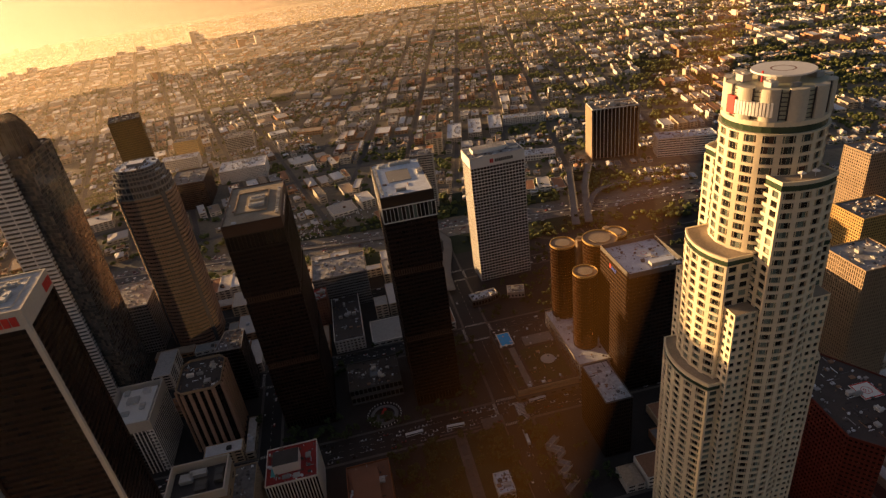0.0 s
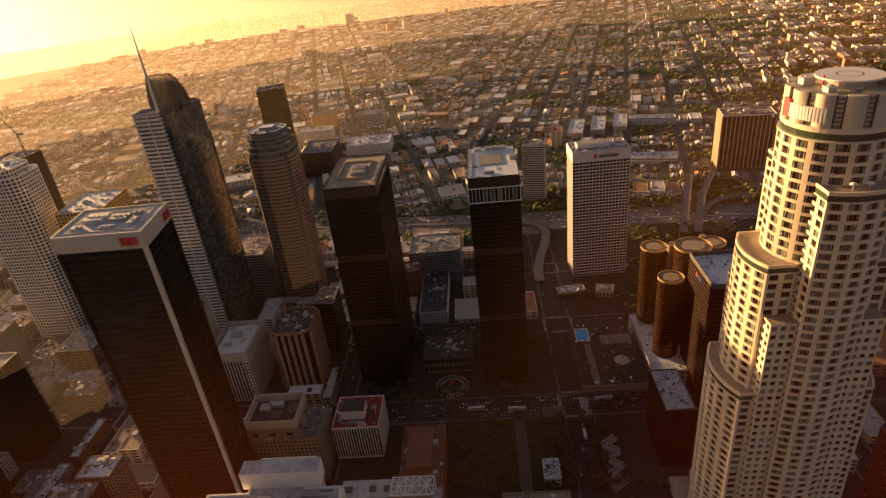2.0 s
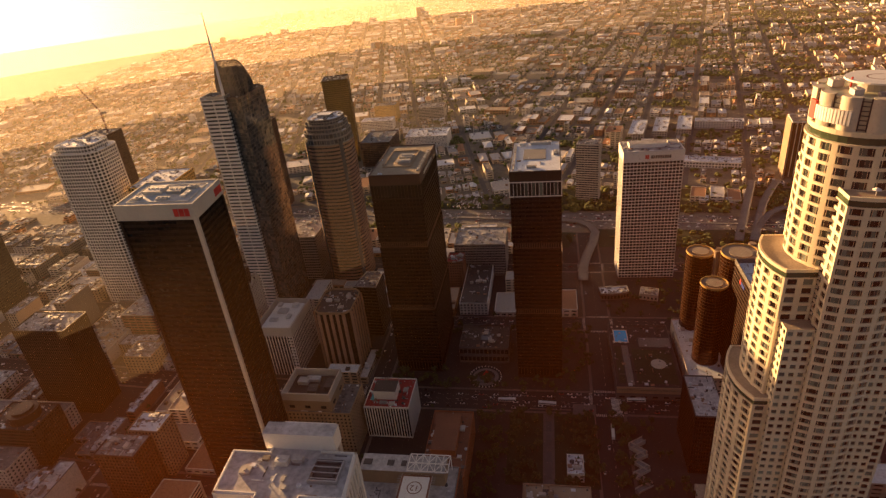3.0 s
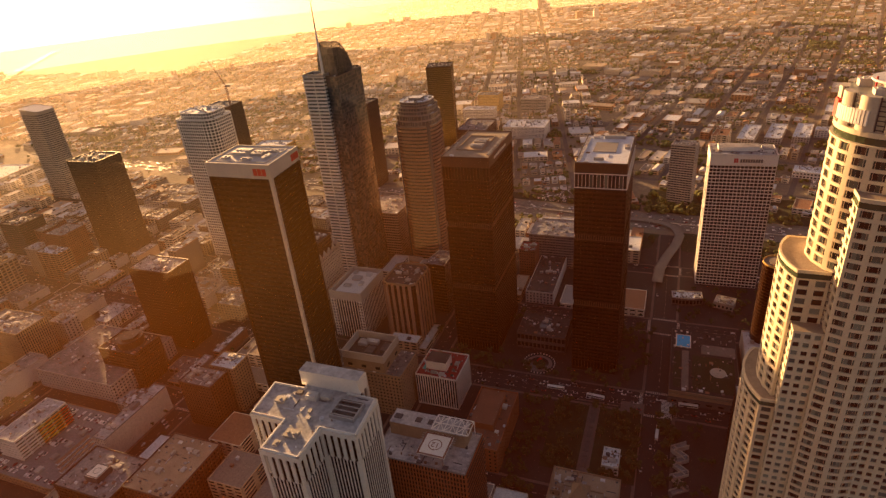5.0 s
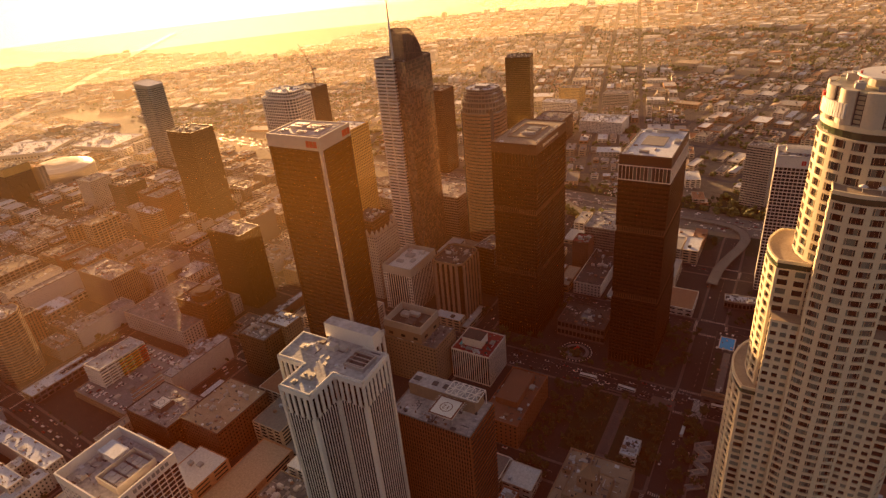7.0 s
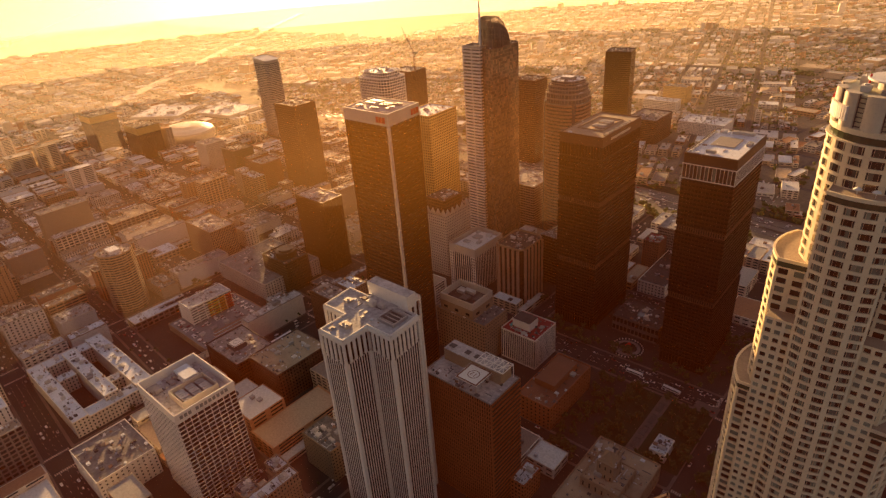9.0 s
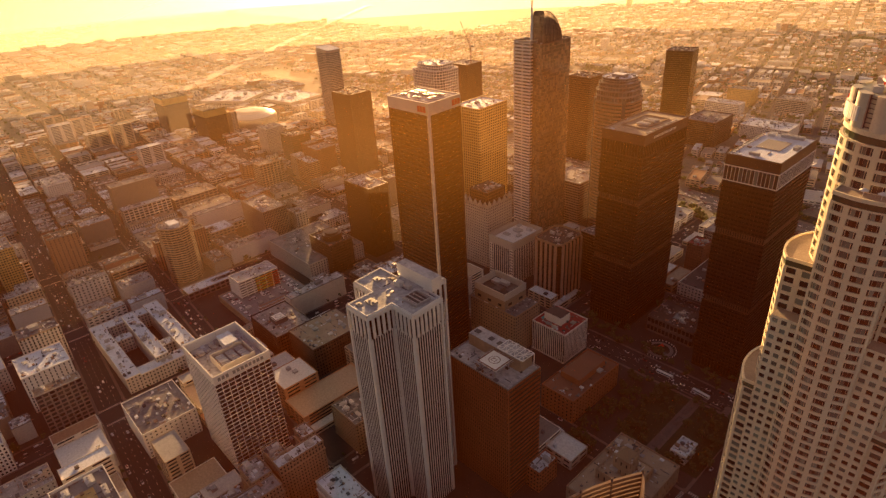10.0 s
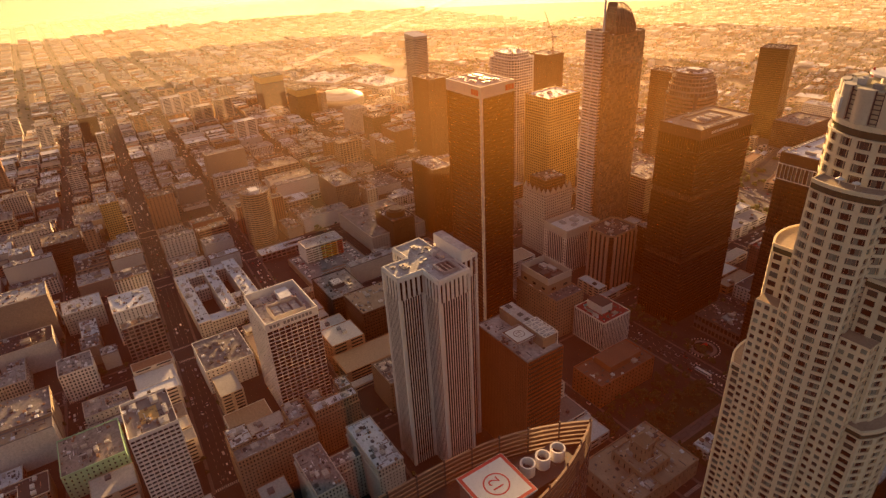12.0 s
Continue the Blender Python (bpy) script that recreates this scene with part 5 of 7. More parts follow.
def brown_pad_tower():
    h = 105
    e = tower("brown_pad_tower", "brown granite tower with fine ribs and a raised rooftop helipad", -39.5, 196, 60, 34, h, (2.0, 3.7, 0.6, 0.75, 0.3), 0, "rust", "glass", "roofg", "grey", 0, 36, ph=1.0)
    plot(-39.5, 196, 64, 38)
    a = Acc()
    fins(a, rect(60, 34), 0, h, 2.0, 0.7, 0.6)
    part("upright_ribs", a, M["rust"], e, "close upright ribs", "stuff")
    a = Acc()
    a.box(-27, 24, 3, 15.5, h, h + 10, 0, 1)
    for k in range(9):
        a.box(-24 + 5.4 * k, -21 + 5.4 * k, 2.7, 3, h + 2, h + 8)
    pent = part("penthouse", a, [M["tan"], M["roofg"]], e, "pale penthouse with recessed panels")
    for x, w in ((-23, 5), (-9, 4), (-1, 3)):
        a = Acc()
        a.box(x - w / 2, x + w / 2, 7, 11, h + 10, h + 10.5)
        part("roof_hatch", a, M["dgrey"], pent)
    a = Acc()
    for i in range(7):
        x = 2 + 4 * i
        a.beam((x, 3, h + 11.2), (x, 15.5, h + 11.2), 0.45)
        a.beam((x, 15.3, h), (x, 15.3, h + 11.2), 0.45)
    for y in (3, 9, 15.5):
        a.beam((2, y, h + 11.2), (26, y, h + 11.2), 0.5)
    for i in range(3):
        x = 2 + 8 * i
        a.beam((x, 3, h + 11.3), (x + 8, 15.5, h + 11.3), 0.4)
        a.beam((x + 8, 3, h + 11.3), (x, 15.5, h + 11.3), 0.4)
    part("roof_frame", a, M["sign"], e, "open white steel roof frame")
    helipad(e, 8, -6.5, h + 8, 18, "12", "padw", "brick", 178)
    for sx in (-7, 7):
        for sy in (-7, 7):
            a = Acc()
            a.box(8 + sx - 0.4, 8 + sx + 0.4, -6.5 + sy - 0.4, -6.5 + sy + 0.4, h, h + 8)
            part("pad_post", a, M["steel"], e)
    a = Acc()
    for k in range(12):
        q = -9.6 + 1.75 * k
        a.box(8 - 11, 8 - 9.2, -6.5 + q - 0.15, -6.5 + q + 0.15, h + 8, h + 8.3)
        a.box(8 + 9.2, 8 + 11, -6.5 + q - 0.15, -6.5 + q + 0.15, h + 8, h + 8.3)
    part("pad_edge_net", a, M["steel"], e, "safety edge round the landing deck")
    for k in range(26):
        a = Acc()
        a.box(30.5, 31.5, -16.4, 16.4, 3 + 4 * k, 3.35 + 4 * k)
        part("ledge", a, M["brown"], e)


brown_pad_tower()


def cross_tower():
    x, y, h = -75, 142, 175
    e = thing("white_cross_tower", "white ribbed tower on a cross-shaped plan with roof plant", "skyscraper", x, y)
    plot(x, y, 66, 70)
    pts = [(-10, -32), (11, -32), (11, -12), (31, -12), (29, 14), (13, 14), (13, 32), (-13, 32), (-13, 12), (-32, 12), (-30, -12), (-10, -12)]
    W, P = Acc(), Acc()
    facade(W, P, pts, 0, h - 18, 2.0, 3.8, 0.9, 0.7, 0.2, True, 0.15)
    facade(W, P, inset(pts, 1.2), h - 18, h - 3, 4.0, 7.5, 0.85, 0.85, 0.6, True, 0.08)
    part("wall", W, M["bronze"], e)
    part("windows", P, M["blackglass"], e, kind="stuff")
    a = Acc()
    fins(a, pts, 0, h - 18, 2.1, 0.62, 0.34)
    fins(a, pts, h - 18, h - 3, 4.0, 2.1, 0.5)
    part("white_ribs", a, M["white"], e, "close white upright ribs", "stuff")
    a = Acc()
    for i in range(len(pts)):
        (ax, ay), (bx, by) = pts[i], pts[(i + 1) % len(pts)]
        u = Vector((bx - ax, by - ay)).normalized()
        for s in (0, 1):
            q = (ax, ay) if s == 0 else (bx - u.x * 1.3, by - u.y * 1.3)
            c = [(q[0] + u.x * t + u.y * o, q[1] + u.y * t - u.x * o) for t, o in ((0, -0.1), (0, 0.8), (1.3, 0.8), (1.3, -0.1))]
            a.prism(c, 0, h - 18)
    part("corner_walls", a, M["white"], e, "plain white corner walls", "stuff")
    a = Acc()
    parapet(a, inset(pts, -0.8), h - 3, 3.0, 1.2)
    part("cornice", a, M["white"], e)
    a = Acc()
    for px, py in pts:
        a.box(px - 0.7, px + 0.7, py - 0.7, py + 0.7, 0, h)
    part("corner_ribs", a, M["white"], e, "plain white corner ribs", "stuff")
    roof_top(e, pts, h - 0.3, "roofg", "white", 1.2, 0.6, 0, 5, bits=0.2)
    crown_box(e, 1.5, 19, 36, 8, h - 0.3, 9.5, "white", "roofg")
    a = Acc()
    parapet(a, rect(14, 13, 19, 2), h - 0.3, 2.4, 0.6)
    part("plant_pit", a, M["steel"], e)
    for k in range(4):
        a = Acc()
        a.beam((12.5, -3 + 3.3 * k, h + 1.9), (25.5, -3 + 3.3 * k, h + 1.9), 0.5)
        part("pit_beam", a, M["steel"], e)
    a = Acc()
    a.prism(rect(12.6, 11.6, 19, 2), h - 0.28, h - 0.2)
    part("pit_floor", a, M["dgrey"], e)
    roof_unit(e, 19, 2, h - 0.2, 8, 6, 1.2, "dgrey")
    for px, py, pw, pd, ph in ((0, -20, 7, 5, 1.6), (2, -8, 2, 2, 1.2), (-20, 0, 5, 4, 1.6), (-4, 6, 6, 4, 3.2), (3, 8, 5, 3, 2.4), (-4, -27, 3, 3, 1.2), (0, -3, 1.5, 3, 1.0)):
        roof_unit(e, px, py, h - 0.3, pw, pd, ph)


cross_tower()


M["darkpane"] = glass("dark_office_glass", [(0.012, 0.009, 0.008), (0.018, 0.013, 0.011), (0.026, 0.018, 0.014)], 0.14, spec=0.5)


def pane_panels(parent, places, mat):
    """Window panes, each one an object on one shared mesh."""
    bm = Acc()
    bm.box(0, 1, -0.06, 0.0, 0, 1)
    me = mesh_of("window_pane", bm, mat)
    for a, b, hh in places:
        o = new("window_pane", me)
        o.parent = parent
        dx, dy = b[0] - a[0], b[1] - a[1]
        o.matrix_basis = pose(a[0], a[1], a[2], 0, 0, math.degrees(math.atan2(dy, dx))) @ Matrix.Diagonal((math.hypot(dx, dy), 1, hh, 1))


def lattice_tower():
    e = thing("white_lattice_tower", "white concrete grid tower with dark windows and an open plant roof", "office tower", -210, 67)
    pts = rect(58, 46)
    W, P = Acc(), Acc()
    P.picked = []
    for i in range(4):
        st = (5.1, 3.72, 0.9, 0.78, 0.45) if i % 2 else (4.1, 3.72, 0.78, 0.74, 0.5)
        facade(W, P, [pts[i], pts[(i + 1) % 4]], 0, 93, *st, closed=False, base=0.14, pick=(lambda f, nf, ed: True) if i == 1 else None)
    wall = part("wall", W, M["white"], e)
    part("windows", P, M["blackglass"], e, kind="stuff")
    pane_panels(wall, P.picked, M["darkpane"])
    roof_top(e, pts, 93, "roofg", "white", 5, 0.5, 0, 38)
    plot(-210, 67, 66, 52)
    a = Acc()
    parapet(a, rect(58.6, 46.6), 93, 8.0, 1.0)
    part("head_wall", a, M["white"], e)
    bars(e, "sign_bar", "grey bars of the sign", "grey", (29.35, -20, 95.8), (0, 1), 3, 2.2, 1.0, 2.8)
    bars(e, "sign_bar", "grey bars of the sign", "grey", (29.35, -8, 95.8), (0, 1), 8, 2.2, 1.1, 2.8)
    a = Acc()
    parapet(a, rect(22, 28, 8, 2), 93, 6, 0.8)
    part("plant_screen", a, M["offwhite"], e)
    crown_box(e, -14, 8, 18, 11, 93, 6.5, "white", "roofw")
    for i in range(3):
        for k in range(3):
            roof_unit(e, 2 + 6 * i, -6 + 8 * k, 93, 5, 6, 3.5)
    rr = random.Random(4)
    for k in range(12):
        roof_unit(e, rr.uniform(-26, -8), rr.uniform(-17, 17), 93, rr.uniform(2, 6), rr.uniform(2, 5), rr.uniform(1.5, 4))


lattice_tower()


def pad_blocks():
    e = tower("dark_pad_block", "dark low office block with a white helipad box on its roof", -318, 164, 58, 42, 30, (3, 3.8, 0.7, 0.55, 0.4), 0, "bronze", "glass", "roof", units=8, seed=40)
    a = Acc()
    a.box(-6, 8, -10, 4, 30, 35)
    part("penthouse", a, M["dgrey"], e)
    helipad(e, 1, -3, 35, 13, "", "padw", "dsteel", round_pad=False)
    plot(-318, 164, 62, 46)
    f = tower("dark_roof_block", "dark brick block with a broad brown roof", -262, 184, 48, 58, 34, (3.2, 3.8, 0.55, 0.5, 0.4), 0, "brown", "glass", "rooft", units=7, seed=41)
    plot(-262, 184, 52, 62)


pad_blocks()


def white_box_tower():
    e = tower("white_punched_tower", "white office tower with square windows and an orange roof plate", -144, -56, 42, 32, 88, (3.4, 3.7, 0.8, 0.6, 0.7), 0, "white", "glass", "grey", "white", 0, 42, ph=2.5)
    plot(-144, -56, 46, 36)
    a = Acc()
    a.box(-8, 8, -6, 6, 88, 88.3)
    part("roof_plate", a, M["gold"], e, "orange roof plate")
    for px, py, pw, pd in ((-14, 6, 8, 5), (14, 8, 7, 6), (-13, -8, 6, 4), (2, 11, 10, 3)):
        roof_unit(e, px, py, 88, pw, pd, 2.2)
    e = tower("green_painted_block", "green painted block with a low roof house", -217, -104, 46, 46, 25, (4, 4, 0.3, 0.45, 0.3), 0, "greenp", "glass", "roof", units=5, seed=43)
    plot(-217, -104, 50, 50)


white_box_tower()


M["louvre"] = surface("bronze_louvre", (0.20, 0.125, 0.08), 0.5, metal=0.2, vary=0.15)


# --- boat-shaped tower top with helipad and three cooling drums
def boat_tower():
    x, y = 138, 38
    e = thing("boat_shaped_tower", "dark glass tower with a boat-shaped louvred crown and a helipad", "skyscraper", x, y)
    plot(x, y, 60, 90)
    # two bowed sides that meet in a prow
    n = 16
    side = lambda s, w: [(s * w * math.cos(math.pi / 2 * (i / n) ** 2), -45 + 85 * i / n) for i in range(n + 1)]
    rot = 0
    r, l = side(1, 16), side(-1, 16)
    hull = [(a, b) for a, b in r] + [(a, b) for a, b in l[-2::-1]]
    ca, sa = math.cos(radians(rot)), math.sin(radians(rot))
    hull = [(a * ca - b * sa, a * sa + b * ca) for a, b in hull]
    W, P = Acc(), Acc()
    facade(W, P, hull, 0, 212, 3.0, 4.0, 0.9, 0.8, 0.2)
    part("wall", W, M["dsteel"], e)
    part("windows", P, M["blueglass"], e, kind="stuff")
    for k in range(6):
        a = Acc()
        parapet(a, hull, 212.5 + 2.0 * k, 1.3, 0.8)
        part("crown_louvre", a, M["louvre"], e, "bronze curved louvre of the crown")
    a = Acc()
    for i in range(0, len(hull), 2):
        q = inset(hull, 0.6)[i]
        a.beam((*q, 210), (*q, 225), 0.5)
    part("crown_posts", a, M["dsteel"], e, "posts behind the louvres", "stuff")
    a = Acc()
    a.poly([(px, py, 213) for px, py in inset(hull, 0.9)])
    part("roof", a, M["roofd"], e)
    for k in range(3):
        a = Acc()
        px, py = 1.0 + 0.5 * k, 9 + 6.2 * k
        o, i = circle(2.6, 20, px, py), circle(2.1, 20, px, py)
        for q in range(20):
            j = (q + 1) % 20
            a.quad((*o[q], 219), (*o[j], 219), (*o[j], 223.5), (*o[q], 223.5))
            a.quad((*o[q], 223.5), (*o[j], 223.5), (*i[j], 223.5), (*i[q], 223.5))
            a.quad((*i[q], 223.5), (*i[j], 223.5), (*i[j], 219.4), (*i[q], 219.4))
        part("cooling_drum", a, M["white"], e, "white open cooling drum")
        a = Acc()
        a.prism(circle(2.1, 20, px, py), 219.0, 220.2)
        a.box(px - 2.0, px + 2.0, py - 0.2, py + 0.2, 220.2, 221.4)
        part("fan_floor", a, M["dgrey"], e, "dark fan inside a cooling drum")
    a = Acc()
    a.box(-4, 8, 4, 26, 213, 219)
    part("plant_plinth", a, M["dsteel"], e, "dark plinth under the cooling drums")
    a = Acc()
    a.box(-5, 11, -14, 3, 213, 225)
    part("pad_base", a, M["dgrey"], e)
    helipad(e, 3, -5.5, 225, 18, "12", "padw", "red", 180)


boat_tower()


# --- stone library with a pyramid, its lawn and the brick club
def library():
    e = thing("stone_library", "low pale stone library in stepped blocks with a small pyramid tower", "library", 48, 243)
    plot(50, 240, 76, 90)
    for x, y, w, d, h in ((0, 0, 50, 74, 16), (0, 0, 30, 30, 24), (-14, 22, 18, 22, 20), (16, -20, 20, 26, 20), (0, 0, 13, 13, 38)):
        W, P = Acc(), Acc()
        facade(W, P, rect(w, d, x, y), 0 if h == 16 else 14, h, 5, 8, 0.25, 0.5, 0.5)
        b = part("block", W, M["tan"], e)
        part("windows", P, M["glass"], b, kind="stuff")
        roof_top(b, rect(w, d, x, y), h, "rooft", "tan", 1.2, 0.7, 2 if h < 30 else 0, int(h + x))
    a = Acc()
    a.prism(rect(13, 13), 38, 46, taper=0.05)
    part("pyramid", a, M["tan"], e, "tiled pyramid roof")
    c = tower("brick_club_house", "reddish brick club house with stepped flat roofs", -38, 310, 34, 70, 24, (4.5, 4, 0.35, 0.5, 0.4), 0, "rust", "glass", "brick", units=4, seed=51)
    crown_box(c, -2, 6, 20, 40, 24, 6, "rust", "brick")
    plot(-38, 310, 40, 76)
    plot(-10, 330, 200, 104)


library()
tower("tower_podium", "low dark podium with a pale roof beside the brown tower", -2, 209, 12, 22, 20, (3, 4, 0.6, 0.5, 0.3), 0, "rust", "glass", "roofw", units=1, seed=53, category="podium")
plot(-2, 209, 20, 34)
plot(4, 190, 30, 60)
tower("curved_roof_hall", "low dark hall with a pale curved roof edge", 117, 567, 32, 14, 9, (4, 9, 0.7, 0.5, 0.4), 6, "dgrey", "blackglass", "roofw", "offwhite", units=2, seed=56, category="hall", pts=[(-16, -7), (-6, -8.5), (6, -8), (16, -5), (16, 7), (-16, 7)])
plot(117, 567, 38, 20)
tower("low_ticket_block", "low pale block with a flat roof beside the hall", 156, 567, 20, 16, 7, (4, 7, 0.5, 0.4, 0.3), -14, "offwhite", "glass", "roofg", units=3, seed=57, category="building")
plot(156, 567, 28, 24)

lawn = Acc()
lawn.box(8, 82, 292, 372, 0.16, 0.24)
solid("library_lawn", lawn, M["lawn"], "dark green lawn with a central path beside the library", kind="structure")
a = Acc()
a.box(37.5, 47, 292, 372, 0.24, 0.30)
solid("garden_path", a, M["sidewalk"], "pale stepped garden path with pools", kind="structure")
for k in range(4):
    a = Acc()
    a.box(40.5, 44, 300 + 17 * k, 311 + 17 * k, 0.30, 0.34)
    parapet(a, rect(4.4, 11.8, 42.25, 305.5 + 17 * k), 0.30, 0.5, 0.35)
    solid("garden_pool", a, M["dgrey"], "dark narrow pool in the garden path", "pool", "pools in the garden path")
plot(45, 332, 80, 86)
tower("garden_pavilion", "small pale garden pavilion with a hipped roof", 63, 308, 13, 20, 8, (4, 4, 0.5, 0.5, 0.3), 0, "white", "glass", "roofw", units=1, seed=52, category="pavilion")


# --- hotel podium with pool and roof garden
def pool_deck():
    e = thing("pool_podium", "hotel podium with a bright blue pool and a roof lawn", "podium", 132, 442)
    plot(132, 442, 64, 104)
    W, P = Acc(), Acc()
    facade(W, P, rect(58, 96), 0, 14, 9, 7, 0.5, 0.35, 0.8)
    part("wall", W, M["dgrey"], e)
    part("windows", P, M["blackglass"], e, kind="stuff")
    roof_top(e, rect(58, 96), 14, "paving", "dgrey", 0.8, 0.5)
    for y, z0, z1 in ((-48.6, 8.5, 11.5), (-48.7, 12.6, 15.2)):
        a = Acc()
        a.box(-29.2, 29.2, y - 0.3, y + 0.5, z0, z1)
        part("front_band", a, M["tan"], e, "pale band along the front")
    a = Acc()
    a.box(-2, 28, 12, 27, 14.0, 14.3)
    part("upper_terrace", a, M["bridge"], e, "pale upper terrace")
    for k in range(9):
        a = Acc()
        px, py = -25.6 + (k % 3) * 5.5, (16.5 if k < 5 else 42.0) + (k % 2) * 1.5
        a.prism(circle(1.2, 8, px, py), 16.0, 16.6, taper=0.2)
        a.box(px - 0.07, px + 0.07, py - 0.07, py + 0.07, 14, 16.1)
        part("parasol", a, M["sign"], e, "pale parasol by the pool")
    a = Acc()
    a.box(-24, -12, 20, 39, 14.0, 14.06)
    part("pool", a, M["pool"], e, "bright blue pool water")
    a = Acc()
    parapet(a, rect(14, 21, -18, 29.5), 14.0, 0.25, 1.0)
    part("pool_edge", a, M["padw"], e)
    a = Acc()
    a.box(-10, 26, -42, 8, 14.0, 14.15)
    part("roof_lawn", a, M["lawn"], e, "roof lawn")
    a = Acc()
    for r, z in ((7, 14.5), (5, 14.9), (2, 15.4)):
        a.prism(circle(r, 20, 12, -14), 14.1, z)
    part("round_terrace", a, M["offwhite"], e, "round pale terrace")
    a = Acc()
    a.box(-19, -13, -44, 14, 14.0, 14.1)
    part("walkway", a, M["bridge"], e)
    a = Acc()
    a.box(-26, -20, -42, 12, 14.0, 14.12)
    part("side_lawn", a, M["lawn"], e, "narrow strip of roof lawn")
    f = tower("low_hotel_podium", "long pale hotel podium with a cluttered roof", 184, 452, 34, 92, 16, (5, 5, 0.5, 0.4, 0.4), 0, "offwhite", "glass", "roofw", units=14, seed=54, category="podium")


pool_deck()


def garden_steps():
    """Zigzag flights and landings that climb between planted beds."""
    e = thing("garden_steps", "pale zigzag stairway climbing between dark planted beds", "stairs", 114, 318)
    for k in range(7):
        c, q = math.cos(radians(-38 if k % 2 else 34)), math.sin(radians(-38 if k % 2 else 34))
        y = -22 + 7.2 * k
        a = Acc()
        for n in range(6):
            o = -6 + 2.0 * n
            a.prism([(u * c - v * q, y + u * q + v * c) for u, v in ((o, -2), (o + 2, -2), (o + 2, 2), (o, 2))], 0.16, 0.5 + 0.5 * k + 0.12 * n)
        part("flight", a, M["grey"], e)
        a = Acc()
        for v in (-2.3, 2.0):
            a.prism([(u * c - w * q, y + u * q + w * c) for u, w in ((-7, v), (7, v), (7, v + 0.3), (-7, v + 0.3))], 0.16, 2.0 + 0.5 * k)
        part("side_wall", a, M["offwhite"], e)


garden_steps()


# --- plaza pavilion and fountain between the twins
e = tower("plaza_pavilion", "low dark pavilion with a glazed hatch on its flat roof", -22, 462, 50, 40, 18, (4, 9, 0.8, 0.6, 0.5), 0, "dgrey", "blackglass", "roofd", units=6, seed=55, category="pavilion")
a = Acc()
a.prism([(-4, -8), (5, -8), (5, 6), (-4, 6)], 18, 19.5, taper=0.9)
part("skylight", a, M["blueglass"], e, "glazed roof hatch")
plot(-14, 452, 216, 116)
f = thing("plaza_fountain", "round fountain with a red sculpture and paved rings", "fountain", -19, 420)
a = Acc()
for r, z in ((13, 0.35), (10.5, 0.5)):
    a.prism(circle(r, 32), 0.16, z)
part("basin", a, M["grey"], f)
a = Acc()
a.prism(circle(9.5, 32), 0.5, 0.55)
part("water", a, M["glass"], f)
a = Acc()
a.beam((-3, -2, 0.5), (2, 2, 6), 2.2)
a.beam((3, -2, 0.5), (-1, 2, 4), 2.2)
part("sculpture", a, M["red"], f, "red steel sculpture")
for k in range(30):
    a = Acc()
    t = k / 30 * 2 * math.pi
    a.prism(circle(0.55, 6, 15.5 * math.cos(t), 15.5 * math.sin(t)), 0.16, 1.3)
    part("bollard", a, M["sign"], f, "pale bollard of the ring")
plot(-19, 420, 30, 30)
a = Acc()
a.box(64, 84, 372.5, 386, 0.02, 0.035)
a.box(8, 62, 377.2, 378.6, 0.02, 0.3)
solid("road_island", a, M["sidewalk"], "pale paved island on the avenue", kind="structure")
a = Acc()
for k in range(14):
    a.box(98 + 0.0, 107, 373 + 1.7 * k, 373.9 + 1.7 * k, 0.02, 0.032)
solid("broad_crossing", a, M["sign"], "broad white striped crossing over the avenue", kind="structure")

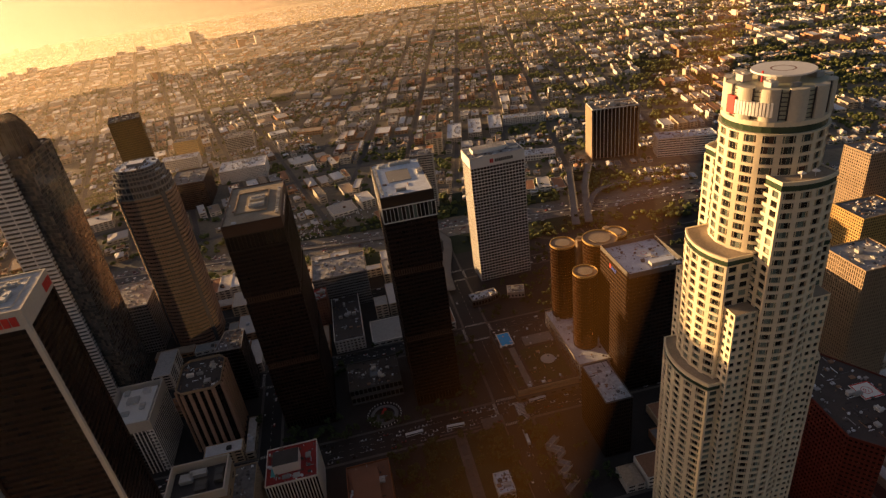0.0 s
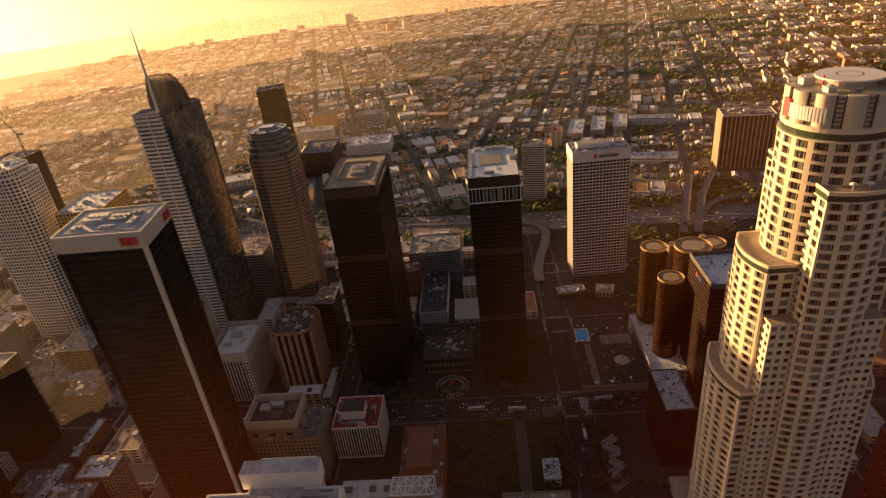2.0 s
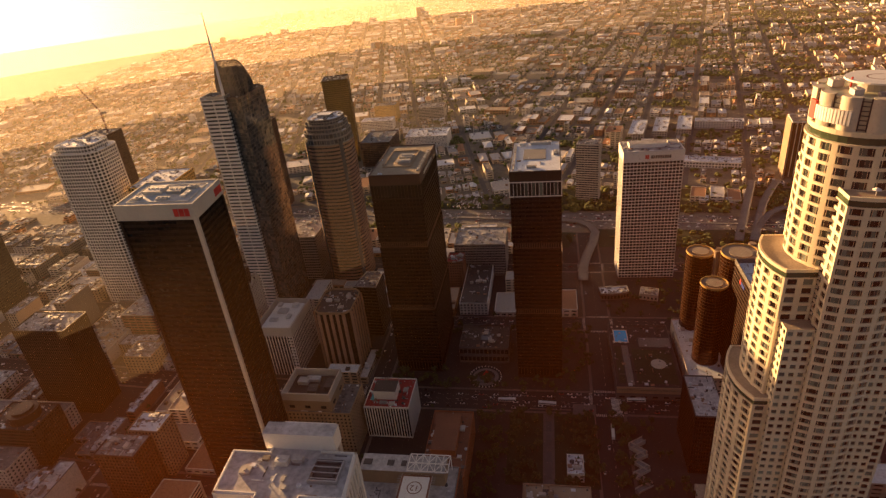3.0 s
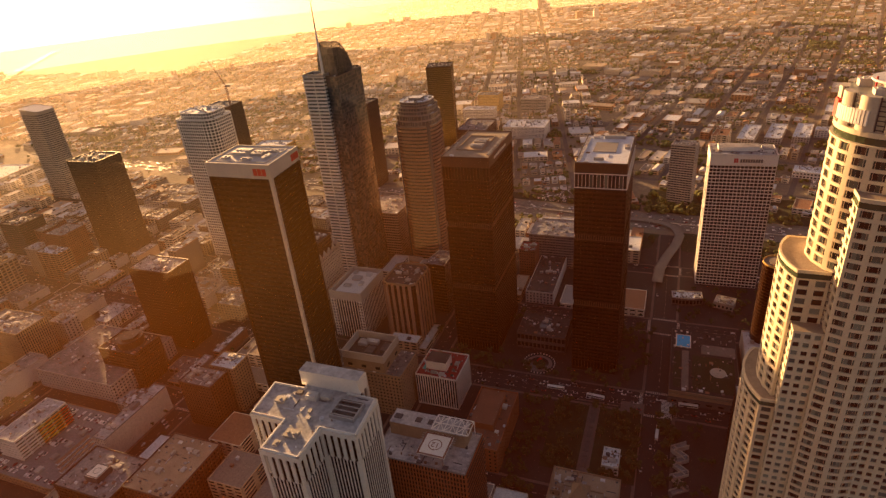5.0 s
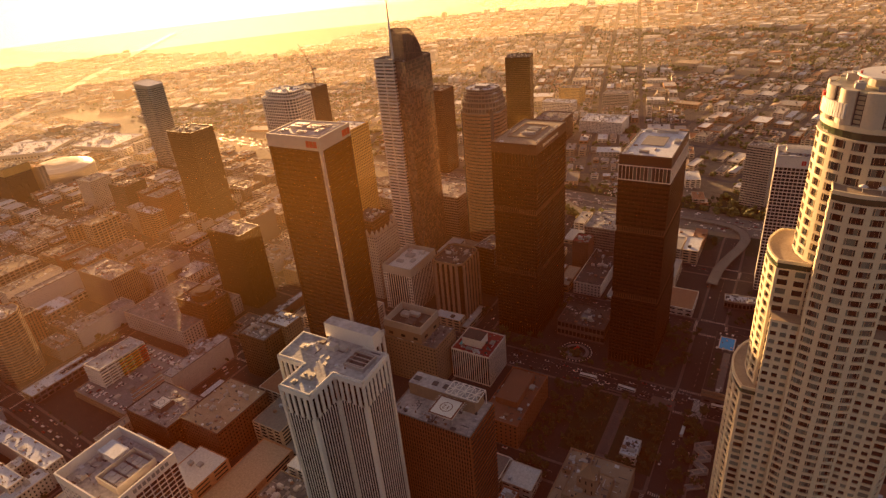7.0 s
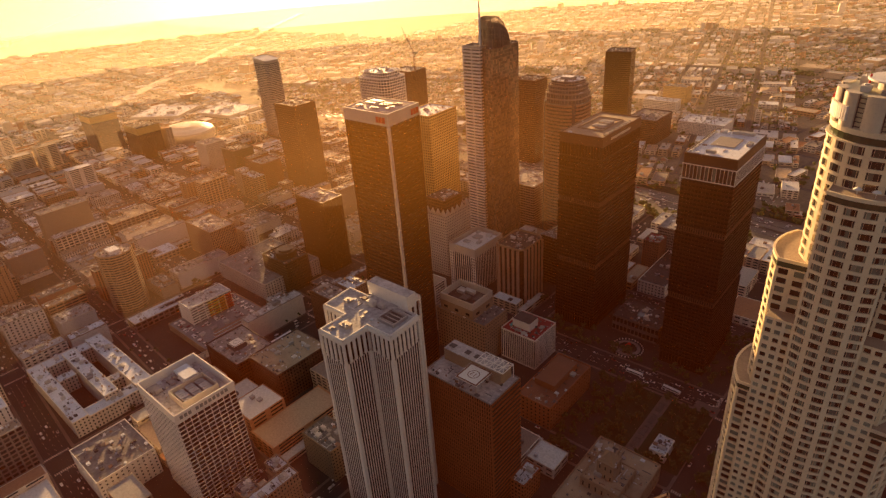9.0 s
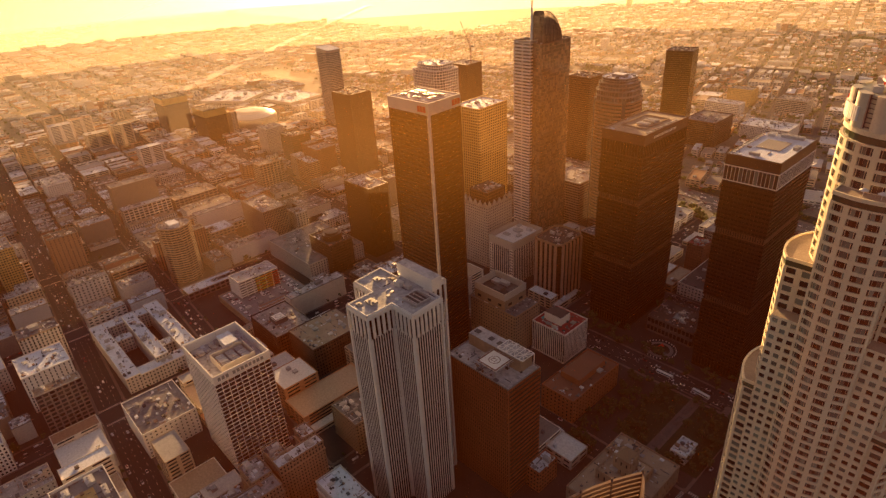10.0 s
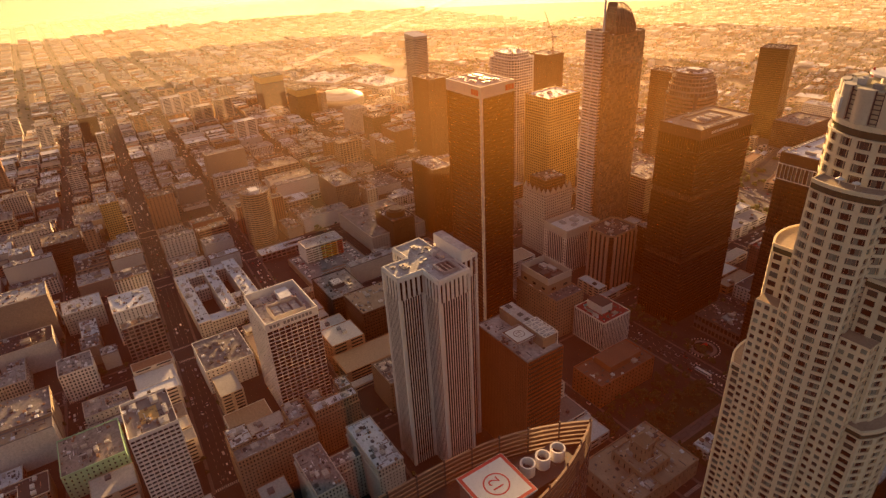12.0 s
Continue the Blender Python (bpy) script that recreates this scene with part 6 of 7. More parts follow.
# --- further single buildings
def office(nm, lb, x, y, w, d, h, st, wl, pn, rf, un):
    """One plain block of the city: name, label, place, size, window style, wall, pane, roof, roof units."""
    e = tower(nm, lb, x, y, w, d, h, st, -13 if y > 780 and x > 0 else 0, wl, pn, rf, units=un, seed=100 + len(taken), category="office block", pts=rounded(w, d, 9) if nm == "hotel_wedge_tower" else None)
    plot(x, y, w, d)
    if nm == "striped_orange_block":
        hues = [surface("stripe_paint", c, 0.6, vary=0.1) for c in ((0.62, 0.07, 0.03), (0.75, 0.30, 0.04), (0.72, 0.55, 0.10))]
        for k in range(8):
            a = Acc()
            z = 3.2 + 3.3 * k
            a.box(-w / 2 - 0.9, w / 2 + 0.9, -d / 2 - 0.9, -d / 2 - 0.05, z, z + 1.3)
            a.box(w / 2 + 0.05, w / 2 + 0.9, -d / 2, -d / 2 + 0.4 * d, z, z + 1.3)
            part("balcony_band", a, M["white"], e)
            for m, hue in enumerate((hues[1 + k % 2], hues[2 - k % 2], hues[1], hues[0])):
                a = Acc()
                y0 = d * (-0.1 + 0.15 * m)
                a.box(w / 2 + 0.05, w / 2 + 0.9, y0, y0 + 0.145 * d, z, z + 1.5)
                part("painted_panel", a, hue, e, "bright painted balcony panel")
        plot(-415, 187, 92, 92)
        deck = thing("parking_deck", "low tan parking deck with arched openings, cars and plant on top", "parking deck", -412, 193)
        A, G = Acc(), Acc()
        facade(A, G, rect(84, 86), 0.16, 8, 4.5, 4, 0.6, 0.6, 0.8)
        part("wall", A, M["tan"], deck)
        part("windows", G, M["blackglass"], deck, kind="stuff")
        A = Acc()
        A.poly([(px, py, 8) for px, py in rect(83.4, 85.4)])
        part("deck_slab", A, surface("pale_deck_concrete", (0.26, 0.25, 0.25), 0.9, vary=0.3, big=0.06, fine=0.5), deck)
        A = Acc()
        parapet(A, rect(84, 86), 7.9, 1.2, 0.4)
        part("parapet", A, M["tan"], deck)
        for k in range(3):
            roof_unit(deck, 22 + 6 * k, -4 - 3 * k, 8, 3.6, 34, 2.2, "clutter", fan=False)
        for k in range(4):
            roof_unit(deck, 12, -30 + 15 * k, 8, 5, 6, 2.4)
    if nm == "hotel_wedge_tower":
        a, ring = Acc(), rounded(w, d, 9)
        tops = [h + 12 - 0.12 * (px + w / 2) for px, py in ring]
        for k, (p, q) in enumerate(zip(ring, ring[1:] + ring[:1])):
            a.quad((*p, h), (*q, h), (*q, tops[(k + 1) % len(ring)]), (*p, tops[k]))
        a.poly([(px * 0.99, py * 0.99, tz - 0.6) for (px, py), tz in zip(ring, tops)])
        part("crown_screen", a, M["steel"], e, "smooth pale crown with a sloping top")
    if nm == "round_capped_block":
        a = Acc()
        a.prism(circle(13, 28, 4, 0), 42, 50)
        a.prism(circle(9, 28, 4, 0), 50, 52)
        part("roof_drum", a, [M["bronze"]], e, "dark drum-shaped roof house")
    if nm == "yellow_clad_tower":
        a = Acc()
        parapet(a, rect(w + 0.6, d + 0.6), h - 14, 14.5, 0.4)
        part("cladding", a, M["gold"], e, "yellow sheeting round the top storeys")


office("striped_orange_block", "white block with orange and yellow balcony stripes", -438, 193, 26, 52, 30, (8, 3.3, 0.9, 0.5, 0.9), "white", "goldglass", "roofg", 3)
office("garage_block", "broad pale block with cars and plant on its flat roof", -466, 298, 108, 84, 22, (4, 3.6, 0.5, 0.5, 0.4), "offwhite", "glass", "roof", 10)
office("round_capped_block", "dark block with a drum-shaped roof house", -425, 300, 50, 34, 42, (2.2, 3.7, 0.6, 0.6, 0.3), "bronze", "glass", "roofd", 0)
office("brown_stone_block", "brown stone office block", -296, 266, 36, 24, 50, (3, 3.7, 0.5, 0.55, 0.4), "brown", "glass", "roof", 4)
office("grey_stone_block", "narrow grey office block", -288, 292, 28, 22, 50, (3, 3.7, 0.5, 0.55, 0.4), "tan", "glass", "roofw", 3)
office("low_white_block", "low block with a white penthouse", -392, 425, 34, 28, 22, (4, 4, 0.5, 0.5, 0.4), "tan", "glass", "roof", 4)
office("dark_ribbed_block", "tan ribbed block with a light roof house", -597, 294, 70, 38, 45, (2.6, 3.8, 0.55, 0.8, 0.6), "tan", "glass", "roof", 7)
office("glass_front_block", "grey glass office block by the freeway", -42, 642, 64, 50, 44, (2, 3.6, 0.7, 0.6, 0.4), "grey", "glass", "roof", 5)
office("brick_corner_block", "narrow reddish brick block with a roof deck", -70, 600, 20, 24, 36, (3, 3.6, 0.5, 0.5, 0.4), "brick", "glass", "redroof", 3)
office("green_roof_block", "low white block with a dark garden roof", -42, 576, 32, 96, 15, (4, 4, 0.5, 0.5, 0.4), "white", "glass", "roofd", 6)
office("white_punched_block", "white plastered block with small square windows", -282, 20, 56, 46, 26, (4.2, 3.6, 0.32, 0.42, 0.3), "white", "glass", "roof", 6)
office("small_stone_office", "small stone office with crowded roof plant", -145, 138, 36, 26, 32, (3, 3.6, 0.5, 0.5, 0.4), "tan", "glass", "roof", 9)
office("cream_corner_block", "cream block with small windows", -470, -88, 34, 40, 26, (3.4, 3.5, 0.35, 0.45, 0.3), "offwhite", "glass", "roofw", 5)
office("white_stepped_block", "white stepped block with a tall centre bay", -416, -40, 42, 42, 40, (4, 3.6, 0.25, 0.7, 0.4), "white", "glass", "roofw", 4)
office("white_ribbed_block", "white block with dark upright windows", -342, -104, 30, 30, 30, (3, 3.6, 0.5, 0.6, 0.5), "white", "glass", "roof", 3)
office("yellow_slim_tower", "slim yellowish apartment tower", -677, -24, 48, 24, 72, (3, 3.3, 0.6, 0.5, 0.5), "gold", "glass", "roof", 3)
office("dark_grid_tower", "dark brown gridded apartment block", -645, -92, 46, 46, 45, (2.4, 3.4, 0.6, 0.6, 0.4), "brown", "glass", "rooft", 5)
office("white_flat_block", "white apartment block with dark windows", -1045, 108, 58, 38, 30, (3.4, 3.4, 0.5, 0.5, 0.4), "white", "glass", "roofg", 4)
office("far_slim_tower", "slim brown apartment tower", -1292, 6, 36, 36, 62, (3, 3.3, 0.6, 0.5, 0.4), "brown", "glass", "roof", 2)
office("hotel_wedge_tower", "pale hotel slab with rounded corners by the arena", -1040, 722, 52, 40, 166, (3, 3.9, 0.8, 0.6, 0.3), "steel", "blueglass", "roofw", 2)
office("yellow_clad_tower", "unfinished dark tower with yellow cladding at its top", -1335, 440, 60, 60, 80, (3, 3.6, 0.6, 0.6, 0.4), "dgrey", "glass", "roofd", 3)
office("yellow_clad_tower", "unfinished tower wrapped in yellow sheets at its top", -1180, 468, 66, 50, 68, (3, 3.6, 0.6, 0.6, 0.4), "brown", "glass", "roofd", 3)
office("grey_flat_tower", "plain grey concrete apartment tower", -962, 505, 40, 40, 52, (3, 3.3, 0.5, 0.5, 0.4), "offwhite", "glass", "roof", 3)
office("green_glass_tower", "dark green glass tower", -858, 505, 44, 42, 56, (2.4, 3.7, 0.9, 0.75, 0.2), "dgrey", "greenglass", "roofd", 3)
office("red_brick_tower", "reddish brick apartment tower", -768, 505, 40, 40, 46, (3, 3.4, 0.6, 0.4, 0.4), "brick", "glass", "roof", 3)
office("thin_white_slab", "white slab block with pale ends", 105, 858, 34, 26, 92, (4, 3.7, 0.9, 0.5, 0.4), "offwhite", "glass", "roof", 2)
office("brown_banded_block", "broad brown banded office block", -290, 1085, 60, 80, 48, (4, 3.8, 0.9, 0.5, 0.4), "brown", "glass", "roof", 4)
office("white_long_block", "long white low block with rows of windows", -356, 1312, 76, 34, 22, (4, 3.8, 0.7, 0.5, 0.4), "white", "glass", "roofw", 4)
office("sunlit_yellow_block", "yellowish office block catching the sun", -352, 1392, 54, 40, 38, (3, 3.7, 0.5, 0.5, 0.4), "gold", "glass", "roof", 3)
office("curved_band_block", "cream office block with dark window bands", -236, 1385, 62, 44, 30, (5, 3.7, 0.9, 0.5, 0.5), "offwhite", "glass", "roof", 4)
office("low_white_court", "low white flats with many roof levels", -210, 1180, 90, 60, 24, (3, 3.2, 0.5, 0.5, 0.4), "white", "glass", "roofw", 12)
office("school_hall", "long low school hall with a pale roof", 223, 1190, 30, 100, 11, (5, 4, 0.6, 0.5, 0.4), "offwhite", "glass", "roofw", 3)
office("school_hall", "long low school hall with a pale roof", 270, 1200, 28, 100, 11, (5, 4, 0.6, 0.5, 0.4), "offwhite", "glass", "roofw", 3)
office("school_hall", "long low school hall with a pale roof", 316, 1205, 28, 95, 11, (5, 4, 0.6, 0.5, 0.4), "offwhite", "glass", "roofw", 3)
office("school_hall", "long low school hall with a pale roof", 318, 985, 90, 30, 10, (5, 4, 0.6, 0.5, 0.4), "white", "glass", "roofw", 5)
office("school_hall", "long white school wing with window rows", 380, 1200, 90, 24, 14, (5, 4, 0.6, 0.5, 0.4), "white", "glass", "roofw", 4)
office("tan_upright_tower", "tan tower with upright ribs", 372, 330, 40, 40, 128, (2, 3.8, 0.5, 0.8, 0.6), "tan", "glass", "roof", 3)
office("tan_office_block", "tan office block lit by the sun", 604, 565, 36, 40, 98, (3, 3.7, 0.5, 0.6, 0.5), "tan", "glass", "roof", 3)
office("sunlit_office_block", "ochre office block with a dark window grid", 552, 500, 56, 44, 58, (3, 3.7, 0.6, 0.6, 0.5), "gold", "glass", "roof", 4)


# --- ten-sided banded tower
e = tower("ten_sided_tower", "tan ten-sided apartment tower with dark window bands", -553, 150, 48, 48, 76, (7, 3.3, 0.9, 0.5, 0.5), 0, "tan", "glass", "roof", "tan", 0, 60, pts=circle(21, 10), category="apartment tower")
crown_box(e, 3, -2, 16, 12, 76, 4, "sign", "roofw")
plot(-553, 150, 50, 50)


# --- white block round inner courts
def court_block():
    e = thing("white_court_block", "white-roofed block in parallel wings round inner courts", "office block", -418, 50)
    plot(-418, 50, 132, 76)
    for x, y, w, d, h in ((-2, 30, 124, 16, 20), (0, -30, 126, 14, 18), (-55, 0, 16, 46, 18), (56, 0, 15, 46, 16), (0, 2, 110, 13, 22), (-20, -14, 12, 16, 16), (24, 16, 12, 14, 16)):
        W, P = Acc(), Acc()
        facade(W, P, rect(w, d, x, y), 0, h, 3.4, 3.6, 0.4, 0.5, 0.3)
        b = part("wing", W, M["offwhite"], e)
        part("windows", P, M["glass"], b, kind="stuff")
        roof_top(b, rect(w, d, x, y), h, "roofw", "white", 1.0, 0.5, max(1, int(max(w, d) / 16)), int(x + y + 300), bits=0.35)


court_block()


def wing_hotel(name, label, x, y, wings, wall, seed):
    e = thing(name, label, "hotel", x, y)
    for k, (x0, x1, y0, y1, h) in enumerate(wings):
        plot(x + (x0 + x1) / 2, y + (y0 + y1) / 2, x1 - x0, y1 - y0, 2)
        pts = rect(x1 - x0, y1 - y0, (x0 + x1) / 2, (y0 + y1) / 2)
        W, P = Acc(), Acc()
        facade(W, P, pts, 0, h - 7, 2.6, 3.3, 0.36, 0.5, 0.3)
        facade(W, P, inset(pts, 0.3), h - 7, h, 2.6, 3.5, 0.42, 0.6, 0.35)
        b = part("wing", W, M[wall], e)
        part("windows", P, M["glass"], b, kind="stuff")
        roof_top(b, pts, h, ("roofw", "roof")[(k + seed) % 2], wall, 1.3, 0.6, 3, seed * 10 + k)
        a = Acc()
        parapet(a, inset(pts, -0.6), h - 7.4, 0.6, 0.9)
        part("string_course", a, M[wall], b)


wing_hotel("cream_brick_hotel", "cream brick hotel with two wings behind a long front", -125, 18, ((4, 18, -31, 31, 44), (-18, 4, -31, -14, 46), (-18, 4, 15, 31, 46), (-12, 2, -10, 10, 36)), "tan", 1)
wing_hotel("tan_notched_hotel", "tan brick hotel block with a notch in its back", -131, 72, ((2, 13, -19, 19, 47), (-13, 2, -19, -6, 48), (-13, 2, 8, 19, 49)), "tan", 2)
wing_hotel("cream_double_hotel", "cream brick hotel in two blocks joined by a narrow bar", -64, 55, ((-26, 20, -32, -11, 44), (-26, 27, 11, 32, 46), (-10, 2, -11, 11, 41), (-24, -14, -9, -2, 20)), "offwhite", 3)


# --- arena and halls by the far freeway
def arena():
    e = thing("arena", "low oval arena with a grey domed roof and pale disc", "arena", -1225, 585)
    plot(-1225, 585, 150, 130)
    a = Acc()
    rings = [(72, 0), (74, 18), (70, 22), (52, 27), (28, 30), (6, 31)]
    pts = [[(r * math.cos(t / 36 * 2 * math.pi), r * 0.85 * math.sin(t / 36 * 2 * math.pi), z) for t in range(36)] for r, z in rings]
    for k in range(len(rings) - 1):
        for t in range(36):
            j = (t + 1) % 36
            a.quad(pts[k][t], pts[k][j], pts[k + 1][j], pts[k + 1][t], 0 if k < 2 else 1)
    a.poly(pts[-1], 1)
    part("dome", a, [M["grey"], M["steel"]], e)
    a = Acc()
    a.prism([(44 * math.cos(t / 36 * 2 * math.pi), 37 * math.sin(t / 36 * 2 * math.pi)) for t in range(36)], 28.2, 30.6, taper=0.6)
    part("roof_disc", a, M["offwhite"], e, "pale disc on the roof")
    for x, y, w, d, r in ((-1490, 665, 140, 120, 32), (-1335, 765, 130, 110, 10)):
        f = thing("exhibition_hall", "broad white-roofed exhibition hall", "hall", x, y, 0, r)
        plot(x, y, w, d)
        W, P = Acc(), Acc()
        facade(W, P, rect(w, d), 0, 15, 8, 15, 0.6, 0.3, 0.4)
        part("wall", W, M["offwhite"], f)
        part("windows", P, M["glass"], f, kind="stuff")
        roof_top(f, rect(w, d), 15, "roofw", "white", 1.2, 0.8, 6, 3, 2)


arena()


# --- red granite tower at the edge of the round tower
def red_tower():
    e = tower("red_granite_tower", "deep red granite tower with a slanting plan and a white roof", 282, 238, 60, 64, 92, (2.6, 3.8, 0.6, 0.5, 0.5), 0, "redgran", "blackglass", "roofd", "redgran", 5, 71, pts=[(-27, -29), (-14, -43), (34, 4), (12, 40), (-23, 17)])
    helipad(e, 12, 0, 92.4, 14, "10", "padw", "red", 150)
    plot(282, 238, 64, 86)


red_tower()



# ---------------------------------------------------------------- street blocks between the towers
def free(x0, x1, y0, y1):
    return not any(x0 < b and x1 > a and y0 < d and y1 > c for a, b, c, d in taken)


lots = []
rg = random.Random(11)
for bx0, bx1, by0, by1 in blocks:
    if bx0 > 330 or by1 < -200 or bx0 < -1540:
        continue
    rows = 3 if bx0 < -860 else 2 if by1 - by0 > 70 else 1
    for r in range(rows):
        y0 = by0 + (by1 - by0) * r / rows
        y1 = by0 + (by1 - by0) * (r + 1) / rows
        x = bx0 + 2
        while x < bx1 - 10:
            w = min(rg.choice((16, 20, 26, 34, 44)) if bx0 > -860 else rg.choice((10, 14, 18, 24, 32)), bx1 - 2 - x)
            if w < 9:
                break
            dy = skew(x + w / 2)
            lots.append((x + 0.6, x + w - 0.6, y0 + 1.5 + dy + rg.uniform(0, 1.5), y1 - 1.5 + dy - rg.choice((0, 1, 2, 6))))
            x += w
near, FARBOX = 0, []
for x0, x1, y0, y1 in lots:
    if not free(x0, x1, y0, y1):
        ok = False
        for _ in range(2):
            ym = (y0 + y1) / 2
            if free(x0, x1, y0, ym - 1):
                y1, ok = ym - 1, True
                break
            if free(x0, x1, ym + 1, y1):
                y0, ok = ym + 1, True
                break
        for a0, b0, c0, d0 in ((x0, (x0 + x1) / 2 - 1, y0, y1), ((x0 + x1) / 2 + 1, x1, y0, y1), (x0, x1, y0, y0 + (y1 - y0) * 0.3), (x0, x1, y1 - (y1 - y0) * 0.3, y1)):
            if not ok and b0 - a0 > 8 and d0 - c0 > 8 and free(a0, b0, c0, d0):
                x0, x1, y0, y1, ok = a0, b0, c0, d0, True
        if not ok:
            continue
    if rg.random() < 0.05 or (92 < (x0 + x1) / 2 < 156 and 190 < (y0 + y1) / 2 < 402) or (60 < (x0 + x1) / 2 < 480 and (y0 + y1) / 2 > (515 if x1 < 200 else 470)):
        continue
    cx, cy, w, d = (x0 + x1) / 2, (y0 + y1) / 2, x1 - x0, y1 - y0
    dist = math.hypot(cx - 150, cy + 40)
    h = rg.choice((6, 8, 10, 12, 14, 17, 21, 26, 34)) if x0 < 60 else rg.choice((8, 12, 16))
    if cx < -860:
        h = rg.choice((5, 6, 7, 9, 11, 14))
    if cx < -430 and rg.random() < 0.07 and w > 14:
        h = rg.uniform(38, 60)
    if cy > 520 or cx > 60:
        h = min(h, 18)
    if cy < 140 and cx > -700 and rg.random() < 0.4:
        h += 10
    if dist < 1250 and near < 400:
        near += 1
        st = rg.choice(((3.2, 3.6, 0.4, 0.5, 0.3), (4.2, 3.8, 0.55, 0.45, 0.35), (2.6, 3.5, 0.5, 0.6, 0.35), (6, 3.6, 0.85, 0.45, 0.35), (5, 4.2, 0.75, 0.62, 0.4), (2.4, 3.4, 0.45, 0.7, 0.4), (3.6, 3.3, 0.3, 0.4, 0.25)))
        e = thing("street_block", rg.choice(("plain low street block with a flat cluttered roof", "older masonry street block with a flat roof", "small office block with a parapet roof")), "building", cx, cy, group="street blocks")
        if dist > 620:
            st = (st[0] * 1.4,) + st[1:]
        hw, hd = w / 2, d / 2
        shape = rg.random()
        if shape < 0.22 and w > 18 and d > 24:          # a light court open to one side
            s = rg.choice((-1, 1))
            cw, cd = w * rg.uniform(0.16, 0.24), d * rg.uniform(0.35, 0.6)
            pts = [(-hw, -hd), (hw, -hd), (hw, hd), (cw, hd), (cw, hd - cd), (-cw, hd - cd), (-cw, hd), (-hw, hd)]
            pts = pts if s > 0 else [(-x, -y) for x, y in pts]
        elif shape < 0.42 and w > 16 and d > 20:        # L plan
            cw, cd = w * rg.uniform(0.3, 0.5), d * rg.uniform(0.3, 0.5)
            pts = [(-hw, -hd), (hw, -hd), (hw, hd - cd), (hw - cw, hd - cd), (hw - cw, hd), (-hw, hd)]
            if rg.random() < 0.5:
                pts = [(-x, -y) for x, y in pts]
        else:
            pts = rect(w, d)
        W, P = Acc(), Acc()
        if len(pts) == 4 and rg.random() < 0.55:       # windows to the streets, blank party walls
            for i in (0, 2):
                facade(W, P, pts[i:i + 2], 0.16, h, *st, closed=False, lean=dist > 480)
                (ax, ay), (bx, by) = pts[i + 1], pts[(i + 2) % 4]
                W.quad((ax, ay, 0.16), (bx, by, 0.16), (bx, by, h), (ax, ay, h))
        else:
            facade(W, P, pts, 0.16, h, *st, lean=dist > 480)
        part("wall", W, M["wallpal"], e)
        part("windows", P, M["glass"], e, kind="stuff")
        roof_top(e, pts, h, rg.choice(("roof", "roof", "roofg", "roofg", "rooft", "roofw", "roofd") if cx < 60 else ("roofd", "roofd", "roof")), rg.choice(("offwhite", "grey", "tan")), 1.1, 0.4, 0, rg.randint(0, 9999), 0.8)
        spots = [(-hw * 0.6, -hd * 0.6), (hw * 0.6, -hd * 0.6), (0, -hd * 0.55), (-hw * 0.6, 0)] if len(pts) != 8 or pts[0][0] < 0 else [(hw * 0.6, hd * 0.6), (-hw * 0.6, hd * 0.6), (0, hd * 0.55)]
        if len(pts) == 6 and pts[0][0] > 0:
            spots = [(hw * 0.6, hd * 0.6), (0, hd * 0.6), (hw * 0.6, 0)]
        for ux, uy in spots[:rg.randint(1, 4)]:
            roof_unit(e, ux + rg.uniform(-1, 1), uy + rg.uniform(-1, 1), h, rg.uniform(2, 4.5), rg.uniform(2, 3.5), rg.uniform(1.2, 2.2))
        if rg.random() < 0.5 and w > 14 and len(pts) == 4:
            crown_box(e, rg.uniform(-0.2, 0.2) * w, rg.uniform(-0.2, 0.2) * d, w * rg.uniform(0.18, 0.32), min(d * 0.28, 9), h, rg.uniform(2.2, 4), rg.choice(("offwhite", "tan", "grey")))
    else:
        FARBOX.append((cx, cy, w, d, h, 0.0))

# ---------------------------------------------------------------- the far city
fr = random.Random(5)


def in_view(x, y):
    a = math.degrees(math.atan2(y + 30, x - 90)) % 360
    return 26 < a < 235


TREES = []
BW, BD = 96.0, 150.0


def cut_y(x):
    return 778 - math.tan(radians(6)) * (x - 60)


def leafy(x, y):
    """Greener and barer quarters of the city."""
    return math.sin(x / 330 + 1.3) * math.sin(y / 270 + 0.4) + 0.5 * math.sin(x / 140 + y / 190)


def add_box(px, py, wl, dl, h, a):
    FARBOX.append((px, py, wl, dl, h, a))
    if fr.random() < 0.35 and math.hypot(px, py) < 2600:      # a lower wing
        c, s = math.cos(radians(a)), math.sin(radians(a))
        u, v = fr.choice((-1, 1)) * wl * 0.42, fr.choice((-1, 1)) * dl * 0.38
        FARBOX.append((px + u * c - v * s, py + u * s + v * c, wl * 0.6, dl * 0.55, h * fr.uniform(0.5, 0.8), a))


streets = Acc()


def side(x, y):
    """The far grids meet on a slanting line."""
    return x < 40 - 0.24 * (y - 845)


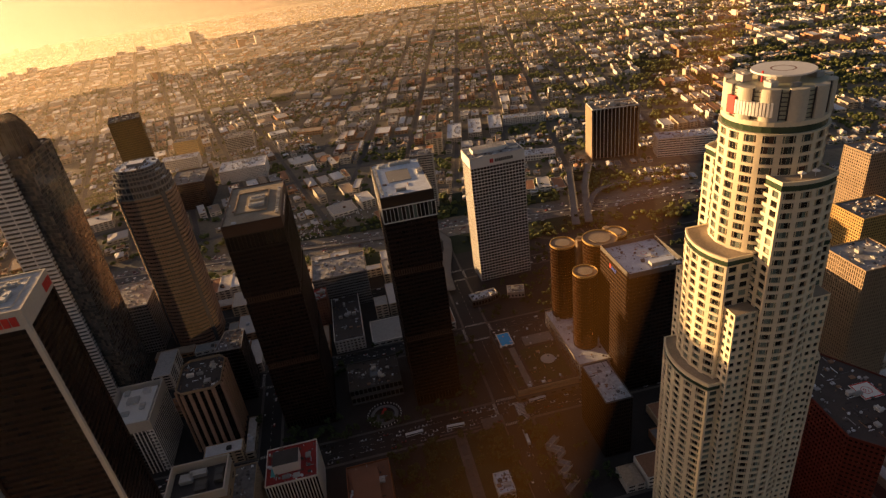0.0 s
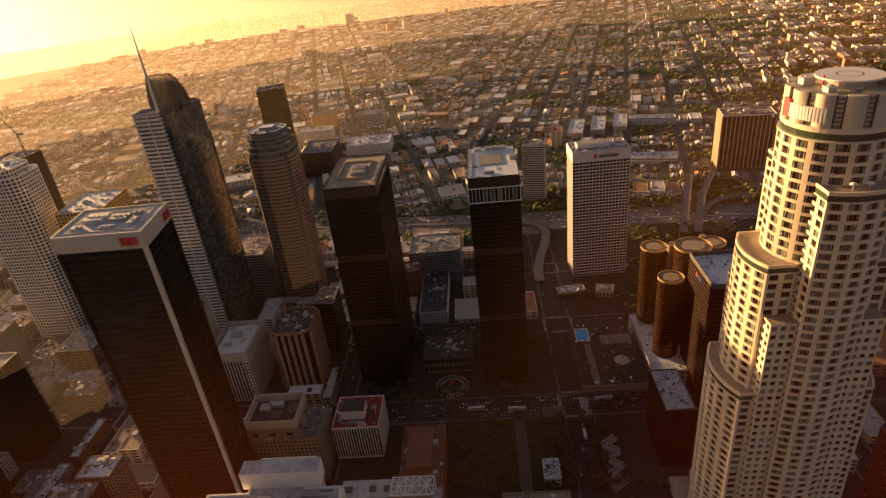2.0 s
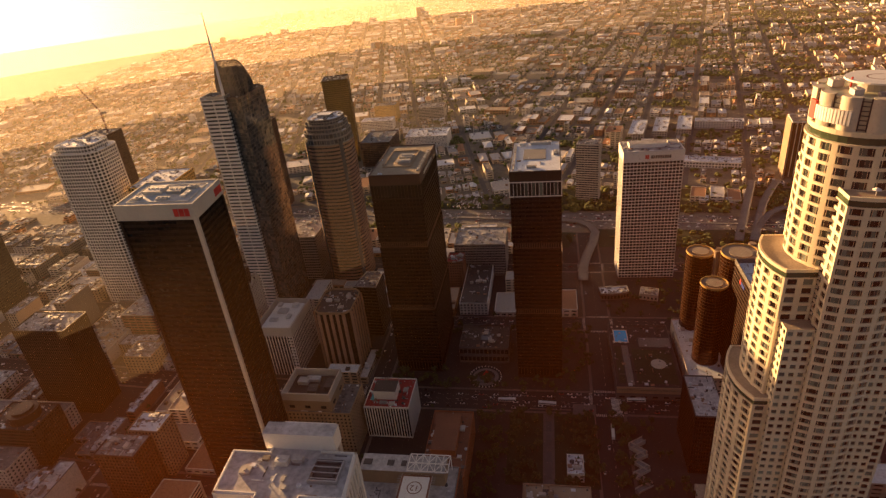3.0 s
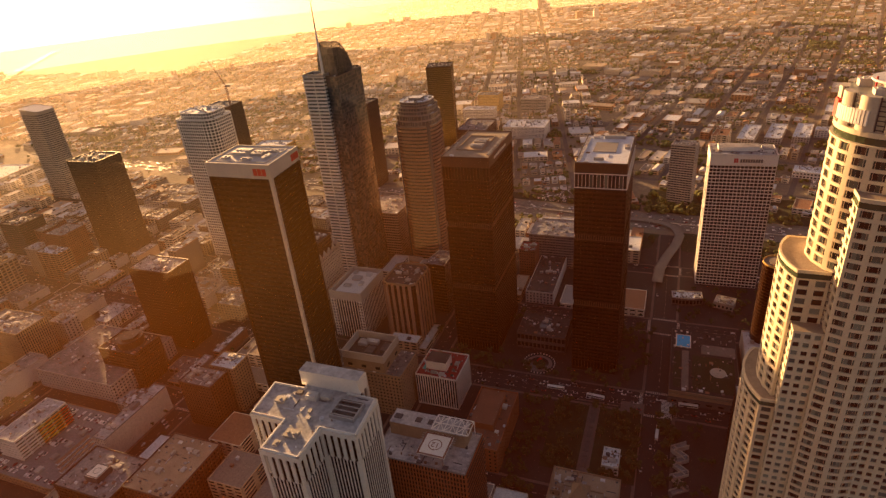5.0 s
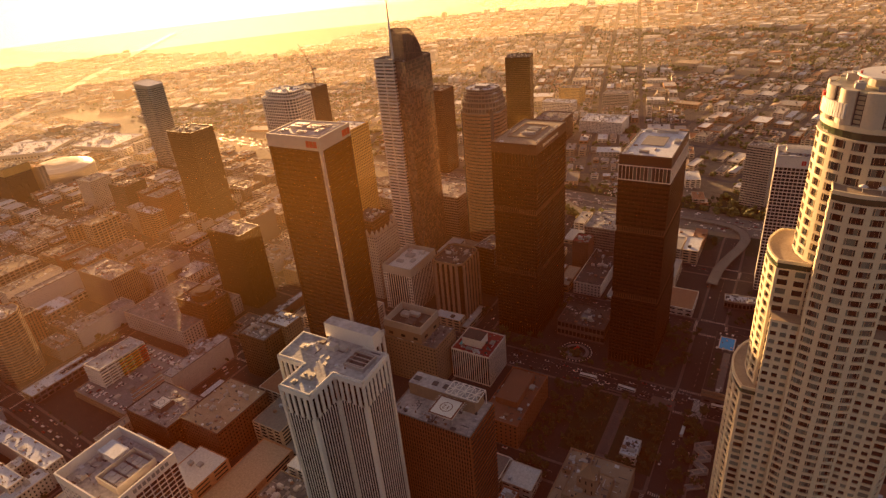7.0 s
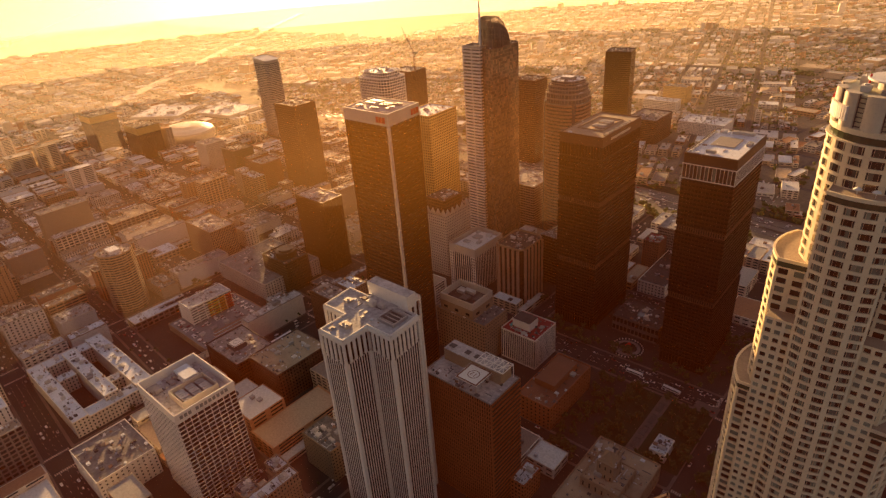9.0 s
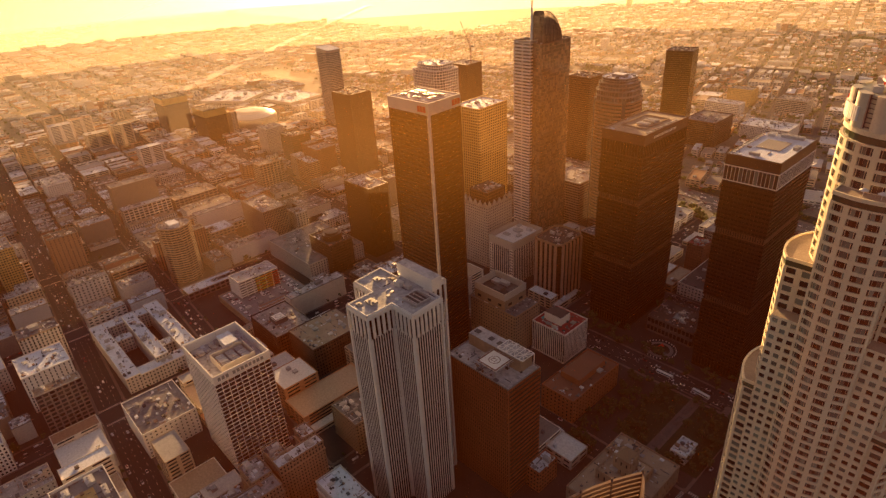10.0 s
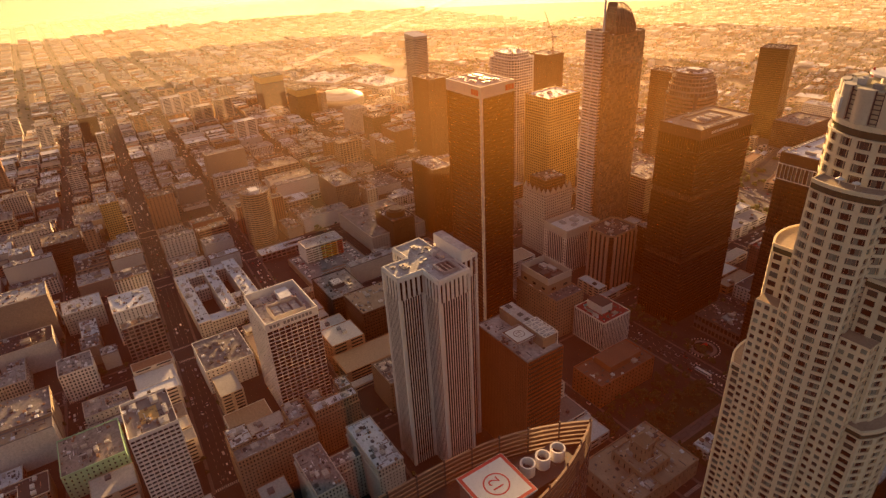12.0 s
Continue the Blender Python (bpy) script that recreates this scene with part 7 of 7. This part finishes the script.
for GR, west in ((13.5, True), (-13.0, False)):
    cg, sg = math.cos(radians(GR)), math.sin(radians(GR))
    for i in range(-60, 60):
        for j in range(-14, 40):
            bx, by = i * BW, j * BD + (BD - 12) / 4
            ox, oy = bx * cg - by * sg, bx * sg + by * cg + 845
            if oy > cut_y(ox) + 90 and math.hypot(ox, oy) < 4600 and in_view(ox, oy) and ox > -1900 and side(ox, oy) == west:
                for u0, u1, v0, v1 in ((-BW / 2 - 4, -BW / 2 + 4, -BD / 2, BD / 2), (-BW / 2 + 4, BW / 2 - 4, -BD / 2 - 5, -BD / 2 + 5)):
                    streets.quad(*[(ox + u * cg - v * sg, oy + u * sg + v * cg, 0.05) for u, v in ((u0, v0), (u1, v0), (u1, v1), (u0, v1))])
            for half in (-1, 1):
                by = j * BD + (BD - 12) / 4 + half * 34.5
                wx, wy = bx * cg - by * sg, bx * sg + by * cg + 845
                rr = math.hypot(wx, wy)
                if rr > 4650 or not in_view(wx, wy) or rr < 500 or wy < cut_y(wx) + 40 or wx < -1900 or side(wx, wy) != west:
                    continue
                g = leafy(wx, wy)
                kind = fr.random()
                style = "park" if kind < (0.3 if not west and wx > 330 + 0.1 * (wy - 900) else 0.16 if g > 0.7 else 0.04) else "big" if kind < 0.24 else "flats" if kind < (0.45 if g > 0.3 else 0.7) else "houses"
                if rr > 2700 and style == "houses":
                    style = "flats"
                if style == "park":
                    for _ in range(40):
                        u, v = fr.uniform(-40, 40), fr.uniform(-28, 28)
                        TREES.append((wx + u * cg - v * sg, wy + u * sg + v * cg, fr.uniform(4, 8)))
                    continue
                s = -BW / 2 + 8
                while s < BW / 2 - 10:
                    wl = fr.uniform(34, 78) if style == "big" else fr.uniform(15, 26) if style == "flats" else fr.uniform(10, 16)
                    if rr > 2700:
                        wl *= 1.4
                    wl = min(wl, BW / 2 - 7 - s)
                    for row in ((0,) if style != "houses" else (-18, 18)):
                        dl = fr.uniform(26, 50) if style == "big" else fr.uniform(34, 54) if style == "flats" else fr.uniform(11, 22)
                        q, t = s + wl / 2, row + fr.uniform(-3, 3)
                        px, py = wx + q * cg - t * sg, wy + q * sg + t * cg
                        if fr.random() < 0.88 and free(px - wl / 2, px + wl / 2, py - dl / 2, py + dl / 2) and py - cut_y(px) > 34 + dl / 2:
                            h = fr.choice((6, 8, 10, 14)) if style == "big" else fr.choice((6, 7.5, 9, 10.5, 13)) if style == "flats" else fr.choice((3.6, 4.4, 6, 7))
                            h += fr.uniform(6, 22) if fr.random() < 0.025 else 0
                            add_box(px, py, wl * fr.uniform(0.72, 0.95), dl, h, GR + fr.choice((0, 0, 0, 1.5, -1.5)))
                    for _ in range(5 if g > 0.2 else 3):
                        if fr.random() < (0.72 if rr < 2700 else 0.45):
                            ty = fr.choice((-1, 1)) * fr.uniform(22, 36) if fr.random() < 0.7 else fr.uniform(-8, 8)
                            tx = s + fr.uniform(-4, 10)
                            TREES.append((wx + tx * cg - ty * sg, wy + tx * sg + ty * cg, fr.uniform(3.2, 7) * (1.5 if fr.random() < 0.1 else 1)))
                    s += wl + fr.uniform(0.5, 4)
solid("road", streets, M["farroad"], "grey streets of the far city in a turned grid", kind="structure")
# the flat city to the left, square with the near streets
for i in range(-46, -1):
    for j in range(-26, 15):
        bx0, by0 = i * 100.0 - 30, j * 130.0 + 22
        cxm, cym = bx0 + 45, by0 + 52
        rr = math.hypot(cxm, cym)
        if rr > 4650 or not in_view(cxm, cym):
            continue
        for r in range(2):
            big = fr.random() < 0.2
            s = 2.0
            while s < 78:
                wl = min(fr.uniform(26, 46) if big else fr.uniform(9, 22), 86 - s)
                for half in ((0,) if big or rr > 2600 or fr.random() < 0.4 else (-12, 12)):
                    dl = fr.uniform(34, 48) if half == 0 else fr.uniform(15, 22)
                    px, py = bx0 + s + wl / 2, by0 + 26 + 54 * r + half
                    if -1560 < px and -405 < py - dl / 2 and py + dl / 2 < EDGE_Y + 12 or py + dl / 2 > cut_y(px) - 36 and px > -1900:
                        continue
                    if fr.random() < 0.86 and free(px - wl / 2, px + wl / 2, py - dl / 2, py + dl / 2):
                        h = fr.choice((4, 5, 5, 6, 7, 8, 9, 12)) + (fr.uniform(6, 26) if fr.random() < 0.025 else 0)
                        add_box(px, py, wl * 0.9, dl, h, 0.0)
                    if fr.random() < 0.4:
                        TREES.append((bx0 + s, by0 + fr.choice((-4, 52, 106)), fr.uniform(3, 6)))
                s += wl + fr.uniform(0, 3)

# clusters of far towers in the haze
for cx0, cy0, n in ((-1560, 4150, 7), (-1300, 3760, 5), (-1760, 4080, 5), (-760, 3600, 4), (-300, 3080, 3), (-850, 3990, 4)):
    for k in range(n):
        FARBOX.append((cx0 + fr.uniform(-110, 110), cy0 + fr.uniform(-90, 90), fr.uniform(22, 36), fr.uniform(22, 36), fr.uniform(20, 62), 13.5))
for k in range(520):                        # freeway planting
    x = fr.uniform(-300, 480)
    TREES.append((x, 778 - 0.105 * (x - 60) + fr.choice((-1, 1)) * fr.uniform(32, 75), fr.uniform(3.5, 7)))
walls, roofs, clut, bands = Acc(), Acc(), Acc(), Acc()
for x, y, w, d, h, a in FARBOX:
    c, s = math.cos(radians(a)), math.sin(radians(a))
    def wp(u, v, z):
        return (x + u * c - v * s, y + u * s + v * c, z)
    hw, hd = w / 2, d / 2
    P4 = [(-hw, -hd), (hw, -hd), (hw, hd), (-hw, hd)]
    n = len(walls.v)
    walls.v += [wp(u, v, 0) for u, v in P4] + [wp(u, v, h) for u, v in P4]
    for k in range(4):
        j = (k + 1) % 4
        walls.f.append((n + k, n + j, n + 4 + j, n + 4 + k))
        walls.m.append(0)
    if math.hypot(x, y) < 1750:            # window rows on the sides towards the south and east
        nf = max(1, int(h / 3.4))
        ns = max(1, int(w / 7))
        for f in range(nf):
            z0 = h * (f + 0.35) / nf
            z1 = z0 + 1.5
            for g in range(ns):
                u0, u1 = -hw + w * (g + 0.18) / ns, -hw + w * (g + 0.82) / ns
                bands.quad(wp(u0, -hd - 0.06, z0), wp(u1, -hd - 0.06, z0), wp(u1, -hd - 0.06, z1), wp(u0, -hd - 0.06, z1))
            if d > 9:
                for g in range(2):
                    u0, u1 = -hd + d * (g + 0.15) / 2, -hd + d * (g + 0.85) / 2
                    bands.quad(wp(hw + 0.06, u0, z0), wp(hw + 0.06, u1, z0), wp(hw + 0.06, u1, z1), wp(hw + 0.06, u0, z1))
    if h < 8.5 and fr.random() < 0.3:      # hipped roof
        n = len(roofs.v)
        roofs.v += [wp(u, v, h) for u, v in P4] + [wp(0, -hd * 0.5, h + 2.6), wp(0, hd * 0.5, h + 2.6)]
        for f in ((0, 1, 4), (1, 2, 5, 4), (2, 3, 5), (3, 0, 4, 5)):
            roofs.f.append(tuple(n + k for k in f))
            roofs.m.append(0)
    else:
        roofs.quad(*[wp(u * 0.96, v * 0.96, h - 0.5) for u, v in P4])
        if math.hypot(x, y) > 2400:
            continue
        walls.v += [wp(u * 0.96, v * 0.96, h) for u, v in P4]
        walls.v += [wp(u * 0.96, v * 0.96, h - 0.5) for u, v in P4]
        for k in range(4):
            j = (k + 1) % 4
            walls.f.append((n + 4 + k, n + 4 + j, n + 8 + j, n + 8 + k))
            walls.f.append((n + 8 + k, n + 8 + j, n + 12 + j, n + 12 + k))
            walls.m += [0, 0]
        if math.hypot(x, y) < 2600:
            for _ in range(fr.randint(0, 2)):
                u, v, q = fr.uniform(-0.6, 0.6) * hw, fr.uniform(-0.6, 0.6) * hd, fr.uniform(1, 2.4)
                p = wp(u, v, 0)
                clut.box(p[0] - q, p[0] + q, p[1] - q, p[1] + q, h - 0.5, h + fr.uniform(1, 2.5), bottom=False)
far = thing("far_houses", "thousands of low pale houses and flats in a street grid", "houses", 0, 0, kind="stuff")
part("walls", walls, M["farwall"], far, kind="stuff")
part("roofs", roofs, M["farroof"], far, kind="stuff")
part("roof_boxes", clut, M["clutter"], far, kind="stuff")
part("window_rows", bands, M["glass"], far, kind="stuff")

# green slopes beside the freeway and a few parks
a = Acc()
for pts in ([(-60, 690), (70, 690), (82, 735), (-40, 748)], [(110, 690), (295, 690), (295, 735), (108, 745)], [(60, 812), (300, 790), (300, 880), (60, 900)], [(-200, 835), (50, 812), (50, 835), (-190, 860)],
            [(700, 1150), (1150, 1050), (1250, 1500), (800, 1600)], [(330, 850), (420, 835), (420, 870), (340, 890)]):
    a.poly([(x, y, 0.2) for x, y in pts])
solid("green_slope", a, M["lawn"], "dry green slopes beside the freeway", kind="structure")
a = Acc()
o = [(560 + 70 * math.cos(t / 40 * 2 * math.pi), 1385 + 42 * math.sin(t / 40 * 2 * math.pi), 0.25) for t in range(40)]
a.poly(o)
solid("sports_field", a, M["lawn"], "oval green sports field", kind="structure")

# ---------------------------------------------------------------- trees
def leaf_clump(acc, x, y, z, r, rnd, n=7):
    """An uneven lump of foliage."""
    ring = []
    for k, (zz, q) in enumerate(((-0.75, 0.45), (-0.2, 0.95), (0.35, 0.85), (0.8, 0.4))):
        ring.append([(x + r * q * rnd.uniform(0.75, 1.2) * math.cos(2 * math.pi * (i + 0.5 * k) / n), y + r * q * rnd.uniform(0.75, 1.2) * math.sin(2 * math.pi * (i + 0.5 * k) / n), z + r * (zz + rnd.uniform(-0.12, 0.12))) for i in range(n)])
    for a, b in zip(ring, ring[1:]):
        for i in range(n):
            j = (i + 1) % n
            acc.quad(a[i], a[j], b[j], b[i])
    acc.poly(ring[-1])


def leaf_lump(acc, x, y, z, r, rnd):
    """A plainer uneven lump for far trees."""
    n = 5
    lo = [(x + r * rnd.uniform(0.7, 1.15) * math.cos(2 * math.pi * i / n), y + r * rnd.uniform(0.7, 1.15) * math.sin(2 * math.pi * i / n), z - r * rnd.uniform(0.3, 0.6)) for i in range(n)]
    hi = [(x + r * rnd.uniform(0.5, 0.8) * math.cos(2 * math.pi * (i + 0.5) / n), y + r * rnd.uniform(0.5, 0.8) * math.sin(2 * math.pi * (i + 0.5) / n), z + r * rnd.uniform(0.3, 0.7)) for i in range(n)]
    for i in range(n):
        acc.quad(lo[i], lo[(i + 1) % n], hi[i], hi[i - 1])
    acc.poly(hi)


def make_tree(seed, h):
    rnd = random.Random(seed)
    e = thing("street_tree", "leafy dark green street tree", "tree", 0, 0, group="street trees")
    a = Acc()
    a.prism(circle(0.28, 7), 0, h * 0.42, taper=0.6)
    for k in range(4):
        an = k * 1.6 + rnd.uniform(0, 1)
        a.beam((0, 0, h * 0.35), (math.cos(an) * h * 0.22, math.sin(an) * h * 0.22, h * 0.62), 0.18)
    part("trunk", a, M["trunk"], e)
    a = Acc()
    for k in range(22):
        an, rad = rnd.uniform(0, 6.28), h * 0.32 * math.sqrt(rnd.random())
        leaf_clump(a, rad * math.cos(an), rad * math.sin(an), h * rnd.uniform(0.45, 0.95) - rad * 0.35, h * rnd.uniform(0.07, 0.14), rnd, 5)
    part("crown", a, M["leafd"], e)
    return e


protos = [make_tree(s, h) for s, h in ((1, 9), (2, 11), (3, 8))]
tr = random.Random(9)
spots = []
for k in range(42):                                  # library garden
    spots.append((tr.choice((tr.uniform(10, 34), tr.uniform(50, 82))), tr.uniform(294, 370)))
for k in range(24):
    spots.append((tr.uniform(-15, 8), tr.uniform(255, 372)))
for k in range(30):
    spots.append((tr.uniform(96, 150), tr.uniform(235, 370)))
for x, w in XS[5:11]:                                # along the streets
    for y in range(-110, 640, 24):
        if not any(abs(y - skew(x) - yy) < vv for yy, vv in YS) and tr.random() < 0.4:
            spots.append((x + tr.choice((-1, 1)) * (w / 2 + 2), y + tr.uniform(-4, 4)))
for k in range(60):                                  # freeway slopes
    spots.append((tr.uniform(-60, 300), tr.choice((tr.uniform(690, 738), tr.uniform(815, 870)))))
used = 0
for x, y in spots:
    if any(a + 2 < x < b - 2 and c + 2 < y < d - 2 for a, b, c, d in taken if not (a < 45 < b and c < 332 < d)):
        continue
    if 10 < x < 128 and 580 < y < 800 and not (40 < x < 84 and 690 < y < 752):
        continue
    if used < 3:
        o = protos[used]
        o.matrix_basis = pose(x, y, 0.16, 0, 0, tr.uniform(0, 360))
    elif used < 290:
        copy_thing(protos[used % 3], pose(x, y, 0.16, 0, 0, tr.uniform(0, 360)))
    used += 1
a = Acc()
tr = random.Random(19)
for x, y, r in TREES:
    if free(x - 3, x + 3, y - 3, y + 3) and not (10 < x < 128 and 580 < y < 800):
        if math.hypot(x, y) < 1900:
            for _ in range(3):
                leaf_lump(a, x + tr.uniform(-1, 1) * r * 0.45, y + tr.uniform(-1, 1) * r * 0.45, r * tr.uniform(0.45, 0.85), r * tr.uniform(0.45, 0.65), tr)
        else:
            leaf_lump(a, x, y, r * 0.6, r * 0.85, tr)
for k in range(520):
    x, y = tr.uniform(700, 1250), tr.uniform(1050, 1600)
    leaf_lump(a, x, y, 3.5, tr.uniform(3, 6), tr)
solid("far_trees", a, M["leaf"], "dark green trees scattered through the far streets", "trees", kind="stuff")
a = Acc()
for x0, x1, y0, y1, n in ((-112, 78, 398, 418, 46), (-112, 86, 488, 504, 40), (8, 84, 290, 374, 70), (-110, -60, 420, 500, 26), (52, 84, 420, 500, 30), (96, 108, 290, 380, 26), (-20, 8, 250, 372, 26), (108, 290, 490, 600, 110), (200, 290, 600, 690, 40), (300, 460, 500, 690, 130)):
    for k in range(n):
        x, y, r = tr.uniform(x0, x1), tr.uniform(y0, y1), tr.uniform(3, 5.2)
        if any(p - 3 < x < q + 3 and c - 3 < y < d + 3 for p, q, c, d in ((-45, 5, 438, 486), (30, 60, 300, 360))):
            continue
        for _ in range(7):
            leaf_clump(a, x + tr.uniform(-1, 1) * r * 0.6, y + tr.uniform(-1, 1) * r * 0.6, 1.2 + r * tr.uniform(0.5, 1.2), r * tr.uniform(0.25, 0.45), tr, 5)
for k in range(700):                                 # trees along the streets
    if k % 2:
        x, w = tr.choice(XS[2:9])
        x, y = x + tr.choice((-1, 1)) * (w / 2 + 1.6), tr.uniform(-250, 700)
        if any(abs(y - skew(x) - yy) < vv for yy, vv in YS):
            continue
    else:
        y, w = tr.choice(YS[1:8])
        x = tr.uniform(-1300, 80)
        y += tr.choice((-1, 1)) * (w / 2 + 1.6) + skew(x)
        if any(abs(x - xx) < ww for xx, ww in XS):
            continue
    r = tr.uniform(1.8, 3.2)
    for _ in range(4):
        leaf_lump(a, x + tr.uniform(-1, 1) * r * 0.4, y + tr.uniform(-1, 1) * r * 0.4, 2.5 + r * tr.uniform(0.5, 1.3), r * tr.uniform(0.4, 0.6), tr)
solid("plaza_trees", a, M["leafd"], "dense dark trees round the plaza and the library garden", "trees", kind="stuff")

# ---------------------------------------------------------------- traffic
def make_car():
    e = thing("parked_car", "small painted car standing in the street", "car", 0, 0, group="cars in the streets")
    a = Acc()
    a.prism([(-2.2, -0.8), (-2.0, -0.9), (2.0, -0.9), (2.25, -0.6), (2.25, 0.6), (2.0, 0.9), (-2.0, 0.9), (-2.2, 0.8)], 0.3, 0.85, taper=0.97)
    part("body", a, M["carpaint"], e)
    a = Acc()
    a.prism(rect(2.5, 1.6, -0.2, 0), 0.85, 1.4, taper=0.78)
    part("cabin", a, M["glass"], e, "dark glazed cabin")
    for sx in (-1.35, 1.35):
        for sy in (-0.85, 0.85):
            a = Acc()
            c = [(sx + 0.33 * math.cos(t / 8 * 2 * math.pi), 0.33 + 0.33 * math.sin(t / 8 * 2 * math.pi)) for t in range(8)]
            f0, f1 = [(p, sy - 0.1, q) for p, q in c], [(p, sy + 0.1, q) for p, q in c]
            a.poly(f0)
            a.poly(f1[::-1])
            for i in range(8):
                j = (i + 1) % 8
                a.quad(f0[j], f0[i], f1[i], f1[j])
            part("wheel", a, M["tyre"], e)
    return e


car = make_car()
cr = random.Random(3)
places = []
for k in range(170):                                 # the crowded avenue
    lane = cr.choice((-0.4, -0.25, -0.1, 0.1, 0.25, 0.4))
    places.append((cr.uniform(-115, 290), 388 + lane * 26, 0 if lane < 0 else 180))
for y, w in YS[2:8]:
    for k in range(60):
        x = cr.uniform(-700, 300)
        if any(abs(x - xx) < ww for xx, ww in XS):
            continue
        lane = cr.choice((-0.38, -0.14, 0.14, 0.38))
        places.append((x, y + lane * w + skew(x), (0 if lane < 0 else 180) - (4 if x < -124 else 0)))
for x, w in XS[6:10]:
    for k in range(40):
        y = cr.uniform(-110, 620)
        if any(abs(y - skew(x) - yy) < vv for yy, vv in YS):
            continue
        lane = cr.choice((-0.38, -0.14, 0.14, 0.38))
        places.append((x + lane * w, y, 90 if lane > 0 else -90))
head, tail = places[:170], places[170:]
cr.shuffle(tail)
places = head + tail
kept = []
for p in places:
    if all(abs(p[0] - q[0]) + abs(p[1] - q[1]) > 6.5 for q in kept):
        kept.append(p)
rest, kept = kept[290:], kept[:290]
for i, (x, y, r) in enumerate(kept):
    if i == 0:
        car.matrix_basis = pose(x, y, 0.02, 0, 0, r)
    else:
        copy_thing(car, pose(x, y, 0.02, 0, 0, r))


def make_bus():
    e = thing("city_bus", "long white city bus on the avenue", "bus", 0, 0, group="buses on the avenue")
    a = Acc()
    a.box(-8, 8, -1.3, 1.3, 0.5, 3.2)
    part("body", a, M["sign"], e)
    a = Acc()
    for s in (-1, 1):
        a.box(-7.5, 7.5, s * 1.32 - 0.03, s * 1.32 + 0.03, 1.6, 2.6)
    part("side_windows", a, M["glass"], e)
    for x in (-5.5, 5.5):
        a = Acc()
        a.box(x - 0.5, x + 0.5, -1.2, 1.2, 0.02, 0.95)
        part("axle", a, M["tyre"], e)
    return e


bus = make_bus()
for i, (x, y, r) in enumerate(((4, 387, 2), (41, 384, -4), (96, 352, 88), (120, 392, 3))):
    if i == 0:
        bus.matrix_basis = pose(x, y, 0.02, 0, 0, r)
    else:
        copy_thing(bus, pose(x, y, 0.02, 0, 0, r))

# freeway and car-park traffic, too many to count
a = Acc()
f0 = math.radians(FWY)
for k in range(900):
    u, v = cr.uniform(-1400, 800), cr.choice((-22.5, -17.5, -12.5, -7.5, -2.6, 2.6, 7.5, 12.5, 17.5, 22.5))
    x, y = 60 + u * math.cos(f0) - v * math.sin(f0), 778 + u * math.sin(f0) + v * math.cos(f0)
    a.box(x - 2.1, x + 2.1, y - 0.9, y + 0.9, 0.35, 0.95, bottom=False)
    a.box(x - 1.3, x + 1.0, y - 0.75, y + 0.75, 0.95, 1.5, bottom=False)
for k in range(2600):                                # streets farther off
    if k % 2:
        y, w = cr.choice(YS[1:])
        x, lane = cr.uniform(-1500, 300), cr.choice((-0.38, -0.14, 0.14, 0.38))
        y, lx, ly = y + lane * w + skew(x), 2.1, 0.9
        if any(abs(x - xx) < ww for xx, ww in XS) or -130 < x < 300 and abs(y - 388) < 20:
            continue
    else:
        x, w = cr.choice(XS[:9])
        y, lane = cr.uniform(-380, 720), cr.choice((-0.38, -0.14, 0.14, 0.38))
        x, lx, ly = x + lane * w, 0.9, 2.1
        if any(abs(y - skew(x) - yy) < vv for yy, vv in YS):
            continue
    if any(abs(x - q[0]) + abs(y - q[1]) < 7 for q in kept):
        continue
    a.box(x - lx, x + lx, y - ly, y + ly, 0.35, 0.95, bottom=False)
    a.box(x - lx * 0.62, x + lx * 0.55, y - ly * 0.6, y + ly * 0.55, 0.95, 1.45, bottom=False)
for k in range(5):                                    # rows of cars on the parking deck
    for j in range(30):
        for y in (156 + 17 * k, 161.5 + 17 * k):
            x = -451 + 2.7 * j
            if cr.random() < 0.6 and not (-453 < x < -423 and 165 < y < 221) and not (-406 < x < -370 and 158 < y < 212):
                a.box(x - 0.9, x + 0.9, y - 2.1, y + 2.1, 8.3, 8.9, bottom=False)
                a.box(x - 0.75, x + 0.75, y - 1.1, y + 1.2, 8.9, 9.4, bottom=False)
for x0, x1, y0, y1 in ((-60, 20, 860, 960), (-110, -60, 830, 880)):
    for k in range(110):
        x, y = cr.uniform(x0, x1), y0 + 6 * int(cr.uniform(0, (y1 - y0) / 6))
        a.box(x - 0.9, x + 0.9, y - 2.1, y + 2.1, 0.4, 0.95, bottom=False)
        a.box(x - 0.75, x + 0.75, y - 1.1, y + 1.2, 0.95, 1.5, bottom=False)
solid("distant_traffic", a, palette("distant_car_paint", [(0.75, 0.75, 0.75), (0.03, 0.03, 0.03), (0.5, 0.5, 0.51), (0.85, 0.85, 0.85), (0.2, 0.02, 0.02), (0.8, 0.8, 0.8)], 0.35), "dense small cars on the freeway and car parks", "cars", kind="stuff")
